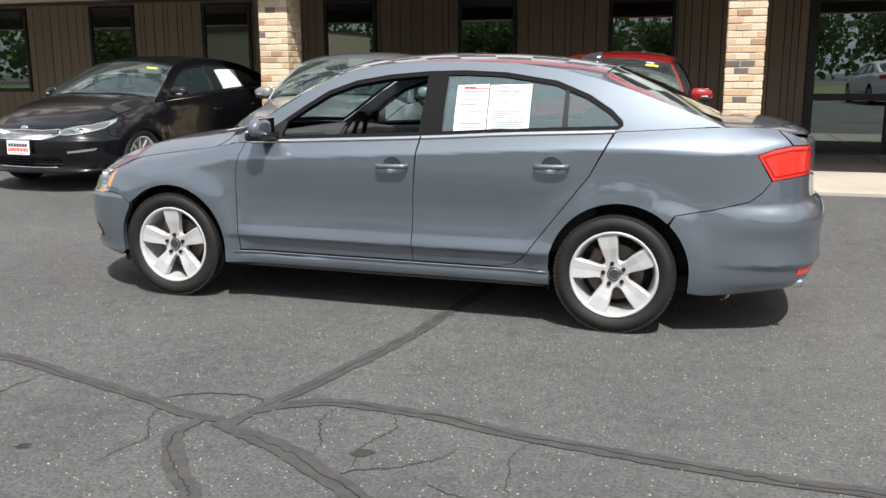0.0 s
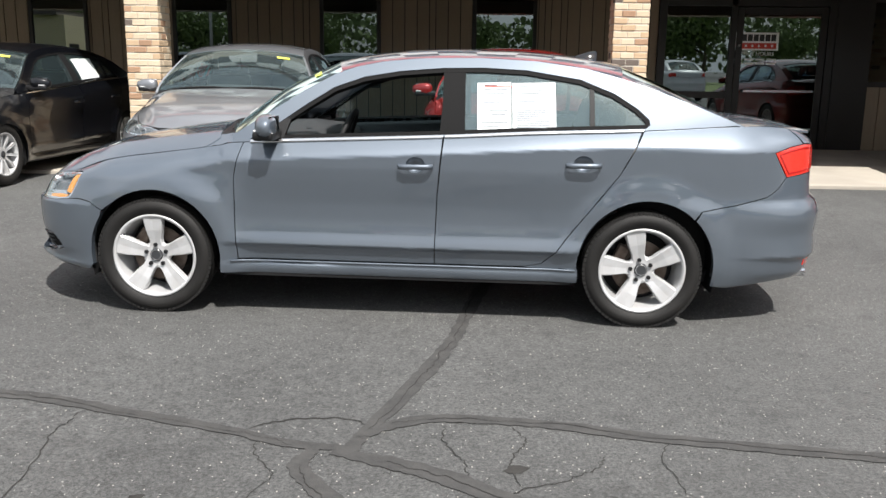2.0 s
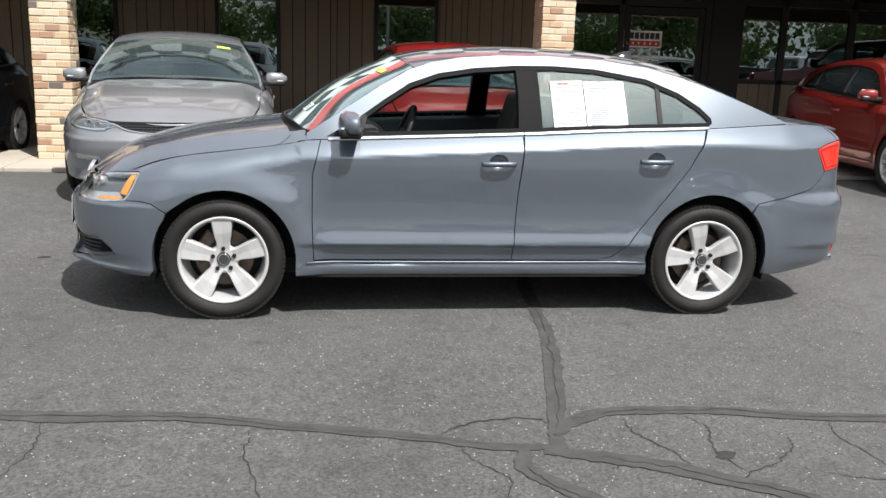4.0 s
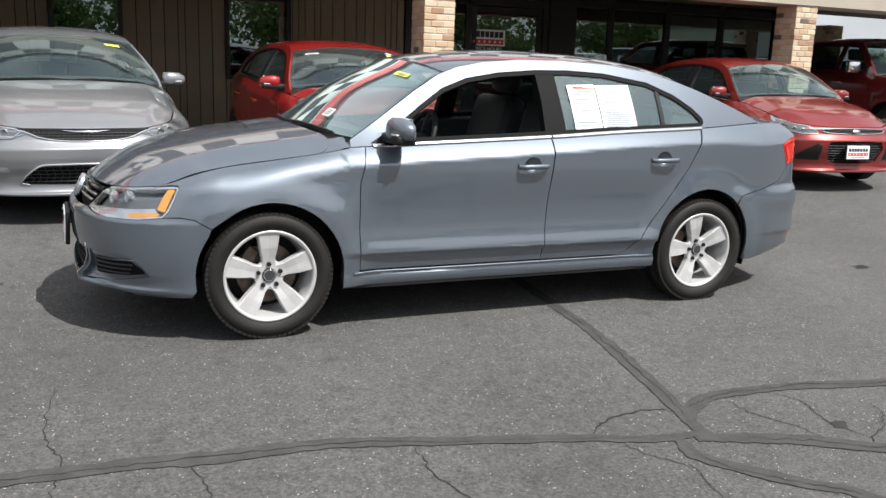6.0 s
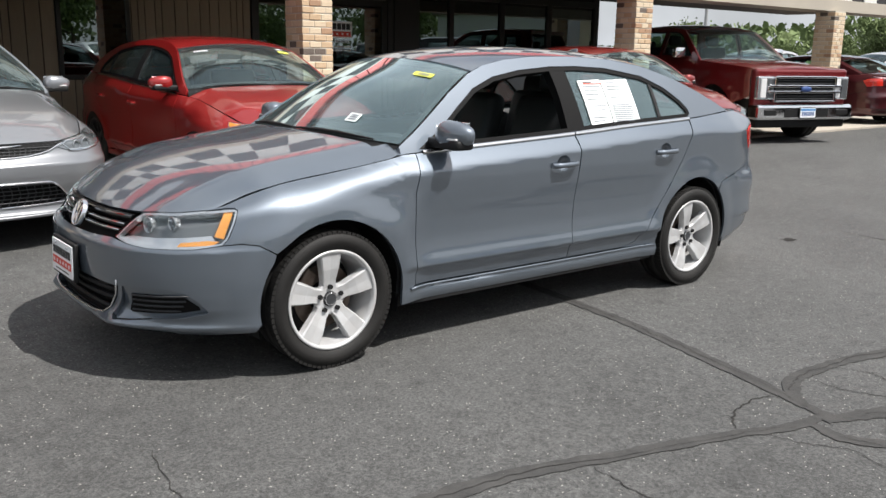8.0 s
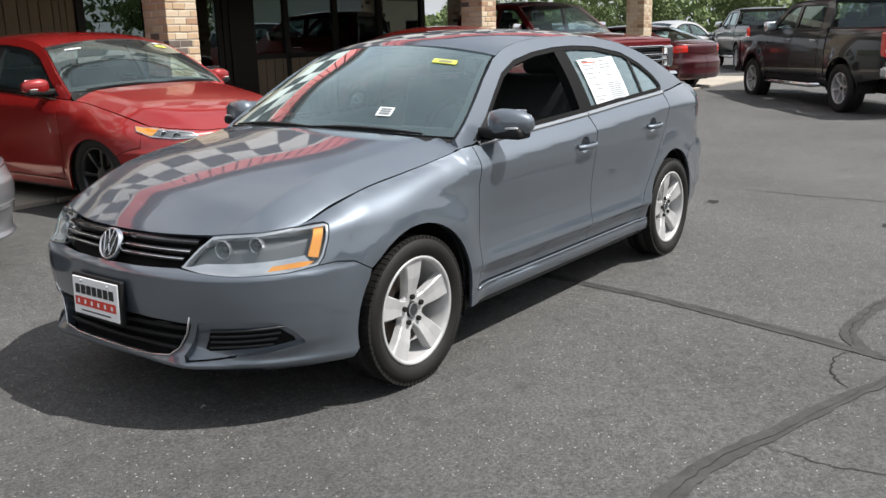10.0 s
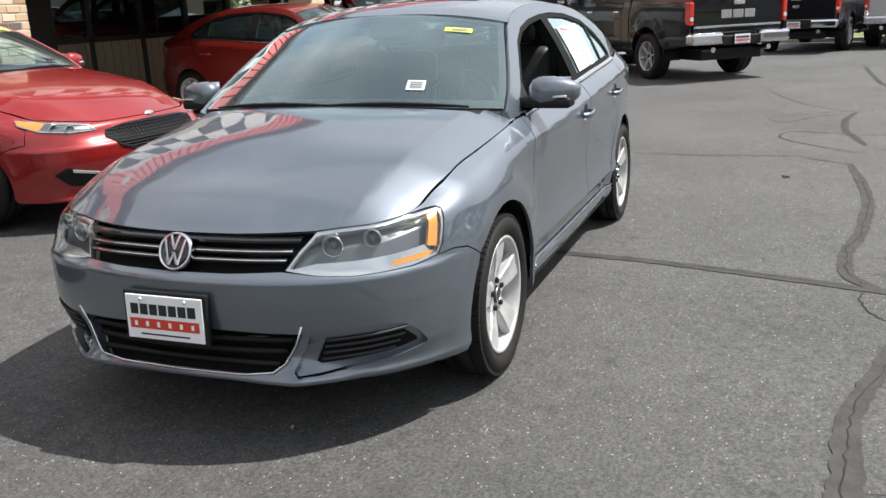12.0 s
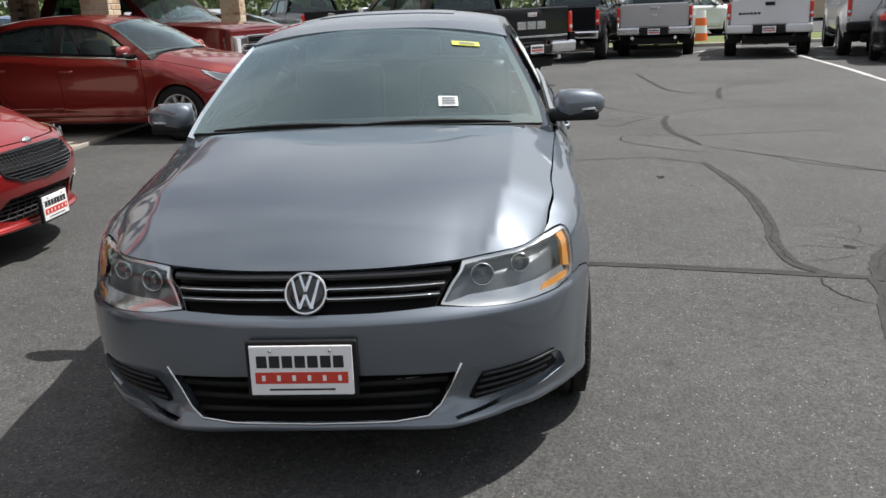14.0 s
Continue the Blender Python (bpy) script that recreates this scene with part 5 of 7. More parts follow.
        if front == "sport":
            skin("amber_reflector", [q(shrink(tip, 0.006))], wst, AMBER, lamp, "amber corner reflector", 0.05, 0.004, -0.008)
        else:
            skin("corner_reflector", [q(shrink(tip, 0.006))], wst, LAMP_CHROME, lamp, "bright corner reflector", 0.05, 0.004, -0.008)
        c0 = np.mean(ns["lamp"][:3] + ns["lamp"][-2:], axis=0)
        for k in range(2):
            ctr = wst(sg * (c0[0] + 0.03 + 0.10 * k), c0[1] + 0.012 * k)
            bm = lathe([(0.032, -0.010), (0.029, -0.014), (0.022, 0.004), (0.001, 0.010)], 20)
            bmesh.ops.transform(bm, matrix=Matrix.Translation(ctr) @ pose(0, 0, 0, 0, 0, -90 + sg * 20), verts=bm.verts)
            part("reflector_bowl", bm, LAMP_CHROME, lamp, smooth=True)
        fog = skin("fog_recess", [q(ns["fog"])], wst, BLACK_PLASTIC if front in ("sport", "oval") else LAMP_CHROME, bumper, "fog lamp opening", 0.06, 0.004, -0.004)
        if front == "sport":
            skin("fog_lamp", [q([(FY(0.53), 0.395), (FY(0.68), 0.432), (FY(0.68), 0.452), (FY(0.53), 0.412)])], wst, WHITE_LAMP, fog, "slim white lamp", 0.06, 0.004, -0.010)


def build_car(name, m, colour, label, shape=None, fine=False, style="five", front="bars", plate="dealer", open_window=False, glass=CAR_GLASS, wheel_r=0.316, group="", sticker=True, papers=False, scribble=False):
    car = empty(name, m, label, "car", group)
    sh = shape or Shape()
    use_form(fine)
    wst = lambda s, z: sh(waist(s, z))
    step = 0.045 if fine else 0.10
    body = empty_part("body", car)
    gap = 0.0024 if fine else 0.003

    def panel(pname, loop, parent=body, material=colour, holes=(), both=True, plabel="", inset=0.0, thick=0.014, st=None, surf=None, par2=None):
        obs = []
        loops = [shrink(loop, gap)] + list(holes)
        obs.append(skin(pname, loops, surf or wst, material, parent, plabel, st or step, thick, inset, dv=0.02 if fine else 0.06))
        if both:
            obs.append(skin(pname, [mirrored(lp) for lp in loops], surf or wst, material, par2 or parent, plabel, st or step, thick, inset, dv=0.02 if fine else 0.06))
        return obs

    fa, ra = ARCHES
    # wings
    seam = SEAM_LAMP if fine else SEAM_FRONT
    fender = on_side(seam) + on_side(arc(fa, 0.362, 138, -6, 18)[1:]) + on_side([(-0.958, 0.235), (-0.935, 0.235), (-0.862, 0.316)] + DOOR_FRONT[1:-1] + [(-0.83, z_top(-0.83))] + top_edge(-0.84, -1.86 if fine else -1.80, 16))
    if fine:
        fender += LAMP[7:13][:-1]
    panel("front_wing", fender)
    if fine:
        # front bumper, one piece round the nose
        half = [(0.0, 0.608), (FY(0.2), 0.609), (FY(0.392), 0.615)] + LAMP[::-1][:N_LOW] + on_side(SEAM_LAMP[1:]) + on_side(arc(fa, 0.362, 139, 190, 8)[1:]) + [(SX(-1.70), 0.225), (SX(-1.85), 0.215), (FY(0.5), 0.208), (0.0, 0.205)]
        bump = half + [(-a, b) for a, b in half[::-1] if abs(a) > 1e-6]
        intake = INTAKE + [(-a, b) for a, b in INTAKE[::-1] if abs(a) > 1e-6]
        bumper = skin("front_bumper", [shrink(bump, gap), intake, FOG, mirrored(FOG)], wst, colour, car, "", step, 0.03, dv=0.019 if fine else 0.05)
        # lower grille with slats and a bright lower line
        skin("lower_grille", [intake], wst, GRILLE_BLACK, bumper, "black lower grille", 0.06, 0, 0.04)
        for k in range(3):
            z = 0.300 + 0.042 * k
            wd = 0.36 + 0.025 * k
            bm = tube([wst(FY(wd * (i / 10 * 2 - 1)) if abs(i - 5) > 0 else 0.0, z) + Vector((0.018, 0, 0)) for i in range(11)], 0.011, 6)
            part("grille_slat", bm, BLACK_PLASTIC, bumper, smooth=True)
        if front == "bars":
            line = [(FY(0.452), 0.440), (FY(0.425), 0.37), (FY(0.388), 0.310), (FY(0.348), 0.282), (FY(0.25), 0.270)] + [(FY(0.25 - 0.05 * k), 0.2675) for k in range(1, 5)] + [(0.0, 0.266)]
            pts = line + [(-a, b) for a, b in line[-2::-1]]
            part("chrome_line", tube([wst(a, b) + Vector((-0.004, 0, 0)) for a, b in pts], 0.0045, 6), SATIN, bumper, "bright line round the lower grille", smooth=True)
        # vents beside it: a painted recess that falls in towards its foot, black slats in its middle
        for sg in (1, -1):
            q = lambda loop: loop if sg > 0 else mirrored(loop)
            sunk = lambda a, b: wst(a, b) - (wst(a, b) - Vector((-1.2, 0, b))).normalized() * (0.003 + 0.022 * smooth01((0.43 - b) / 0.13))
            rec = skin("fog_recess", [q(FOG)], sunk, colour, bumper, "sunken panel beside the lower grille", 0.04, 0, 0.0, dv=0.014)
            skin("vent_grille", [q(VENT)], sunk, GRILLE_BLACK, rec, "black vent", 0.05, 0.004, -0.003)
            for k in range(4):
                z = 0.312 + 0.024 * k
                a0, a1 = FY(0.505 + 0.006 * k), SX(-1.985 + 0.012 * k)
                bm = tube([sunk(sg * (a0 + (a1 - a0) * i / 8), z + 0.016 * i / 8) + Vector((-0.006, 0, 0)) for i in range(9)], 0.0048, 5)
                part("vent_slat", bm, DARK_PLASTIC, rec, smooth=True)
        # upper grille
        gl = GRILLE_L + [(-a, b) for a, b in GRILLE_L[::-1] if abs(a) > 1e-6]
        grille = skin("grille", [shrink(gl, 0.001)], wst, GRILLE_BLACK, car, "black grille with thin bright lines", 0.06, 0.012, 0.040)
        if front == "bars":
            for z, wd, bright in ((0.697, 0.452, False), (0.666, 0.425, True), (0.640, 0.405, True)):
                pts = [wst(FY(wd * (i / 8 - 1)) if i != 8 else 0.0, z) + Vector((0.006, 0, 0)) for i in range(17)]
                bm = bmesh.new()
                prev = None
                for p in pts:
                    row = [bm.verts.new(p + Vector(o)) for o in ((0.022, 0, 0.011), (0.003, 0, 0.009), (-0.003, 0, 0.004), (-0.003, 0, -0.004), (0.014, 0, -0.010))]
                    if prev:
                        for i in range(4):
                            bm.faces.new((prev[i], prev[i + 1], row[i + 1], row[i]))
                    prev = row
                part("grille_bar", bm, GLOSS_BLACK, grille)
                if bright:
                    part("bright_line", tube([p + Vector((-0.003, 0, 0.004)) for p in pts], 0.0027, 5), CHROME, grille, "thin chrome line", smooth=True)
            bz = 0.664
            bp = wst(0.0, bz)
            round_badge(car, Matrix.Translation((bp.x - 0.012, 0, bz)) @ pose(0, 0, 0, 0, 0, -90) @ pose(0, 0, 0, -22, 0, 0), 0.064)
        # headlamps
        for sg, lp in ((1, LAMP), (-1, mirrored(LAMP))):
            lamp = skin("headlamp", [shrink(lp, 0.0008)], wst, LENS_GLASS, car, "clear headlamp with an amber corner", step * 0.8, 0.0, 0.0)
            lamp.visible_shadow = False
            skin("lamp_rim", [shrink(lp, 0.0012), shrink(lp, 0.009)], wst, LAMP_CHROME if front == "bars" else LAMP_DARK, lamp, "bright inner rim", step * 0.6, 0.022, 0.005)
            skin("lamp_bowl", [shrink(lp, 0.006)], wst, LAMP_DARK, lamp, "", step * 0.8, 0, 0.045)
            # bright lower reflector sweeping up at the corner
            f = lambda a: a * sg
            low = [(f(FY(0.425)), 0.622), (f(FY(0.50)), 0.636), (f(FY(0.64)), 0.640), (f(SX(-1.95)), 0.648), (f(SX(-1.865)), 0.655), (f(SX(-1.845)), 0.624), (f(SX(-1.93)), 0.608), (f(FY(0.62)), 0.604), (f(FY(0.50)), 0.611)]
            skin("lower_reflector", [low], wst, LAMP_CHROME, lamp, "bright lower reflector", step * 0.6, 0.015, 0.012)
            amb = [(f(SX(-1.855)), 0.650), (f(SX(-1.818)), 0.640), (f(SX(-1.776)), 0.748), (f(SX(-1.812)), 0.748)]
            skin("amber_reflector", [amb], wst, AMBER, lamp, "amber corner reflector", step * 0.5, 0.012, 0.010)
            amb = [(f(SX(-1.99)), 0.610), (f(SX(-1.975)), 0.626), (f(SX(-1.88)), 0.634), (f(SX(-1.835)), 0.630), (f(SX(-1.86)), 0.616)]
            skin("amber_reflector", [amb], wst, AMBER, lamp, "amber lower reflector", step * 0.5, 0.004, 0.009)
            for yy, zz, rr in ((0.555, 0.676, 0.036), (0.675, 0.694, 0.030)):
                c = wst(sg * FY(yy), zz)
                turn_out = Matrix.Translation(c + Vector((0.040, sg * 0.012, 0))) @ pose(0, 0, 0, 0, 0, -90 + sg * 10)
                bm = lathe([(rr, -0.014), (rr * 0.94, -0.018), (rr * 0.90, -0.012), (rr * 0.70, 0.012), (rr * 0.3, 0.026), (0.001, 0.028)], 28)
                bmesh.ops.transform(bm, matrix=turn_out, verts=bm.verts)
                part("reflector_bowl", bm, LAMP_CHROME, lamp, smooth=True)
                bm = lathe([(rr * 0.34, 0.02), (rr * 0.34, -0.006), (rr * 0.24, -0.012), (0.001, -0.013)], 16)
                bmesh.ops.transform(bm, matrix=turn_out, verts=bm.verts)
                part("bulb_cap", bm, LAMP_DARK, lamp, "dark bulb cap", smooth=True)
    else:
        other_nose(car, sh, wst, colour, front, gap, fa)
    # sills and doors
    sill = on_side([(-0.935, 0.235), (0.985, 0.235), (0.985, 0.31), (-0.925, 0.31)])
    panel("sill", sill)
    if fine:
        # body-colour tube added to draw the thin highlight on the sill's upper edge
        for sg in (1, -1):
            lip = [wst(sg * SX(-0.90 + 1.87 * k / 30), 0.306) + Vector((0, -sg * 0.010, 0)) for k in range(31)]
            part("sill_lip", tube(lip, 0.0055, 8), colour, body, "added tube that draws the highlight along the sill edge", smooth=True)
    cup_f, cup_r = (0.105, 0.855), (0.985, 0.882)
    for dn, loop, cup in (("front_door", DOOR_FRONT + top_edge(-0.82, 0.245) + DOOR_SPLIT[::-1][1:], cup_f), ("rear_door", DOOR_SPLIT + top_edge(0.26, 1.295) + DOOR_REAR[::-1][1:], cup_r)):
        for sg in (1, -1):
            lp = shrink(on_side(loop), gap)
            hole = [(SX(cup[0]) + 0.052 * math.cos(t * math.pi / 10), cup[1] + 0.043 * math.sin(t * math.pi / 10)) for t in range(20)]
            loops = [lp, hole] if fine else [lp]
            if sg < 0:
                loops = [mirrored(q) for q in loops]
            door = skin(dn, loops, wst, colour, car, "", step, 0.02, du=0.055 if fine else 0.15, dv=0.0155 if fine else 0.04)
            out = Vector((0, -sg, 0))
            base = wst(sg * SX(cup[0]), cup[1])
            if fine:
                bm = lathe([(0.051, 0.0), (0.047, 0.012), (0.034, 0.026), (0.001, 0.032)], 24)
                bmesh.ops.scale(bm, vec=(1.02, 1, 0.84), verts=bm.verts)
                bmesh.ops.transform(bm, matrix=Matrix.Translation(base) @ (pose(0, 0, 0, 0, 0, 180) if sg < 0 else Matrix()), verts=bm.verts)
                part("handle_cup", bm, colour, door, "recess behind the handle", smooth=True)
            pts = [(-0.092, -0.004), (-0.080, -0.026), (-0.055, -0.034), (0.0, -0.036), (0.06, -0.034), (0.085, -0.026), (0.094, -0.004)]
            bm = bmesh.new()
            prev = None
            for px, py in pts:
                q = base + Vector((px, sg * py, -0.006 + px * 0.02))
                row = [bm.verts.new(q + Vector((0, sg * o[0], o[1]))) for o in ((0.007, 0.011), (-0.004, 0.014), (-0.009, 0.0), (-0.004, -0.014), (0.007, -0.011))]
                if prev:
                    for i in range(5):
                        bm.faces.new((prev[i], prev[(i + 1) % 5], row[(i + 1) % 5], row[i]))
                prev = row
            part("door_handle", bm, colour, door, "pull handle in body colour", smooth=True)
            # bright strip along the window sill
            x0, x1 = (-0.79, 0.245) if dn == "front_door" else (0.255, 1.30)
            bm = bmesh.new()
            prev = None
            for i in range(13):
                x = x0 + (x1 - x0) * i / 12
                q = sh(waist(sg * SX(x), z_top(x)))
                row = [bm.verts.new(q + Vector((0, sg * o[0], o[1]))) for o in ((0.012, 0.012), (-0.004, 0.012), (-0.010, 0.002), (-0.012, -0.006), (0.0, -0.008))]
                if prev:
                    for k in range(4):
                        bm.faces.new((prev[k], prev[k + 1], row[k + 1], row[k]))
                prev = row
            part("window_strip", bm, SATIN if fine else CHROME, door, "bright strip under the window", smooth=True)
    # rear quarter, bumper, boot
    quarter = on_side([(0.985, 0.24), (0.975, 0.312)] + DOOR_REAR + top_edge(1.31, 2.14)) + [(SX(2.19), 1.0), TAIL_LAMP[1], TAIL_LAMP[0], (SX(2.085), 0.825)] + on_side(SEAM_REAR[::-1][1:]) + on_side(arc(ra, 0.362, 47, 186, 20))
    panel("rear_quarter", quarter)
    half = on_side(arc(ra, 0.362, -4, 46, 8)) + on_side(SEAM_REAR[1:]) + [TAIL_LAMP[-2], TAIL_LAMP[-3]] + [(BY(0.3), 0.815), (S_END, 0.81), (S_END, 0.262), (BY(0.5), 0.262), (SX(2.2), 0.26), (SX(1.80), 0.222), (SX(1.70), 0.235)]
    panel("rear_bumper", half, car)
    lamps = panel("tail_lamp", TAIL_LAMP, car, RED_LAMP, plabel="red tail lamp", thick=0.02)
    if fine:
        for sg, lamp in zip((1, -1), lamps):
            ring = [shrink(TAIL_LAMP, 0.016), shrink(TAIL_LAMP, 0.024)]
            skin("lamp_ring", ring if sg > 0 else [mirrored(q) for q in ring], wst, LAMP_SHADE, lamp, "darker red moulding in the lamp", 0.03, 0.002, -0.0025)
    trunk_face = [(BY(0.55), 0.855), (BY(0.56), 0.99), (BY(0.56), 1.03), (S_END, 1.035), (S_END, 0.815), (BY(0.3), 0.82)]
    panel("boot_panel", trunk_face)
    panel("boot_corner", [(SX(2.195), 1.002), (SX(2.15), z_top(2.15) - 0.004), (SX(2.215), z_top(2.2) - 0.004), (SX(2.27), 1.043), (BY(0.562), 1.034), (BY(0.562), 0.997)])
    # bonnet: fills the space between wings, lamps, grille and scuttle
    cz = spline2([(-2.14, 0.745), (-2.115, 0.765), (-2.05, 0.806), (-1.89, 0.868), (-1.54, 0.944), (-1.21, 0.994), (-1.02, 1.018), (-0.9, 1.028)], 6)
    if fine:
        cz = spline2([(-2.13, 0.700), (-2.105, 0.722), (-2.06, 0.760), (-1.97, 0.812), (-1.85, 0.866), (-1.54, 0.944), (-1.21, 0.994), (-1.02, 1.018), (-0.86, 1.030)], 6)
    edge_line = [(0.0, 0.716), (FY(0.2), 0.717), (FY(0.492), 0.7235)] + [(a, b + 0.0025) for a, b in LAMP[2:6]] + [(SX(-1.86), z_top(-1.86))] if fine else [(0.0, 0.744), (FY(0.2), 0.745), (FY(0.455), 0.745), (FY(0.55), 0.756), (SX(-2.03), 0.767), (SX(-1.93), 0.776), (SX(-1.80), z_top(-1.80) - 0.001)]
    edge_pts = []
    for (a0, b0), (a1, b1) in zip(edge_line, edge_line[1:]):
        edge_pts += [waist(a0 + (a1 - a0) * k / 8, b0 + (b1 - b0) * k / 8) for k in range(8)]
    edge_pts.append(waist(*edge_line[-1]))
    ey = [-p.y for p in edge_pts]
    for k in range(1, len(ey)):
        ey[k] = max(ey[k], ey[k - 1] + 1e-5)
    x_lamp = -1.86 if fine else -1.80
    side_of = lambda x: abs(waist(SX(x), z_top(x)).y)

    def crown(xx, yy):
        """Height of the bonnet's sheet; a crease runs along it, outside which it falls away."""
        side_x = max(xx, -2.0)
        w = side_of(side_x)
        c = interp(cz, xx)
        t = min(abs(yy) / w, 1.0)
        tc = 0.80
        g = 0.30 * (t / tc) ** 2.2 if t < tc else 0.30 + 0.70 * ((t - tc) / (1 - tc)) ** 1.12
        return c + (z_top(side_x) - c) * g

    def bonnet(u, v):
        q = abs(2 * v - 1)
        yf = q * ey[-1]
        fx, fz = float(np.interp(yf, ey, [p.x for p in edge_pts])), float(np.interp(yf, ey, [p.z for p in edge_pts]))
        rx = -1.055 + 0.07 * q * q
        xs = -0.985 + (x_lamp + 0.985) * u
        x = rx + (fx - rx) * u
        y = q * side_of(xs)

        if fine:
            # the rear corner is cut round, inwards and up
            y *= 1 - 0.10 * max(0.0, 1 - u / 0.10) ** 2
        z = crown(x, y)
        f = max(0.0, (u - 0.60) / 0.40)
        z += (fz - crown(fx, yf)) * f * f
        return sh(Vector((x, y * (-1 if v > 0.5 else 1) * -1, z)))

    n = 44 if fine else 18
    grid_skin("bonnet", bonnet, n, n + n // 2 // 2 * 2, colour, car, "", close=0.014)
    if fine:
        # wing sheet running on behind the bonnet's corner to the foot of the windscreen
        for sg in (1, -1):
            def corner(u, v):
                x = -1.14 + 0.262 * u
                y = side_of(x) * (1.0 - 0.15 * v)
                return Vector((x, -sg * y, crown(x, y) - 0.0045 * smooth01(v * 8)))

            grid_skin("wing_corner", corner, 10, 8, colour, body)
    boot_z = [(1.80, 1.118), (1.95, 1.116), (2.1, 1.104), (2.22, 1.078), (2.30, 1.042), (2.32, 1.04)]

    y_rear = abs(waist(SX(2.20), z_top(2.20)).y)

    def boot(u, v):
        t = abs(2 * v - 1)
        xe = 1.84 + 0.36 * u
        e = waist(SX(xe), z_top(xe))
        x0 = 1.80 + 0.04 * t**2.4
        x1 = waist(BY(min(t * y_rear, 0.72)), 1.037).x if t < 0.985 else waist(SX(2.20), z_top(2.20)).x
        z = interp(boot_z, 1.80 + 0.50 * u)
        return sh(Vector((x0 + (x1 - x0) * u, e.y * t * (-1 if v > 0.5 else 1), z + (e.z - z) * t**2.6)))

    grid_skin("boot_lid", boot, n // 2, n // 2, colour, car, "", flip=True, close=0.012)
    # glasshouse side frames
    frame_loop = RAIL + [(1.80, z_top(1.80) + 0.004)] + [(x, z_top(x) + 0.001) for x in (1.6, 1.4, 1.2, 1.0, 0.7, 0.4, 0.1, -0.2, -0.5, -0.75, -0.90)]
    rear_l = [(0.375, z_top(0.375) + 0.012)] + [p for p in DLO if p[0] > 0.3 and p[0] < 1.0][::1]
    for sg in (-1, 1):
        gh = glasshouse(sg)
        surf = lambda a, b: sh(gh(a, b))
        skin("pillar_frame", [frame_loop, DLO + [(x, z_top(x) + 0.010) for x in (1.2, 0.9, 0.6, 0.3, 0.0, -0.3, -0.6)]], surf, colour, body, "", step, 0.03)
        dlo = DLO + [(x, z_top(x) + 0.010) for x in (1.2, 0.9, 0.6, 0.3, 0.0, -0.3, -0.6)]
        skin("window_trim", ring_strip(dlo, 0.022), surf, GRILLE_BLACK, body, "black window seal", step, 0.03, 0.004)
        # door pillar and rear division
        skin("door_pillar", [[(0.225, z_top(0.225) + 0.01), (0.235, 1.20), (0.232, 1.352), (0.352, 1.356), (0.355, 1.20), (0.36, z_top(0.36) + 0.01)]], surf, GRILLE_BLACK if fine else BLACK_PLASTIC, body, "black door pillar", step, 0.05, 0.005)
        skin("window_bar", [[(1.018, z_top(1.02) + 0.02), (1.018, 1.298), (1.042, 1.292), (1.045, z_top(1.04) + 0.02)]], surf, BLACK_PLASTIC, body, "", step, 0.02, 0.006)
        skin("mirror_corner", [[(-0.79, 0.966), (-0.60, 1.082), (-0.585, 1.07), (-0.615, 0.975)]], surf, BLACK_PLASTIC, body, "", step, 0.02, 0.003)
        # panes
        if not (open_window and sg < 0):
            g = skin("door_glass", [[(-0.61, 0.98), (-0.60, 1.075), (-0.36, 1.235), (-0.20, 1.29), (0.0, 1.325), (0.235, 1.345), (0.235, z_top(0.2) + 0.012)]], surf, glass, body, "", 0.12, 0, 0.014)
            g.visible_shadow = False
        for lp in ([(0.352, z_top(0.35) + 0.012), (0.352, 1.345), (0.45, 1.348), (0.68, 1.340), (0.97, 1.296), (1.02, 1.285), (1.02, z_top(1.02) + 0.014)],
                   [(1.04, z_top(1.04) + 0.014), (1.04, 1.28), (1.15, 1.228), (1.26, 1.155), (1.315, 1.105), (1.30, 1.08)]):
            g = skin("rear_side_glass", [lp], surf, SIDE_GLASS if fine else glass, body, "", 0.12, 0, 0.012)
            g.visible_shadow = False
    # roof and screens share the rail curve
    def rail_pt(x, side):
        z = interp(RAIL, x)
        return Vector((x, side * side_y(x, z), z))

    ws_c = [(0.0, -1.025, 1.012), (0.5, -0.735, 1.228), (1.0, -0.405, 1.388)]

    ws_x, ws_z = [(a, b) for a, b, _ in ws_c], [(a, c) for a, _, c in ws_c]

    def screen(u, v):
        xe = -0.885 + (-0.325 + 0.885) * u
        t = abs(2 * v - 1)
        e = rail_pt(xe, 1)
        cx = interp(ws_x, u)
        czv = interp(ws_z, u)
        return sh(Vector((cx + (e.x - cx) * t**2.0, (e.y - 0.018) * t * (1 if v > 0.5 else -1), czv + (e.z - czv) * t**2.0)))

    ws = grid_skin("windscreen", screen, 18, 24, glass, car, "clear windscreen", flip=True)
    ws.visible_shadow = False
    # black edge band of the screen
    grid_skin("screen_band", lambda u, v: screen(u * 0.075, v) + Vector((0.004, 0, -0.003)), 2, 24, BLACK_PLASTIC, car, "black lower edge of the windscreen", flip=True)
    for a, b in ((0.0, 0.022), (0.978, 1.0)):
        grid_skin("screen_band", lambda u, v: screen(u, a + (b - a) * v) + Vector((0.003, 0, -0.003)), 14, 1, BLACK_PLASTIC, car, "black edge of the windscreen", flip=True)
    grid_skin("screen_band", lambda u, v: screen(0.97 + 0.03 * u, v) + Vector((0.003, 0, -0.003)), 1, 24, BLACK_PLASTIC, car, "", flip=True)
    roof_c = [(-0.405, 1.388), (-0.25, 1.422), (0.0, 1.452), (0.3, 1.466), (0.6, 1.464), (0.9, 1.446), (1.1, 1.422), (1.25, 1.394)]

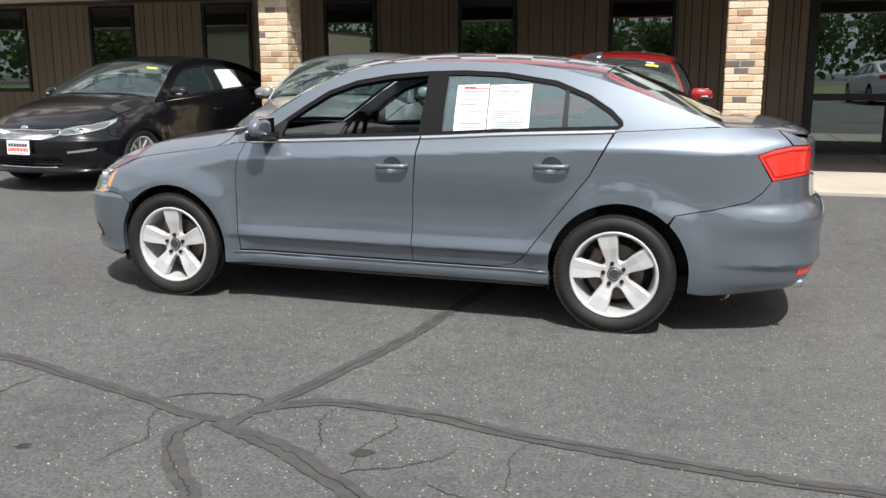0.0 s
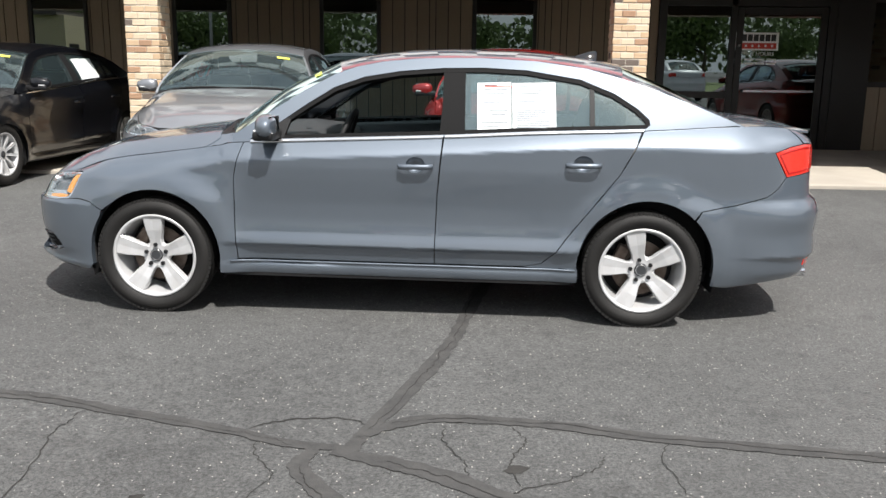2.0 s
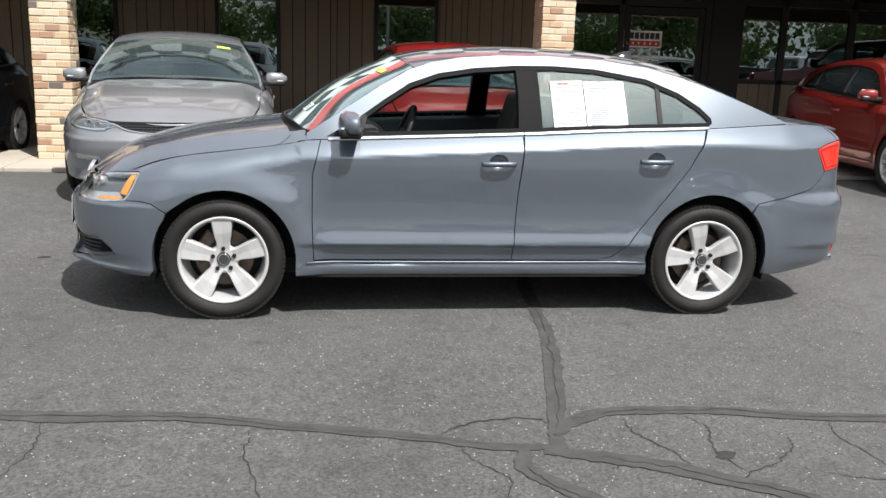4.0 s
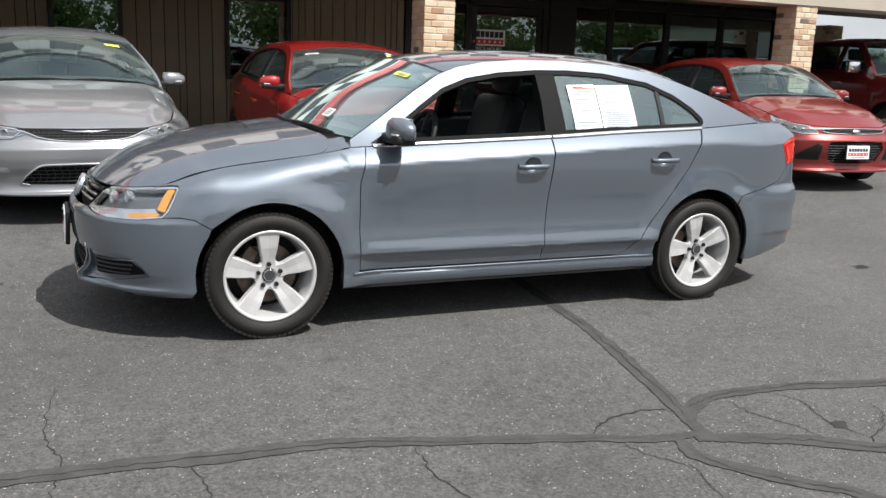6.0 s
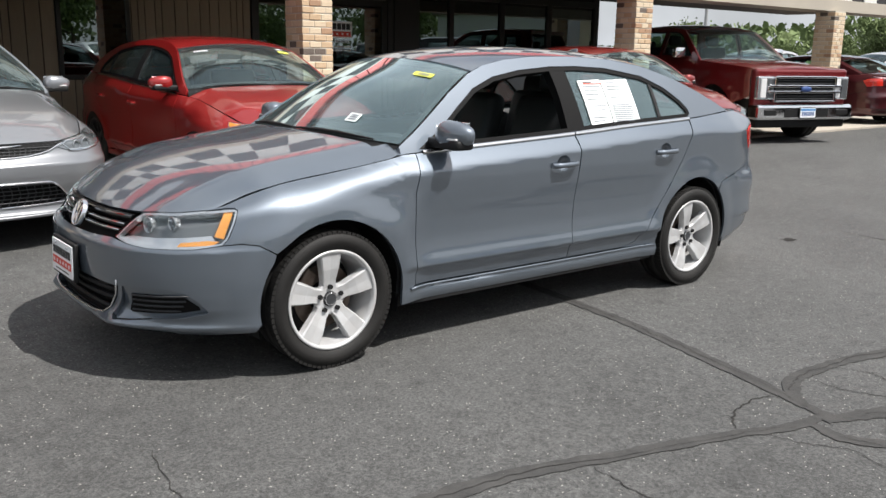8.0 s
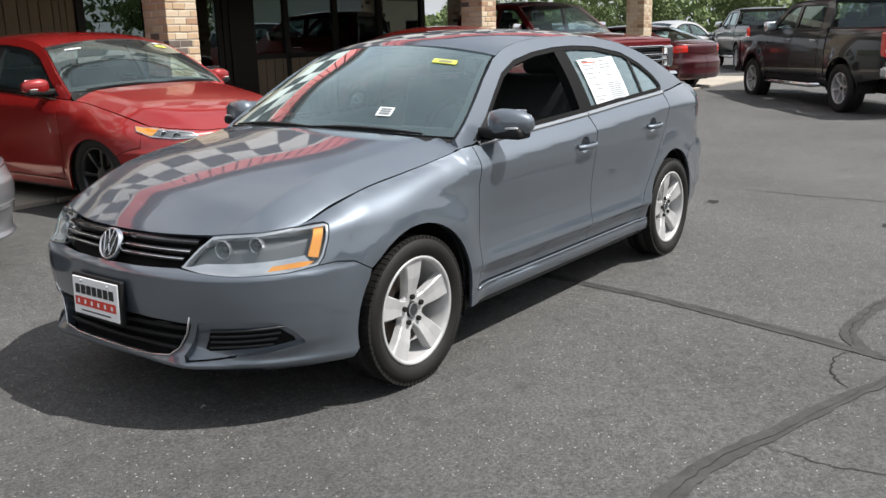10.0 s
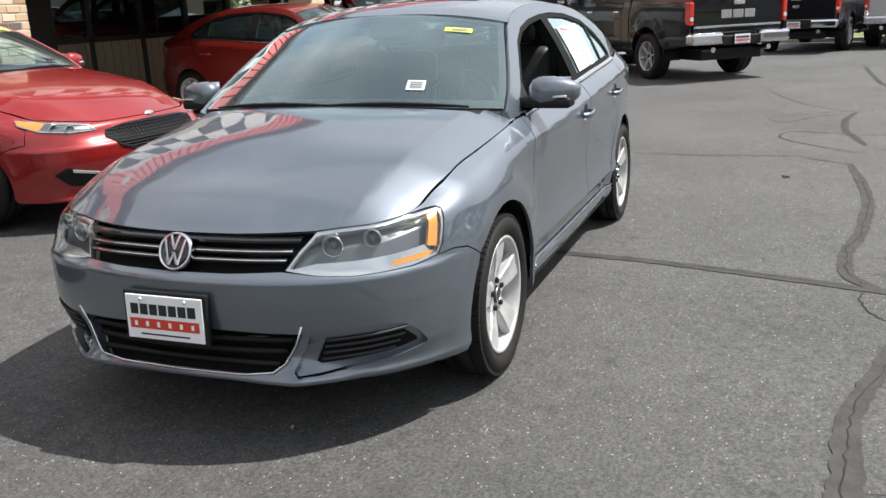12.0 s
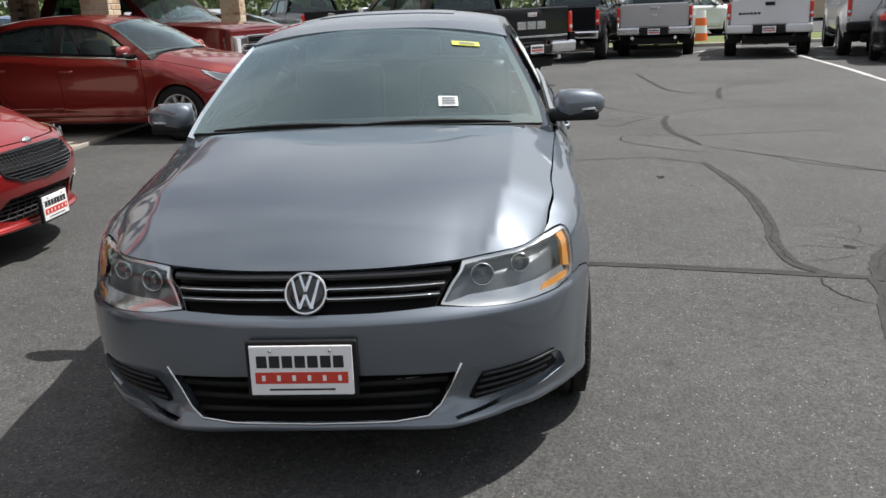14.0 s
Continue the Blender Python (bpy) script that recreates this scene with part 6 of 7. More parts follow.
    def roof(u, v):
        xe, xc = -0.325 + (1.19 + 0.325) * u, -0.405 + (1.24 + 0.405) * u
        t = abs(2 * v - 1)
        e = rail_pt(xe, 1)
        z = interp(roof_c, xc)
        return sh(Vector((xc + (e.x - xc) * t**2, e.y * t * (1 if v > 0.5 else -1), z + (e.z - z) * t**2.6)))

    grid_skin("roof", roof, n, n // 2 * 2, colour, car, "", flip=True, close=0.02)
    grid_skin("headlining", lambda u, v: roof(u, v) - Vector((0, 0, 0.035)), 8, 8, HEADLINER, car, "pale roof lining")
    if fine:
        # sunroof panel line
        grid_skin("sunroof", lambda u, v: roof(0.24 + 0.26 * u, 0.20 + 0.60 * v) + Vector((0, 0, 0.003)), 10, 12, colour, car, "closed sunroof in body colour", flip=True, close=0.004)
    rg_c = [(0.0, 1.24, 1.394), (0.5, 1.54, 1.272), (1.0, 1.815, 1.128)]

    rg_x, rg_z = [(a, b) for a, b, _ in rg_c], [(a, c) for a, _, c in rg_c]

    def back(u, v, v0=0.0, v1=1.0):
        v = v0 + (v1 - v0) * v
        xe = 1.19 + (1.835 - 1.19) * u
        t = abs(2 * v - 1)
        e = rail_pt(xe, 1)
        cx, czv = interp(rg_x, u), interp(rg_z, u)
        return sh(Vector((cx + (e.x - cx) * t**2, e.y * t * (1 if v > 0.5 else -1), czv + (e.z - czv) * t**2.2)))

    g = grid_skin("rear_window", lambda u, v: back(u, v, 0.075, 0.925) - Vector((0.002, 0, 0.003)), 12, 18, TINT_GLASS, car, "dark rear window", flip=True)
    g.visible_shadow = False
    for a, b in ((0.0, 0.075), (0.925, 1.0)):
        grid_skin("roof_side", lambda u, v: back(u, v, a, b), 12, 3, colour, body, "", flip=True, close=0.01)
    if sticker:
        grid_skin("yellow_sticker", lambda u, v: screen(0.775 + 0.055 * u, 0.112 + 0.10 * v) + Vector((-0.004, 0, 0.004)), 1, 3, YELLOW, car, "yellow price sticker on the windscreen")
    if fine:
        grid_skin("white_sticker", lambda u, v: screen(0.145 + 0.085 * u, 0.228 + 0.055 * v) + Vector((-0.004, 0, 0.004)), 1, 2, PAPER, car, "white permit sticker on the windscreen")
        for k in range(3):
            grid_skin("printed_bar", lambda u, v: screen(0.160 + 0.022 * k + 0.012 * u, 0.235 + 0.038 * v) + Vector((-0.006, 0, 0.006)), 1, 2, INK, car)
        for k in range(2):
            grid_skin("printed_bar", lambda u, v: screen(0.787 + 0.018 * k + 0.009 * u, 0.127 + 0.06 * v) + Vector((-0.006, 0, 0.006)), 1, 2, INK, car)
    if papers:
        surf_p = lambda a, b: sh(glasshouse(-1)(a, b))
        for x0, x1, z0, z1, sl in ((0.425, 0.605, 1.035, 1.285, 0.0), (0.612, 0.842, 1.043, 1.288, 0.0)):
            sheet = skin("window_paper", [[(x0, z0), (x1, z0 + 0.012), (x1 - 0.008, z1 + 0.008), (x0 - 0.008, z1)]], surf_p, PAPER, car, "white sales sheet in the rear window", 0.08, 0.001, 0.005 if fine else 0.004)
            if fine:
                rows = [(0.03, 0.10, 0.965, INK_BLACK), (0.03, 0.18, 0.935, INK_RED), (0.02, 0.16, 0.88, INK), (0.02, 0.14, 0.80, INK), (0.02, 0.13, 0.70, INK), (0.02, 0.12, 0.60, INK), (0.06, 0.16, 0.45, INK), (0.07, 0.15, 0.36, INK), (0.02, 0.16, 0.20, INK), (0.02, 0.12, 0.12, INK)]
                for r0, r1, f, mt in (rows if x0 < 0.5 else [(0.03, 0.10, 0.95, INK), (0.03, 0.16, 0.87, INK), (0.02, 0.14, 0.80, INK), (0.03, 0.12, 0.62, INK)] + [(0.02, 0.18 + 0.02 * (k % 2), 0.44 - 0.045 * k, INK) for k in range(9)]):
                    zz = z0 + (z1 - z0) * f
                    skin("printed_bar", [[(x0 + r0, zz - 0.004), (x0 + r1, zz - 0.003), (x0 + r1, zz + 0.002), (x0 + r0, zz + 0.001)]], surf_p, mt, sheet, "", 0.1, 0, 0.003)
    # scuttle under the wipers, and wipers
    def scuttle(u, v):
        p, q = bonnet(0.0, v), screen(0.02, v)
        return p + (q - p) * u + Vector((0, 0, -0.012 - 0.012 * math.sin(math.pi * u)))

    grid_skin("scuttle", scuttle, 4, 20, BLACK_PLASTIC, car, "black plastic scuttle", flip=True)
    for y0, y1 in ((-0.60, 0.02), (-0.02, 0.62)):
        pts = []
        for i in range(9):
            y = y0 + (y1 - y0) * i / 8
            v = 0.5 + y / 1.46
            pts.append(screen(0.002 + 0.014 * math.sin(math.pi * i / 8), v) + Vector((-0.012, 0, 0.006)))
        part("wiper", tube(pts, lambda t: 0.005 + 0.006 * math.sin(math.pi * t), 5), BLACK_PLASTIC, car, "black wiper blade")
    # door mirrors
    for sg in (-1, 1):
        mh = new("door_mirror")
        mh.parent = car
        base = sh(Vector((-0.66, sg * (side_y(-0.66, 1.0)), 0.985)))
        mh.matrix_local = Matrix.Translation(base)
        bm = bmesh.new()
        prof = [(0.03, 0.025, 0.036), (0.05, 0.052, 0.066), (0.09, 0.066, 0.078), (0.14, 0.066, 0.075), (0.19, 0.056, 0.064), (0.228, 0.040, 0.046), (0.246, 0.018, 0.024)]
        prev = None
        for yy, hx, hz in prof:
            row = []
            for k in range(16):
                t = 2 * math.pi * k / 16
                cx, cz2 = math.cos(t), math.sin(t)
                row.append(bm.verts.new((-0.022 + 0.10 * (yy - 0.05) + hx * math.copysign(abs(cx) ** 0.7, cx) * (1.0 if cx < 0 else 0.7), sg * yy, 0.052 + 0.86 * hz * math.copysign(abs(cz2) ** 0.75, cz2))))
            if prev:
                for k in range(16):
                    bm.faces.new((prev[k], prev[(k + 1) % 16], row[(k + 1) % 16], row[k]))
            else:
                bm.faces.new(row)
            prev = row
        bm.faces.new(prev[::-1])
        part("mirror_cap", bm, colour, mh, smooth=True)
        bm = bmesh.new()
        box(bm, -0.075, 0.032, -0.03 if sg > 0 else -0.218, 0.218 if sg > 0 else 0.03, -0.016, 0.032, bevel=0.015)
        part("mirror_foot", bm, BLACK_PLASTIC, mh, "black lower half", smooth=True)
        bm = bmesh.new()
        box(bm, 0.030, 0.036, 0.045 if sg > 0 else -0.20, 0.20 if sg > 0 else -0.045, 0.012, 0.112, bevel=0.0025, m=pose(0, 0, 0, 0, 0, sg * 6))
        part("mirror_glass", bm, CHROME, mh, "mirror glass")
        bm = bmesh.new()
        box(bm, -0.0885, -0.05, 0.08 if sg > 0 else -0.195, 0.195 if sg > 0 else -0.08, 0.030, 0.039, bevel=0.003, m=pose(0, 0, 0, 0, 0, -sg * 5))
        part("mirror_lamp", bm, WHITE_LAMP, mh, "slim turn lamp")
    # inside and under
    liner_loop = on_side([(-2.0, 0.24)] + arc(fa, 0.375, 190, -10, 14) + [(-0.9, 0.235), (0.95, 0.235)] + arc(ra, 0.375, 190, -10, 14) + [(2.2, 0.30), (2.2, 0.80), (1.9, 1.0), (1.3, 1.03), (0.3, 0.985), (-0.8, 0.93), (-1.6, 0.80), (-2.0, 0.72)])
    for q in (liner_loop, mirrored(liner_loop)):
        skin("inner_lining", [q], wst, INTERIOR, body, "", 0.14, 0, 0.055)
    bm = bmesh.new()
    box(bm, -1.9, 1.95, -0.66, 0.66, 0.22, 0.29)
    box(bm, -0.95, 0.96, -0.84, 0.84, 0.22, 0.28)
    und = part("underbody", bm, BLACK_PLASTIC, car)
    for v in und.data.vertices:
        v.co = sh(v.co)
    for ax, az in ARCHES:
        for sg in (-1, 1):
            bm = bmesh.new()
            rows = []
            for k in range(15):
                t = radians(-20 + 220 * k / 14)
                rows.append([bm.verts.new((ax + 0.385 * math.cos(t), sg * 0.84, az + 0.385 * math.sin(t))), bm.verts.new((ax + 0.385 * math.cos(t), sg * 0.60, az + 0.385 * math.sin(t)))])
            for a, b in zip(rows, rows[1:]):
                bm.faces.new((a[0], b[0], b[1], a[1]))
            bm.faces.new([r[1] for r in rows])
            o = part("wheel_housing", bm, BLACK_PLASTIC, car)
            for v in o.data.vertices:
                v.co = sh(v.co)
    # dashboard, wheel, seats
    bm = bmesh.new()
    rows = []
    for k in range(9):
        y = -0.70 + 1.40 * k / 8
        rows.append([bm.verts.new((x, y, z)) for x, z in ((-0.98, 0.86), (-0.93, 0.975), (-0.72, 0.985), (-0.52, 0.965 + (0.02 if y < -0.1 else 0)), (-0.42, 0.93), (-0.40, 0.80), (-0.50, 0.45))])
    for a, b in zip(rows, rows[1:]):
        for i in range(6):
            bm.faces.new((a[i], a[i + 1], b[i + 1], b[i]))
    o = part("dashboard", bm, INTERIOR, car, "black dashboard", smooth=True)
    for v in o.data.vertices:
        v.co = sh(v.co)
    if fine:
        for y0, y1, z0 in ((0.05, 0.16, 0.84), (-0.14, -0.03, 0.84)):
            bm = bmesh.new()
            box(bm, -0.43, -0.405, y0, y1, z0, z0 + 0.075, bevel=0.006, m=None)
            part("air_vent", bm, SATIN, car, "air vent with a bright rim")
        sw = new("steering_wheel")
        sw.parent = car
        sw.matrix_local = Matrix.Translation((-0.36, -0.36, 0.93)) @ pose(0, 0, 0, 0, -68, 0)
        ring = [(0.185 * math.cos(2 * math.pi * k / 36), 0.185 * math.sin(2 * math.pi * k / 36), 0) for k in range(36)]
        part("wheel_ring", tube(ring, 0.016, 8, closed=True), BLACK_PLASTIC, sw, smooth=True)
        bm = bmesh.new()
        box(bm, -0.055, 0.055, -0.065, 0.065, -0.03, 0.02, bevel=0.02)
        part("wheel_hub", bm, BLACK_PLASTIC, sw, smooth=True)
        for a in (0, 180, 270):
            bm = bmesh.new()
            box(bm, 0.04, 0.18, -0.018, 0.018, -0.012, 0.008, bevel=0.006, m=pose(0, 0, 0, 0, 0, a + 90))
            part("wheel_spoke", bm, SATIN if a != 270 else BLACK_PLASTIC, sw, smooth=True)
        bm = bmesh.new()
        box(bm, -0.035, 0.03, -0.11, 0.11, -0.045, 0.03, bevel=0.02, m=Matrix.Translation((-0.33, 0.0, 1.315)) @ pose(0, 0, 0, 0, 20, 0))
        part("rear_view_mirror", bm, BLACK_PLASTIC, car, smooth=True)
        for sg in (-1, 1):
            bm = bmesh.new()
            rows = []
            for x in (-0.8, -0.4, 0.0, 0.4, 0.8, 1.2):
                rows.append([bm.verts.new((x, sg * yy, zz + 0.05 * (x + 0.8))) for yy, zz in ((0.80, 0.965 - 0.025), (0.73, 0.965 - 0.02), (0.70, 0.92), (0.69, 0.72), (0.63, 0.70), (0.63, 0.66), (0.69, 0.64), (0.70, 0.30))])
            for a, b in zip(rows, rows[1:]):
                for i in range(7):
                    bm.faces.new((a[i], a[i + 1], b[i + 1], b[i]))
            tr = part("door_trim", bm, INTERIOR, car, "black inner door trim", smooth=True)
            bm = bmesh.new()
            box(bm, -0.36, -0.22, sg * 0.665 - 0.012, sg * 0.665 + 0.012, 0.80, 0.825, bevel=0.008)
            part("inner_handle", bm, CHROME, tr, "bright inner door handle")
    rear_x = 0.80
    for y in (-0.36, 0.36):
        p = sh(Vector((0.16, y, 0.50)))
        seat(car, p.x, p.y, p.z)
    p = sh(Vector((rear_x, 0, 0.50)))
    seat(car, p.x, p.y, p.z, width=1.26, bench=True)
    grid_skin("parcel_shelf", lambda u, v: sh(Vector((1.18 + 0.62 * u, -0.62 + 1.24 * v, 1.02 + 0.06 * u))), 2, 2, INTERIOR, car, "black parcel shelf", flip=False)
    # wheels
    for ax, az in ((-1.3255, 0.316), (1.3255, 0.316)):
        c = sh(Vector((ax, 0.775, az)))
        for sg in (-1, 1):
            wheel(car, (c.x, sg * c.y, wheel_r), sg > 0, style, wheel_r, wheel_r - (0.088 if fine else 0.103), detail=1.0 if fine else 0.5, turn=random.uniform(0, 72) if not fine else (34 if ax < 0 else 24))
    if fine:
        # roof aerial, exhaust tips and rear reflectors
        bm = bmesh.new()
        rows = []
        for x0, hw, hz in ((0.98, 0.004, 0.002), (1.02, 0.018, 0.022), (1.07, 0.020, 0.045), (1.11, 0.012, 0.058), (1.125, 0.004, 0.055)):
            zb = interp(roof_c, x0) - 0.004
            rows.append([bm.verts.new((x0, -hw, zb)), bm.verts.new((x0, -hw * 0.4, zb + hz)), bm.verts.new((x0, hw * 0.4, zb + hz)), bm.verts.new((x0, hw, zb))])
        for a, b in zip(rows, rows[1:]):
            for i in range(3):
                bm.faces.new((a[i], a[i + 1], b[i + 1], b[i]))
        part("aerial_fin", bm, GLOSS_BLACK, car, "small black roof aerial fin", smooth=True)
        for y in (-0.60, -0.52):
            part("exhaust_tip", tube([(2.05, y, 0.285), (2.27, y, 0.282)], 0.026, 12), CHROME, car, "round chrome exhaust tip", smooth=True)
        for sg in (1, -1):
            skin("rear_reflector", [[(sg * SX(2.255), 0.335), (sg * BY(0.52), 0.335), (sg * BY(0.52), 0.372), (sg * SX(2.255), 0.366)]], wst, RED_LAMP, car, "red bumper reflector", 0.05, 0.006, -0.004)
    if scribble:
        # white grease-pen marks on the screen
        for k in range(6):
            grid_skin("pen_mark", lambda u, v: screen(0.80 + 0.035 * u, 0.80 + 0.018 * k + 0.012 * v) + Vector((-0.005, 0, 0.005)), 1, 1, PLATE_WHITE, car, "white pen mark on the glass")
        grid_skin("white_sticker", lambda u, v: screen(0.87 + 0.03 * u, 0.14 + 0.06 * v) + Vector((-0.005, 0, 0.005)), 1, 1, PLATE_WHITE, car, "white sticker on the windscreen")
    if plate:
        pz = {"mesh": 0.51, "sport": 0.315, "oval": 0.46}.get(front, 0.458)
        bp = sh(waist(0.0, 0.49))
        front_plate(car, Matrix.Translation((bp.x - 0.016, 0.012, sh(Vector((0, 0, pz))).z)) @ pose(0, 0, 0, 0, 0, -90) @ pose(0, 0, 0, -2, 0, 0), bars=plate)
    return car


def empty_part(name, parent):
    o = new(name)
    o.parent = parent
    return o


# ---- pickup trucks ----
PT_SIDE = [(0.45, 0.075), (0.55, 0.035), (0.62, 0.012), (0.80, 0.0), (1.00, 0.004), (1.12, 0.012), (1.22, 0.03), (1.32, 0.055), (1.36, 0.075)]
PT_TAPER = [(-2.85, 0.22), (-2.7, 0.10), (-2.5, 0.045), (-2.1, 0.012), (-1.6, 0.0), (2.2, 0.0), (2.9, 0.012), (3.05, 0.025)]


def build_pickup(name, m, colour, label, chrome=True, lights=RED_LAMP, hitch_bar=CHROME, wheels="six", wheel_r=0.40, plate_front=None, dark_glass=True, group="", mark=None, bed_cover=False):
    t = empty(name, m, label, "pickup truck", group)
    body = empty_part("body", t)
    glass = TINT_GLASS if dark_glass else CAR_GLASS

    def half(x, z):
        d = 0.0
        for ax in (-1.80, 1.82):
            q = math.hypot(x - ax, z - 0.42)
            if q < 0.66:
                d = max(d, 0.035 * smooth01((0.66 - q) / 0.10))
        return 0.985 - interp(PT_TAPER, x) - interp(PT_SIDE, z) + d

    def cab(x, z):
        h = max(0.0, z - 1.30)
        return half(x, 1.30) - 0.01 - 0.26 * h - 0.10 * h * h

    fa, ra = (-1.80, 0.42), (1.82, 0.42)
    for sg in (-1, 1):
        sd = lambda x, z: Vector((x, sg * half(x, z), z))
        cb = lambda x, z: Vector((x, sg * cab(x, z), z))
        wing = [(-2.28, 0.62)] + arc(fa, 0.49, 156, 0, 14) + [(-1.24, 0.50), (-1.20, 0.50), (-1.20, 1.315), (-1.32, 1.30), (-1.7, 1.27), (-2.2, 1.235), (-2.55, 1.20), (-2.70, 1.17), (-2.70, 0.80), (-2.55, 0.72)]
        skin("front_wing", [shrink(wing, 0.004)], sd, colour, body, "", 0.12, 0.03)
        for dn, a, b in (("front_door", -1.20, -0.12), ("rear_door", -0.12, 0.92)):
            d = skin(dn, [shrink([(a, 0.56), (b, 0.56), (b, 1.335), (a, 1.315)], 0.005)], sd, colour, t, "", 0.12, 0.03)
            hb = sd(b - 0.16, 1.17)
            bm = bmesh.new()
            box(bm, -0.10, 0.10, -0.022, 0.012, -0.018, 0.018, bevel=0.01, m=Matrix.Translation(hb + Vector((0, sg * 0.01, 0))) @ (pose(0, 0, 0, 0, 0, 180) if sg > 0 else Matrix()))
            part("door_handle", bm, CHROME if chrome else colour, d, "chrome door handle" if chrome else "")
        skin("cab_corner", [[(0.93, 0.52), (1.17, 0.52), (1.17, 1.345), (0.93, 1.335)]], sd, colour, body, "", 0.12, 0.03)
        skin("sill", [[(-1.24, 0.44), (1.30, 0.44), (1.30, 0.53), (-1.24, 0.53)]], sd, BLACK_PLASTIC, body, "", 0.3, 0.03, 0.02)
        bed = [(1.205, 0.50), (1.32, 0.50)] + arc(ra, 0.49, 178, 0, 14) + [(2.36, 0.52), (3.0, 0.60), (3.05, 0.80), (3.05, 1.36), (1.205, 1.36)]
        skin("bed_side", [shrink(bed, 0.004)], sd, colour, t, "", 0.12, 0.03)
        bm = tube([(x, sg * (half(x, 1.36) - 0.03), 1.365) for x in (1.22, 1.8, 2.4, 3.04)], 0.028, 6)
        part("bed_rail", bm, BLACK_PLASTIC, t, "black bed rail cap", smooth=True)
        # cab glasshouse
        outer = [(-1.30, 1.30), (-0.98, 1.55), (-0.62, 1.80), (-0.48, 1.845), (0.2, 1.87), (0.85, 1.855), (1.08, 1.82), (1.16, 1.60), (1.175, 1.345)]
        w1 = [(-1.05, 1.36), (-0.60, 1.72), (-0.45, 1.775), (-0.14, 1.79), (-0.14, 1.37)]
        w2 = [(-0.06, 1.37), (-0.06, 1.79), (0.55, 1.79), (0.86, 1.77), (0.90, 1.375)]
        skin("cab_side", [outer, w1, w2], cb, colour, body, "", 0.14, 0.04)
        for w in (w1, w2):
            g = skin("side_glass", [w], cb, glass, body, "", 0.2, 0, 0.012)
            g.visible_shadow = False
            skin("window_seal", ring_strip(w, 0.02), cb, BLACK_PLASTIC, body, "", 0.15, 0.01, -0.002)
        # mirror
        bm = bmesh.new()
        box(bm, -0.07, 0.06, 0.05, 0.27, 0.0, 0.19, bevel=0.04, segments=3, m=Matrix.Translation((-0.86, 0.90 if sg > 0 else -1.22, 1.33)))
        mir = part("door_mirror", bm, CHROME if chrome else BLACK_PLASTIC, t, "large chrome mirror" if chrome else "large black mirror", smooth=True)
        bm = bmesh.new()
        box(bm, -0.03, 0.03, 0.0, 0.12, 0.05, 0.09, m=Matrix.Translation((-0.86, 0.85 if sg > 0 else -0.97, 1.30)))
        part("mirror_arm", bm, BLACK_PLASTIC, mir)
        # side step
        part("side_step", tube([(-1.15, sg * 0.90, 0.42), (-1.0, sg * 1.0, 0.40), (0.8, sg * 1.0, 0.40), (1.0, sg * 0.90, 0.42)], 0.04, 8), CHROME if chrome else BLACK_PLASTIC, t, "tubular side step", smooth=True)
        # wheel arch lining
        for ax in (-1.80, 1.82):
            bm = bmesh.new()
            rows = []
            for k in range(13):
                a = radians(-10 + 200 * k / 12)
                rows.append([bm.verts.new((ax + 0.51 * math.cos(a), sg * 0.94, 0.42 + 0.51 * math.sin(a))), bm.verts.new((ax + 0.51 * math.cos(a), sg * 0.62, 0.42 + 0.51 * math.sin(a)))])
            for a, b in zip(rows, rows[1:]):
                bm.faces.new((a[0], b[0], b[1], a[1]))
            bm.faces.new([r[1] for r in rows])
            part("wheel_housing", bm, BLACK_PLASTIC, t)
            wheel(t, (ax, sg * 0.86, wheel_r), sg > 0, wheels, wheel_r, wheel_r - 0.145, 0.275, detail=0.5, turn=20)
        # lamps at both ends
        tl = bmesh.new()
        box(tl, 2.93, 3.075, sg * 0.965 - 0.085, sg * 0.965 - 0.0 if sg > 0 else sg * 0.965 + 0.085, 0.93, 1.30, bevel=0.02) if sg > 0 else box(tl, 2.93, 3.075, -0.965, -0.88, 0.93, 1.30, bevel=0.02)
        tlo = part("tail_lamp", tl, lights, t, "upright red tail lamp", smooth=False)
        bm = bmesh.new()
        y0, y1 = (0.895, 0.955) if sg > 0 else (-0.955, -0.895)
        box(bm, 3.06, 3.082, y0, y1, 1.0, 1.06, bevel=0.006)
        part("reverse_lamp", bm, WHITE_LAMP, tlo, "white reversing lamp")
        hl = bmesh.new()
        y0, y1 = (0.58, 0.915) if sg > 0 else (-0.915, -0.58)
        lo, hi = (0.70, 1.07) if plate_front else (0.93, 1.17)
        box(hl, -2.80, -2.45, y0, y1, lo, hi, bevel=0.03, segments=2)
        hlo = part("headlamp", hl, LAMP_CHROME, t, "squared clear headlamp", smooth=False)
        for k in range(2):
            bm = bmesh.new()
            box(bm, -2.815, -2.79, y0 + 0.04 + 0.14 * k, y0 + 0.15 + 0.14 * k, lo + 0.03, hi - 0.04, bevel=0.01)
            part("lamp_cell", bm, WHITE_LAMP if k else LAMP_DARK, hlo)
        if plate_front:
            bm = bmesh.new()
            box(bm, -2.912, -2.86, sg * 0.72 - 0.12, sg * 0.72 + 0.12, 0.46, 0.55, bevel=0.01)
            part("fog_lamp", bm, BLACK_PLASTIC, t, "fog lamp opening")

    def dome(x0, x1, ztab, w, fall):
        def fn(u, v):
            x = x0 + (x1 - x0) * u
            q = abs(2 * v - 1)
            return Vector((x + 0.0 * q, (2 * v - 1) * w(x), interp(ztab, x) - fall * q**3))
        return fn

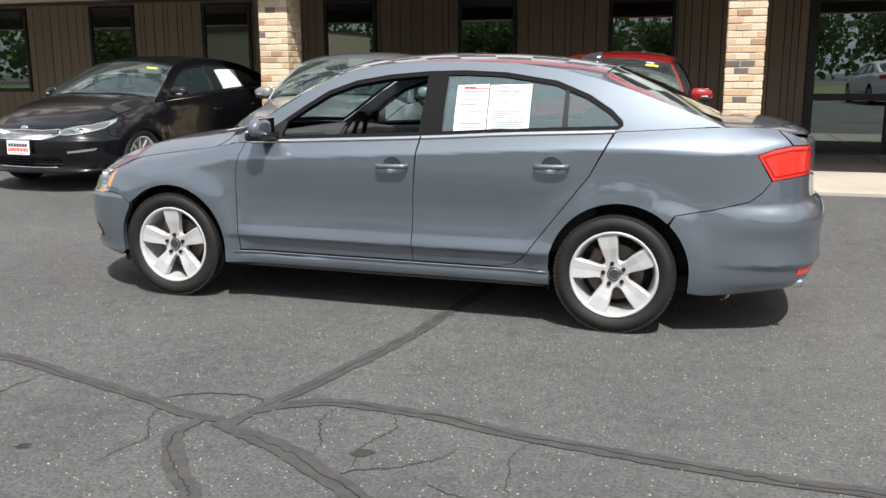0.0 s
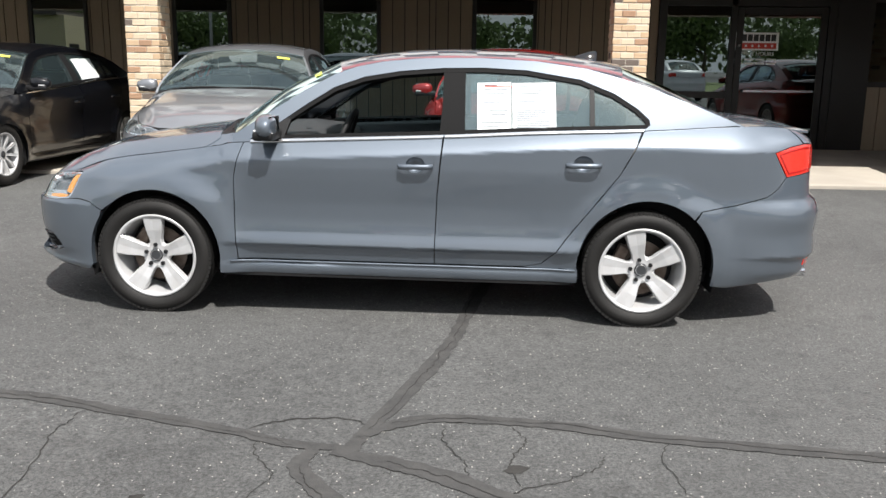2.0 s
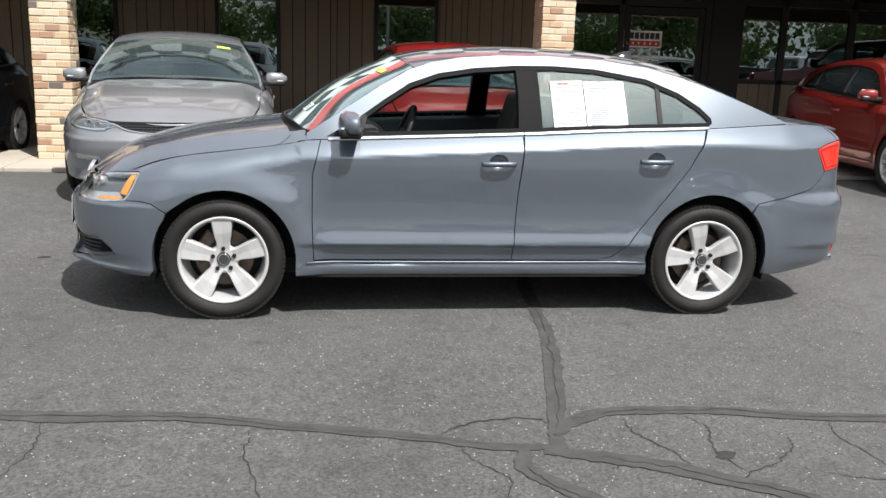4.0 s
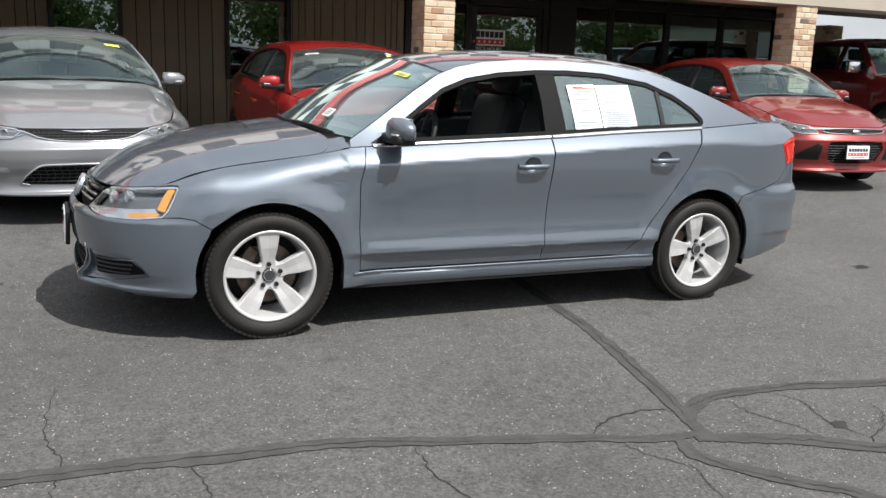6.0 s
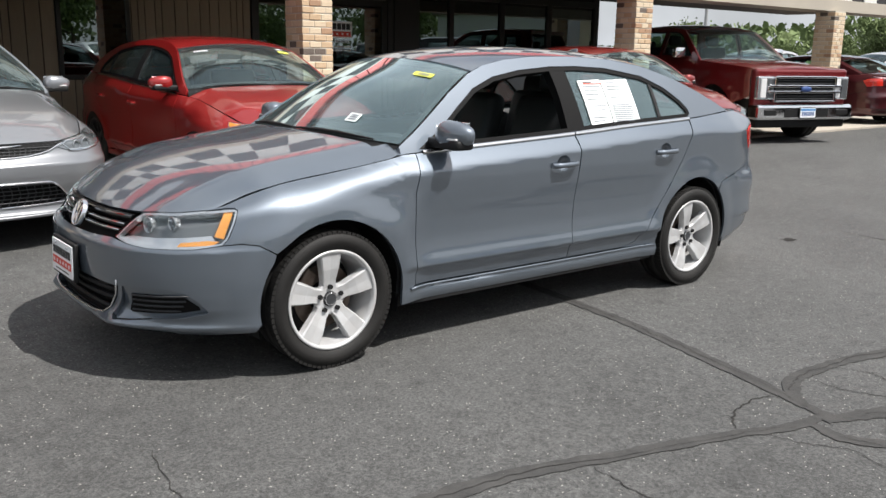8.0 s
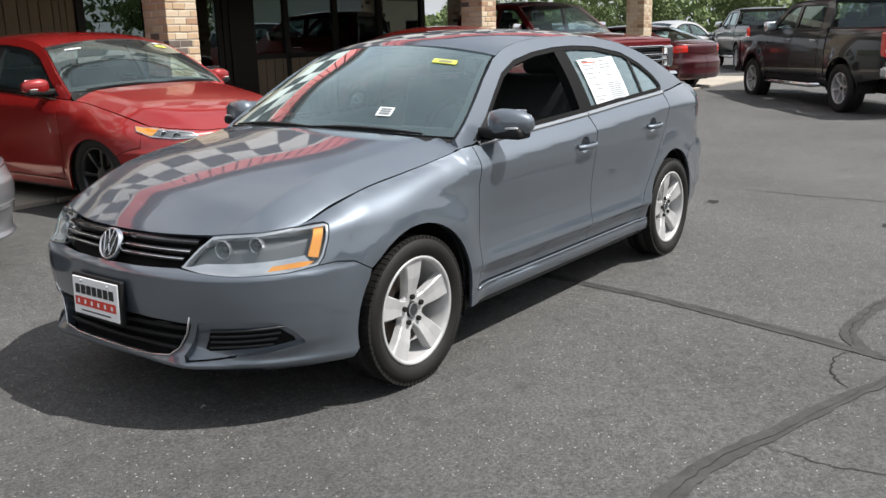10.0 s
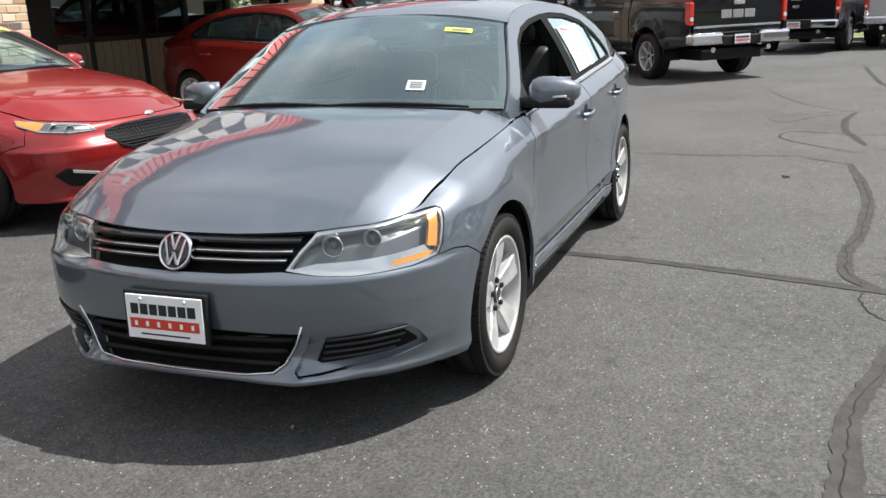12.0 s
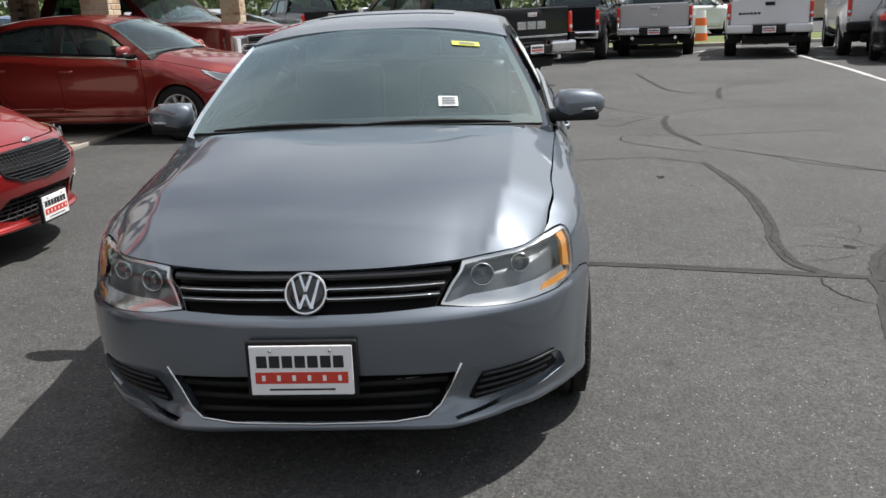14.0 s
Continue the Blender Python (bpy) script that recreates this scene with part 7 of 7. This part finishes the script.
    grid_skin("bonnet", dome(-2.72, -1.25, [(-2.75, 1.17), (-2.68, 1.215), (-2.4, 1.26), (-1.8, 1.31), (-1.25, 1.34)], lambda x: half(x, 1.2) - 0.03, 0.055), 14, 14, colour, t, "", close=0.03)
    grid_skin("roof", dome(-0.60, 1.08, [(-0.62, 1.865), (-0.3, 1.91), (0.3, 1.93), (0.9, 1.915), (1.1, 1.86)], lambda x: cab(x, 1.84) + 0.01, 0.055), 10, 10, colour, t, "", close=0.03)

    def screen(u, v):
        q = 2 * v - 1
        x, z = -1.30 + 0.70 * u - 0.14 * (1 - q * q) * (1 - 0.5 * u), 1.325 + 0.545 * u + 0.0 * q
        return Vector((x, q * (cab(-1.2 + 0.6 * u, 1.31 + 0.5 * u) - 0.015), z - 0.02 * abs(q) ** 3))

    g = grid_skin("windscreen", screen, 8, 12, CAR_GLASS, t, "windscreen")
    g.visible_shadow = False
    g = grid_skin("rear_window", lambda u, v: Vector((1.165 - 0.08 * u, (2 * v - 1) * (0.76 - 0.10 * u), 1.38 + 0.42 * u)), 2, 4, TINT_GLASS, t, "dark rear cab window")
    g.visible_shadow = False
    boxed("cab_back", (1.10, 1.17, -0.93, 0.93, 0.5, 1.385), colour, t)
    boxed("cab_back", (1.06, 1.13, -0.80, 0.80, 1.79, 1.87), colour, t)
    boxed("bed_floor", (1.2, 3.0, -0.90, 0.90, 0.70, 0.78), BLACK_PLASTIC, t)
    boxed("underbody", (-2.6, 2.9, -0.60, 0.60, 0.34, 0.52), BLACK_PLASTIC, t)
    boxed("firewall", (-2.6, -1.2, -0.85, 0.85, 0.5, 1.14), BLACK_PLASTIC, t)
    boxed("dashboard", (-1.25, -0.85, -0.85, 0.85, 0.9, 1.33), INTERIOR, t, bevel=0.08)
    for y in (-0.42, 0.42):
        seat(t, -0.25, y, 0.85)
    seat(t, 0.62, 0, 0.85, 1.4, True)
    # nose
    if plate_front:
        boxed("nose_panel", (-2.74, -2.60, -0.93, 0.93, 0.45, 1.19), colour, t, bevel=0.05)
        gr = boxed("grille", (-2.80, -2.70, -0.60, 0.60, 0.66, 1.07), GRILLE_BLACK, t, "chrome barred grille", bevel=0.02)
        for z, hz, w in ((0.675, 0.018, 0.58), (0.825, 0.022, 0.72), (0.915, 0.022, 0.72), (1.055, 0.020, 0.60)):
            bm = bmesh.new()
            box(bm, -2.845, -2.78, -w, w, z - hz, z + hz, bevel=0.012)
            part("grille_bar", bm, CHROME, gr, "chrome grille bar")
        for z in (0.72, 0.76, 0.87, 0.96, 1.005):
            boxed("grille_slat", (-2.815, -2.78, -0.57, 0.57, z - 0.008, z + 0.008), DARK_PLASTIC, gr)
        for y in (-0.60, 0.60):
            for z0, z1 in ((0.665, 0.82), (0.92, 1.065)):
                boxed("grille_bar", (-2.845, -2.78, y - 0.022, y + 0.022, z0, z1), CHROME, gr, bevel=0.01)
            boxed("grille_bar", (-2.835, -2.78, y * 1.2 - 0.02, y * 1.2 + 0.02, 0.82, 0.92), CHROME, gr, bevel=0.01)
        bm = lathe([(0.10, 0.02), (0.10, -0.01), (0.09, -0.018), (0.001, -0.02)], 24)
        bmesh.ops.scale(bm, vec=(1, 1, 0.45), verts=bm.verts)
        bmesh.ops.transform(bm, matrix=Matrix.Translation((-2.85, 0, 0.87)) @ pose(0, 0, 0, 0, 0, -90), verts=bm.verts)
        part("badge", bm, mat("badge_blue", (0.03, 0.07, 0.22), 0.3, coat=0.5), t, "blue oval badge", smooth=True)
        fb = boxed("front_bumper", (-2.90, -2.62, -0.96, 0.96, 0.38, 0.63), CHROME, t, "chrome front bumper", bevel=0.05)
        boxed("bumper_centre", (-2.905, -2.80, -0.44, 0.44, 0.43, 0.56), BLACK_PLASTIC, fb)
        boxed("air_dam", (-2.80, -2.60, -0.90, 0.90, 0.26, 0.40), BLACK_PLASTIC, t, "black air dam", bevel=0.03)
        front_plate(t, Matrix.Translation((-2.92, 0, 0.50)) @ pose(0, 0, 0, 0, 0, -90), bars=plate_front)
    else:
        boxed("nose_panel", (-2.78, -2.60, -0.93, 0.93, 0.50, 1.18), colour, t, bevel=0.06)
    # tail
    bm = bmesh.new()
    box(bm, 2.96, 3.045, -0.875, 0.875, 0.80, 1.385, bevel=0.02)
    tg = part("tailgate", bm, colour, t)
    boxed("gate_handle", (3.04, 3.07, -0.11, 0.11, 1.23, 1.31), CHROME if chrome else BLACK_PLASTIC, tg, "tailgate handle", bevel=0.012)
    if mark == "block":
        # a row of plain bright blocks across the gate
        for k in range(3):
            boxed("bright_block", (3.044, 3.056, -0.34 + 0.23 * k, -0.34 + 0.23 * k + 0.205, 1.02, 1.155), SATIN, tg, "bright metal block", bevel=0.004)
        boxed("bright_strip", (3.044, 3.056, -0.86, 0.86, 0.875, 0.91), SATIN, tg, "bright strip", bevel=0.004)
    elif mark == "small":
        for k in range(6):
            boxed("dark_block", (3.044, 3.050, -0.70 + 0.085 * k, -0.70 + 0.085 * k + 0.068, 1.03, 1.08), INK_BLACK, tg)
    else:
        boxed("oval_badge", (3.044, 3.056, -0.07, 0.07, 1.06, 1.12), SATIN, tg, "small oval badge", bevel=0.01)
    rb = boxed("rear_bumper", (2.95, 3.19, -0.97, -0.36, 0.60, 0.80), hitch_bar, t, "bright rear bumper", bevel=0.05)
    boxed("rear_bumper", (2.95, 3.19, 0.36, 0.97, 0.60, 0.80), hitch_bar, t, "bright rear bumper", bevel=0.05)
    boxed("bumper_step", (2.95, 3.16, -0.37, 0.37, 0.58, 0.74), BLACK_PLASTIC, t, "black bumper step", bevel=0.02)
    pl = front_plate(t, Matrix.Translation((3.17, 0, 0.68)) @ pose(0, 0, 0, 0, 0, 90), bars="dealer")
    for y in (-0.55, 0.55):
        part("exhaust_tip", tube([(2.7, y, 0.50), (3.16, y, 0.52)], 0.045, 10), SATIN if chrome else BLACK_PLASTIC, t, "round exhaust tip")
    part("axle", tube([(1.82, -0.75, 0.42), (1.82, 0.75, 0.42)], 0.055, 8), BLACK_PLASTIC, t)
    bm = bmesh.new()
    bmesh.ops.create_uvsphere(bm, u_segments=12, v_segments=8, radius=0.14, matrix=Matrix.Translation((1.85, 0, 0.40)))
    part("differential", bm, BLACK_PLASTIC, t, smooth=True)
    if bed_cover:
        boxed("bed_cover", (1.2, 3.02, -0.92, 0.92, 1.37, 1.40), BLACK_PLASTIC, t, "black bed cover", bevel=0.01)
    return t


CAR_POSE = pose(0, 0, 0.010, 0, 0.43, 0)
hero = build_car("saloon_car", CAR_POSE, GREY_PAINT, "grey metallic four-door saloon with silver five-spoke wheels", fine=True, glass=HERO_GLASS, open_window=True, papers=True)


# ---- cars parked under the canopy, noses to the lot ----
def parked(nose_x, nose_y, heading, length_front):
    """Pose of a car whose nose tip stands at a place; heading 0 looks to -y."""
    return pose(nose_x, nose_y, 0.095, 0, 0, 90 + heading) @ Matrix.Translation((length_front, 0, 0))


def stretch(front, fw, rw, rear, cowl=-0.95, deck=1.83):
    """x map from the base saloon."""
    return [(-2.205, -front), (-1.3255, fw), (cowl, cowl * 1.02 + (fw + 1.3255) * 0.6), (0.2, 0.2), (1.3255, rw), (deck, deck + (rw - 1.3255) * 1.1), (2.40, rear)]


black = build_car("saloon_car", parked(-5.40, 2.42, -2.5, 2.29), BLACK_PAINT, "glossy black four-door saloon with mesh grille", Shape(stretch(2.29, -1.40, 1.40, 2.55), 1.045, [(0, 0), (0.3, 0.27), (0.8, 0.745), (1.05, 1.06), (1.47, 1.485)]), style="ten", front="mesh", glass=CAR_GLASS, wheel_r=0.325, papers=True)
silver = build_car("saloon_car", parked(-2.02, 2.12, 4, 2.32), SILVER_PAINT, "silver four-door saloon with chrome grille edge", Shape(stretch(2.32, -1.37, 1.37, 2.55), 1.05, [(0, 0), (0.3, 0.28), (0.8, 0.755), (1.05, 1.07), (1.47, 1.50)]), style="ten", front="wing", plate=None, wheel_r=0.325)
fusion = build_car("saloon_car", parked(0.73, 2.32, 0, 2.36), RED_PAINT, "red four-door saloon with black wheels and mesh grille", Shape(stretch(2.36, -1.42, 1.43, 2.50), 1.04, [(0, 0), (0.3, 0.26), (0.8, 0.745), (1.05, 1.06), (1.47, 1.485)]), style="dark", front="sport", wheel_r=0.335, scribble=True)
focus = build_car("hatchback_car", parked(6.15, 2.2, -8, 2.2), DEEP_RED_PAINT, "dark red compact car with silver wheels", Shape([(-2.205, -2.2), (-1.3255, -1.32), (-0.95, -1.0), (0.2, 0.15), (1.3255, 1.33), (2.40, 2.15)], 1.02, [(0, 0), (0.3, 0.28), (0.8, 0.77), (1.05, 1.06), (1.47, 1.48)]), style="ten", front="oval", wheel_r=0.32, sticker=False)

# cars farther along the canopy and across the lot
TALL = [(0, 0), (0.8, 0.95), (1.05, 1.22), (1.47, 1.72)]
LONG = stretch(2.3, -1.40, 1.40, 2.5)
maroon = build_car("saloon_car", pose(16.0, 6.5, 0.07, 0, 0, 256), MAROON_PAINT, "maroon saloon parked nose in beyond the last pillar", Shape(LONG, 1.05, [(0, 0), (1.47, 1.48)]), style="ten", front="oval", plate=None, sticker=False, wheel_r=0.33)
dark = build_car("saloon_car", pose(15.9, -9.6, 0.0, 0, 0, 160), BLACK_PAINT, "dark saloon parked by the bay line", Shape(LONG, 1.04, [(0, 0), (1.47, 1.46)]), style="ten", front="oval", plate=None, sticker=False, wheel_r=0.33)
suv = build_car("sport_utility_vehicle", pose(27.0, 9.5, 0.0, 0, 0, 170), LIGHT_SILVER, "silver sport utility vehicle parked on the far side", Shape(LONG, 1.06, TALL), style="ten", front="oval", plate=None, sticker=False, wheel_r=0.36)
copy_thing(maroon, pose(31.5, -6.0, -0.05, 0, 0, 100))["label"] = "maroon saloon on the road beyond the verge"
white_suv = build_car("sport_utility_vehicle", pose(30.5, -7.6, -0.05, 0, 0, 96), WHITE_PAINT, "white sport utility vehicle on the road", Shape(LONG, 1.06, TALL), style="ten", front="oval", plate=None, sticker=False, wheel_r=0.36)
copy_thing(white_suv, pose(30.0, 16.5, 0.0, 0, 0, 150))["label"] = "white sport utility vehicle parked by the grass"
copy_thing(suv, pose(23.5, 12.0, 0.02, 0, 0, 185))["label"] = "silver sport utility vehicle parked beside the building"
blue = build_car("hatchback_car", pose(21.0, 13.5, 0.02, 0, 0, 175), BLUE_PAINT, "blue car parked behind the building", Shape(LONG, 1.04, TALL), style="ten", front="oval", plate=None, sticker=False, wheel_r=0.34)
# cars across the way to the south and west, seen in the shop glass
for x, y, a in ((-6, -17, 80), (-1.5, -17.5, 84), (3, -17, 78), (8.5, -17.2, 82), (13, -17.5, 80)):
    copy_thing(random.Random(int(x * 10)).choice((suv, white_suv, maroon, blue)), pose(x, y, 0, 0, 0, a))


def truck_rear(ax, ay, heading):
    """Pose of a truck by the middle of its rear axle; heading: degrees from +x in which its nose points."""
    return pose(ax, ay, ground_z(ax, ay), 0, 0, heading + 180) @ Matrix.Translation((-1.82, 0, 0))


def truck_nose(x, y, heading):
    return pose(x, y, 0.095, 0, 0, 90 + heading) @ Matrix.Translation((2.9, 0, 0))


build_pickup("pickup_truck", truck_nose(10.05, 3.25, -18), SHADED_RED, "red crew-cab pickup in shade-darkened paint with a chrome barred grille", plate_front="blue", group="pickups")
build_pickup("pickup_truck", truck_rear(12.35, -0.28, 40), BLACK_PAINT, "black crew-cab pickup with chrome rear bumper", mark="block", wheels="six", group="pickups")
build_pickup("pickup_truck", truck_rear(20.6, -4.75, -12), LIGHT_SILVER, "silver crew-cab pickup backed to the lot", wheels="ten", group="pickups", hitch_bar=SATIN)
build_pickup("pickup_truck", truck_rear(18.5, -7.15, -14), WHITE_PAINT, "white crew-cab pickup with white rear bumper", chrome=False, mark="small", hitch_bar=WHITE_PAINT, wheels="dark", group="pickups")
build_pickup("pickup_truck", truck_rear(17.0, -9.4, -14), WHITE_PAINT, "white work pickup with black rear bumper", chrome=False, hitch_bar=BLACK_PLASTIC, wheels="ten", group="pickups")
build_pickup("pickup_truck", truck_rear(24.3, 5.4, 30), BLACK_PAINT, "black pickup parked beyond the others", wheels="ten", chrome=True, group="pickups")
build_pickup("pickup_truck", truck_rear(19.6, -2.3, -14), BLACK_PAINT, "black pickup with chrome wheels", wheels="ten", chrome=True, group="pickups")


# ---- far surroundings ----
def tree_parts(seed, height, spread, leaves):
    """Trunk with limbs, and a crown of many small leaf clumps with gaps."""
    r = random.Random(seed)
    trunk = bmesh.new()

    def limb(p, d, length, rad, depth):
        q = p + d * length
        mid = p + d * length * 0.5 + Vector((r.uniform(-1, 1), r.uniform(-1, 1), 0)) * length * 0.06
        t = tube([p, mid, q], lambda k: rad * (1 - 0.45 * k), 6)
        me = bpy.data.meshes.new("limb")
        t.to_mesh(me)
        t.free()
        trunk.from_mesh(me)
        bpy.data.meshes.remove(me)
        tips.append((q, depth))
        if depth < 3:
            for k in range(3 if depth else 5):
                a = r.uniform(0, 2 * math.pi)
                up = r.uniform(0.25, 0.9)
                nd = Vector((math.cos(a), math.sin(a), up)).normalized()
                limb(p + d * length * r.uniform(0.55, 1.0), nd, length * r.uniform(0.45, 0.62), rad * 0.5, depth + 1)

    tips = []
    limb(Vector((0, 0, 0)), Vector((0, 0, 1)), height * 0.48, height * 0.022, 0)
    verts, faces = [], []
    ends = [p for p, dp in tips if dp >= 1]
    for k in range(leaves):
        c = r.choice(ends) + Vector((r.gauss(0, spread * 0.13), r.gauss(0, spread * 0.13), r.gauss(0, spread * 0.11)))
        s = r.uniform(0.07, 0.17) * height / 8
        m = pose(0, 0, 0, r.uniform(0, 360), r.uniform(0, 360), r.uniform(0, 360)).to_3x3()
        i = len(verts)
        for a, b in ((-1, -0.4), (-0.2, -0.9), (1, -0.3), (0.8, 0.5), (0, 1), (-0.9, 0.5)):
            verts.append(c + m @ Vector((a * s, b * s, r.uniform(-0.2, 0.2) * s)))
        faces.append(tuple(range(i, i + 6)))
    return trunk, verts, faces


def tree(name, m, seed, height, spread, leaves, label, group=""):
    t = empty(name, m, label, "tree", group)
    trunk, v, f = tree_parts(seed, height, spread, leaves)
    part("trunk", trunk, BARK, t, smooth=True)
    raw("crown", v, f, LEAF, t, smooth=False)
    return t


kinds = [tree("tree", pose(78, 34, 0) @ Matrix.Scale(0.78, 4), 1, 8.5, 6.5, 5200, "broad green roadside tree in full leaf", "roadside trees"),
         tree("tree", pose(64, 46, 0) @ Matrix.Scale(0.80, 4), 2, 7.0, 5.5, 4600, "round green tree in full leaf", "roadside trees"),
         tree("tree", pose(86, 27, 0) @ Matrix.Scale(0.62, 4), 3, 10.0, 7.0, 5600, "tall green tree in full leaf", "roadside trees")]
rnd = random.Random(21)
spots = [(83, 36), (76, 38), (88, 44), (95, 30), (92, 52), (70, 56), (60, 58), (52, 62), (98, 40), (100, 22), (90, 18), (80, 10), (86, 2), (74, -6), (60, -14), (72, -22), (66, -32), (56, -40), (84, -16), (58, 4), (48, -8), (46, 64), (36, 70), (104, 34), (99, 47)]
spots += [(-66 + 6.2 * k + rnd.uniform(-3, 3), -58 + rnd.uniform(-6, 5)) for k in range(26)]
spots += [(-58 - rnd.uniform(0, 8), -30 + 9 * k) for k in range(7)]
for i, (x, y) in enumerate(spots):
    s = rnd.uniform(0.6, 1.0) * (1.5 if y < -50 or x < -40 else 0.80)
    copy_thing(kinds[i % 3], pose(x, y, 0, 0, 0, rnd.uniform(0, 360)) @ Matrix.Scale(s, 4))

# far woods closing the view, as uneven banks of leaf clumps
r = random.Random(8)
v, f = [], []
for k in range(42000):
    a = r.uniform(0, 2 * math.pi)
    d = r.uniform(105, 135)
    top = (5.2 if math.sin(a) > -0.4 else 10.0) + 1.2 * math.sin(a * 5) + 1.0 * math.sin(a * 13 + 1) + 0.8 * math.sin(a * 31)
    c = Vector((10 + d * math.cos(a), d * math.sin(a), top * r.random() ** 0.7))
    s = r.uniform(0.22, 0.62)
    m = pose(0, 0, 0, r.uniform(0, 360), r.uniform(0, 360), r.uniform(0, 360)).to_3x3()
    i = len(v)
    for p, q in ((-1, -0.5), (0.2, -0.9), (1, 0.2), (0.3, 0.9), (-0.7, 0.6)):
        v.append(c + m @ Vector((p * s, q * s, r.uniform(-0.3, 0.3) * s)))
    f.append(tuple(range(i, i + 5)))
tagged(raw("far_woods", v, f, LEAF, smooth=False), "distant green woodland along the horizon", "woods", kind="stuff")

# grass verge and road beyond the bays
def sheet(name, corners, material, label, category, lift):
    v = [(x, y, ground_z(x, y) + lift) for x, y in corners]
    return tagged(raw(name, v, [tuple(range(len(v)))], material, smooth=False), label, category, kind="structure")


verge = tagged(boxed("grass_verge", (24.5, 29.5, -40, 12, -0.30, -0.02), GRASS), "green grass verge behind the parking bays", "verge", kind="structure")
for k in range(20):
    boxed("kerb_stone", (24.25, 24.5, -38 + 2.4 * k, -38 + 2.4 * k + 2.38, -0.30, 0.0), CONCRETE, verge, bevel=0.02)
tagged(boxed("grass_bank", (-90, 90, -62, -30, -0.2, 0.02), GRASS), "grass strip across the road to the south", "verge", kind="structure")
tagged(boxed("grass_field", (30, 100, 12, 60, -0.2, 0.02), GRASS), "rough grass beyond the lot", "verge", kind="structure")


def lamp_post(x, y):
    p = empty("lamp_post", Matrix.Translation((x, y, 0)), "tall pale car park lamp post", "lamp post", "lamp posts")
    part("post", tube([(0, 0, 0), (0, 0, 4), (0, 0, 8)], lambda t: 0.09 - 0.03 * t, 10), LIGHT_SILVER, p, smooth=True)
    boxed("lamp_head", (-0.6, 0.05, -0.16, 0.16, 7.9, 8.05), LIGHT_SILVER, p, bevel=0.03)
    boxed("base", (-0.22, 0.22, -0.22, 0.22, 0, 0.5), CONCRETE, p, bevel=0.03)


for x, y in ((33.7, 21.9), (3.5, -24), (-14, -23)):
    lamp_post(x, y)

# striped barrel on the verge and buildings across the road
barrel = empty("traffic_barrel", Matrix.Translation((26.4, -7.15, -0.02)), "orange and white striped traffic barrel on the grass", "barrel")
for k in range(4):
    part("barrel_band", lathe([(0.27 - 0.02 * k, 0.25 * k), (0.26 - 0.02 * k, 0.25 * k + 0.245)], 20, axis="z"), ORANGE if k % 2 == 0 else PLATE_WHITE, barrel, smooth=True)


def far_house(x, y, w, d, h, material, label):
    b = empty("far_building", Matrix.Translation((x, y, 0)), label, "building")
    boxed("wall", (0, d, 0, w, 0, h), material, b)
    boxed("roof", (-0.4, d + 0.4, -0.4, w + 0.4, h, h + 0.35), ROOFING, b, bevel=0.05)
    n = int(w / 3)
    for k in range(n):
        win = boxed("window", (-0.04, 0.02, 1.0 + 3 * k, 2.5 + 3 * k, 1.0, 2.5), DARK_FRAME, b)
        boxed("pane", (-0.06, -0.035, 1.1 + 3 * k, 2.4 + 3 * k, 1.1, 2.4), SHOP_GLASS, win)


far_house(46, -24, 14, 10, 4.2, BUILDING_TAN, "low tan building across the road")
far_house(50, -46, 16, 10, 5.0, BUILDING_GREY, "grey commercial building across the road")
far_house(-30, -58, 18, -9, 4.5, BUILDING_TAN, "tan house across the southern road")
road = tagged(boxed("road", (29.6, 40, -90, 60, -0.28, -0.01), mat("road_asphalt", (0.085, 0.085, 0.085), 0.85, grain=0.4, scale=40, stain=0.3)), "grey road beyond the verge", "road", kind="structure")
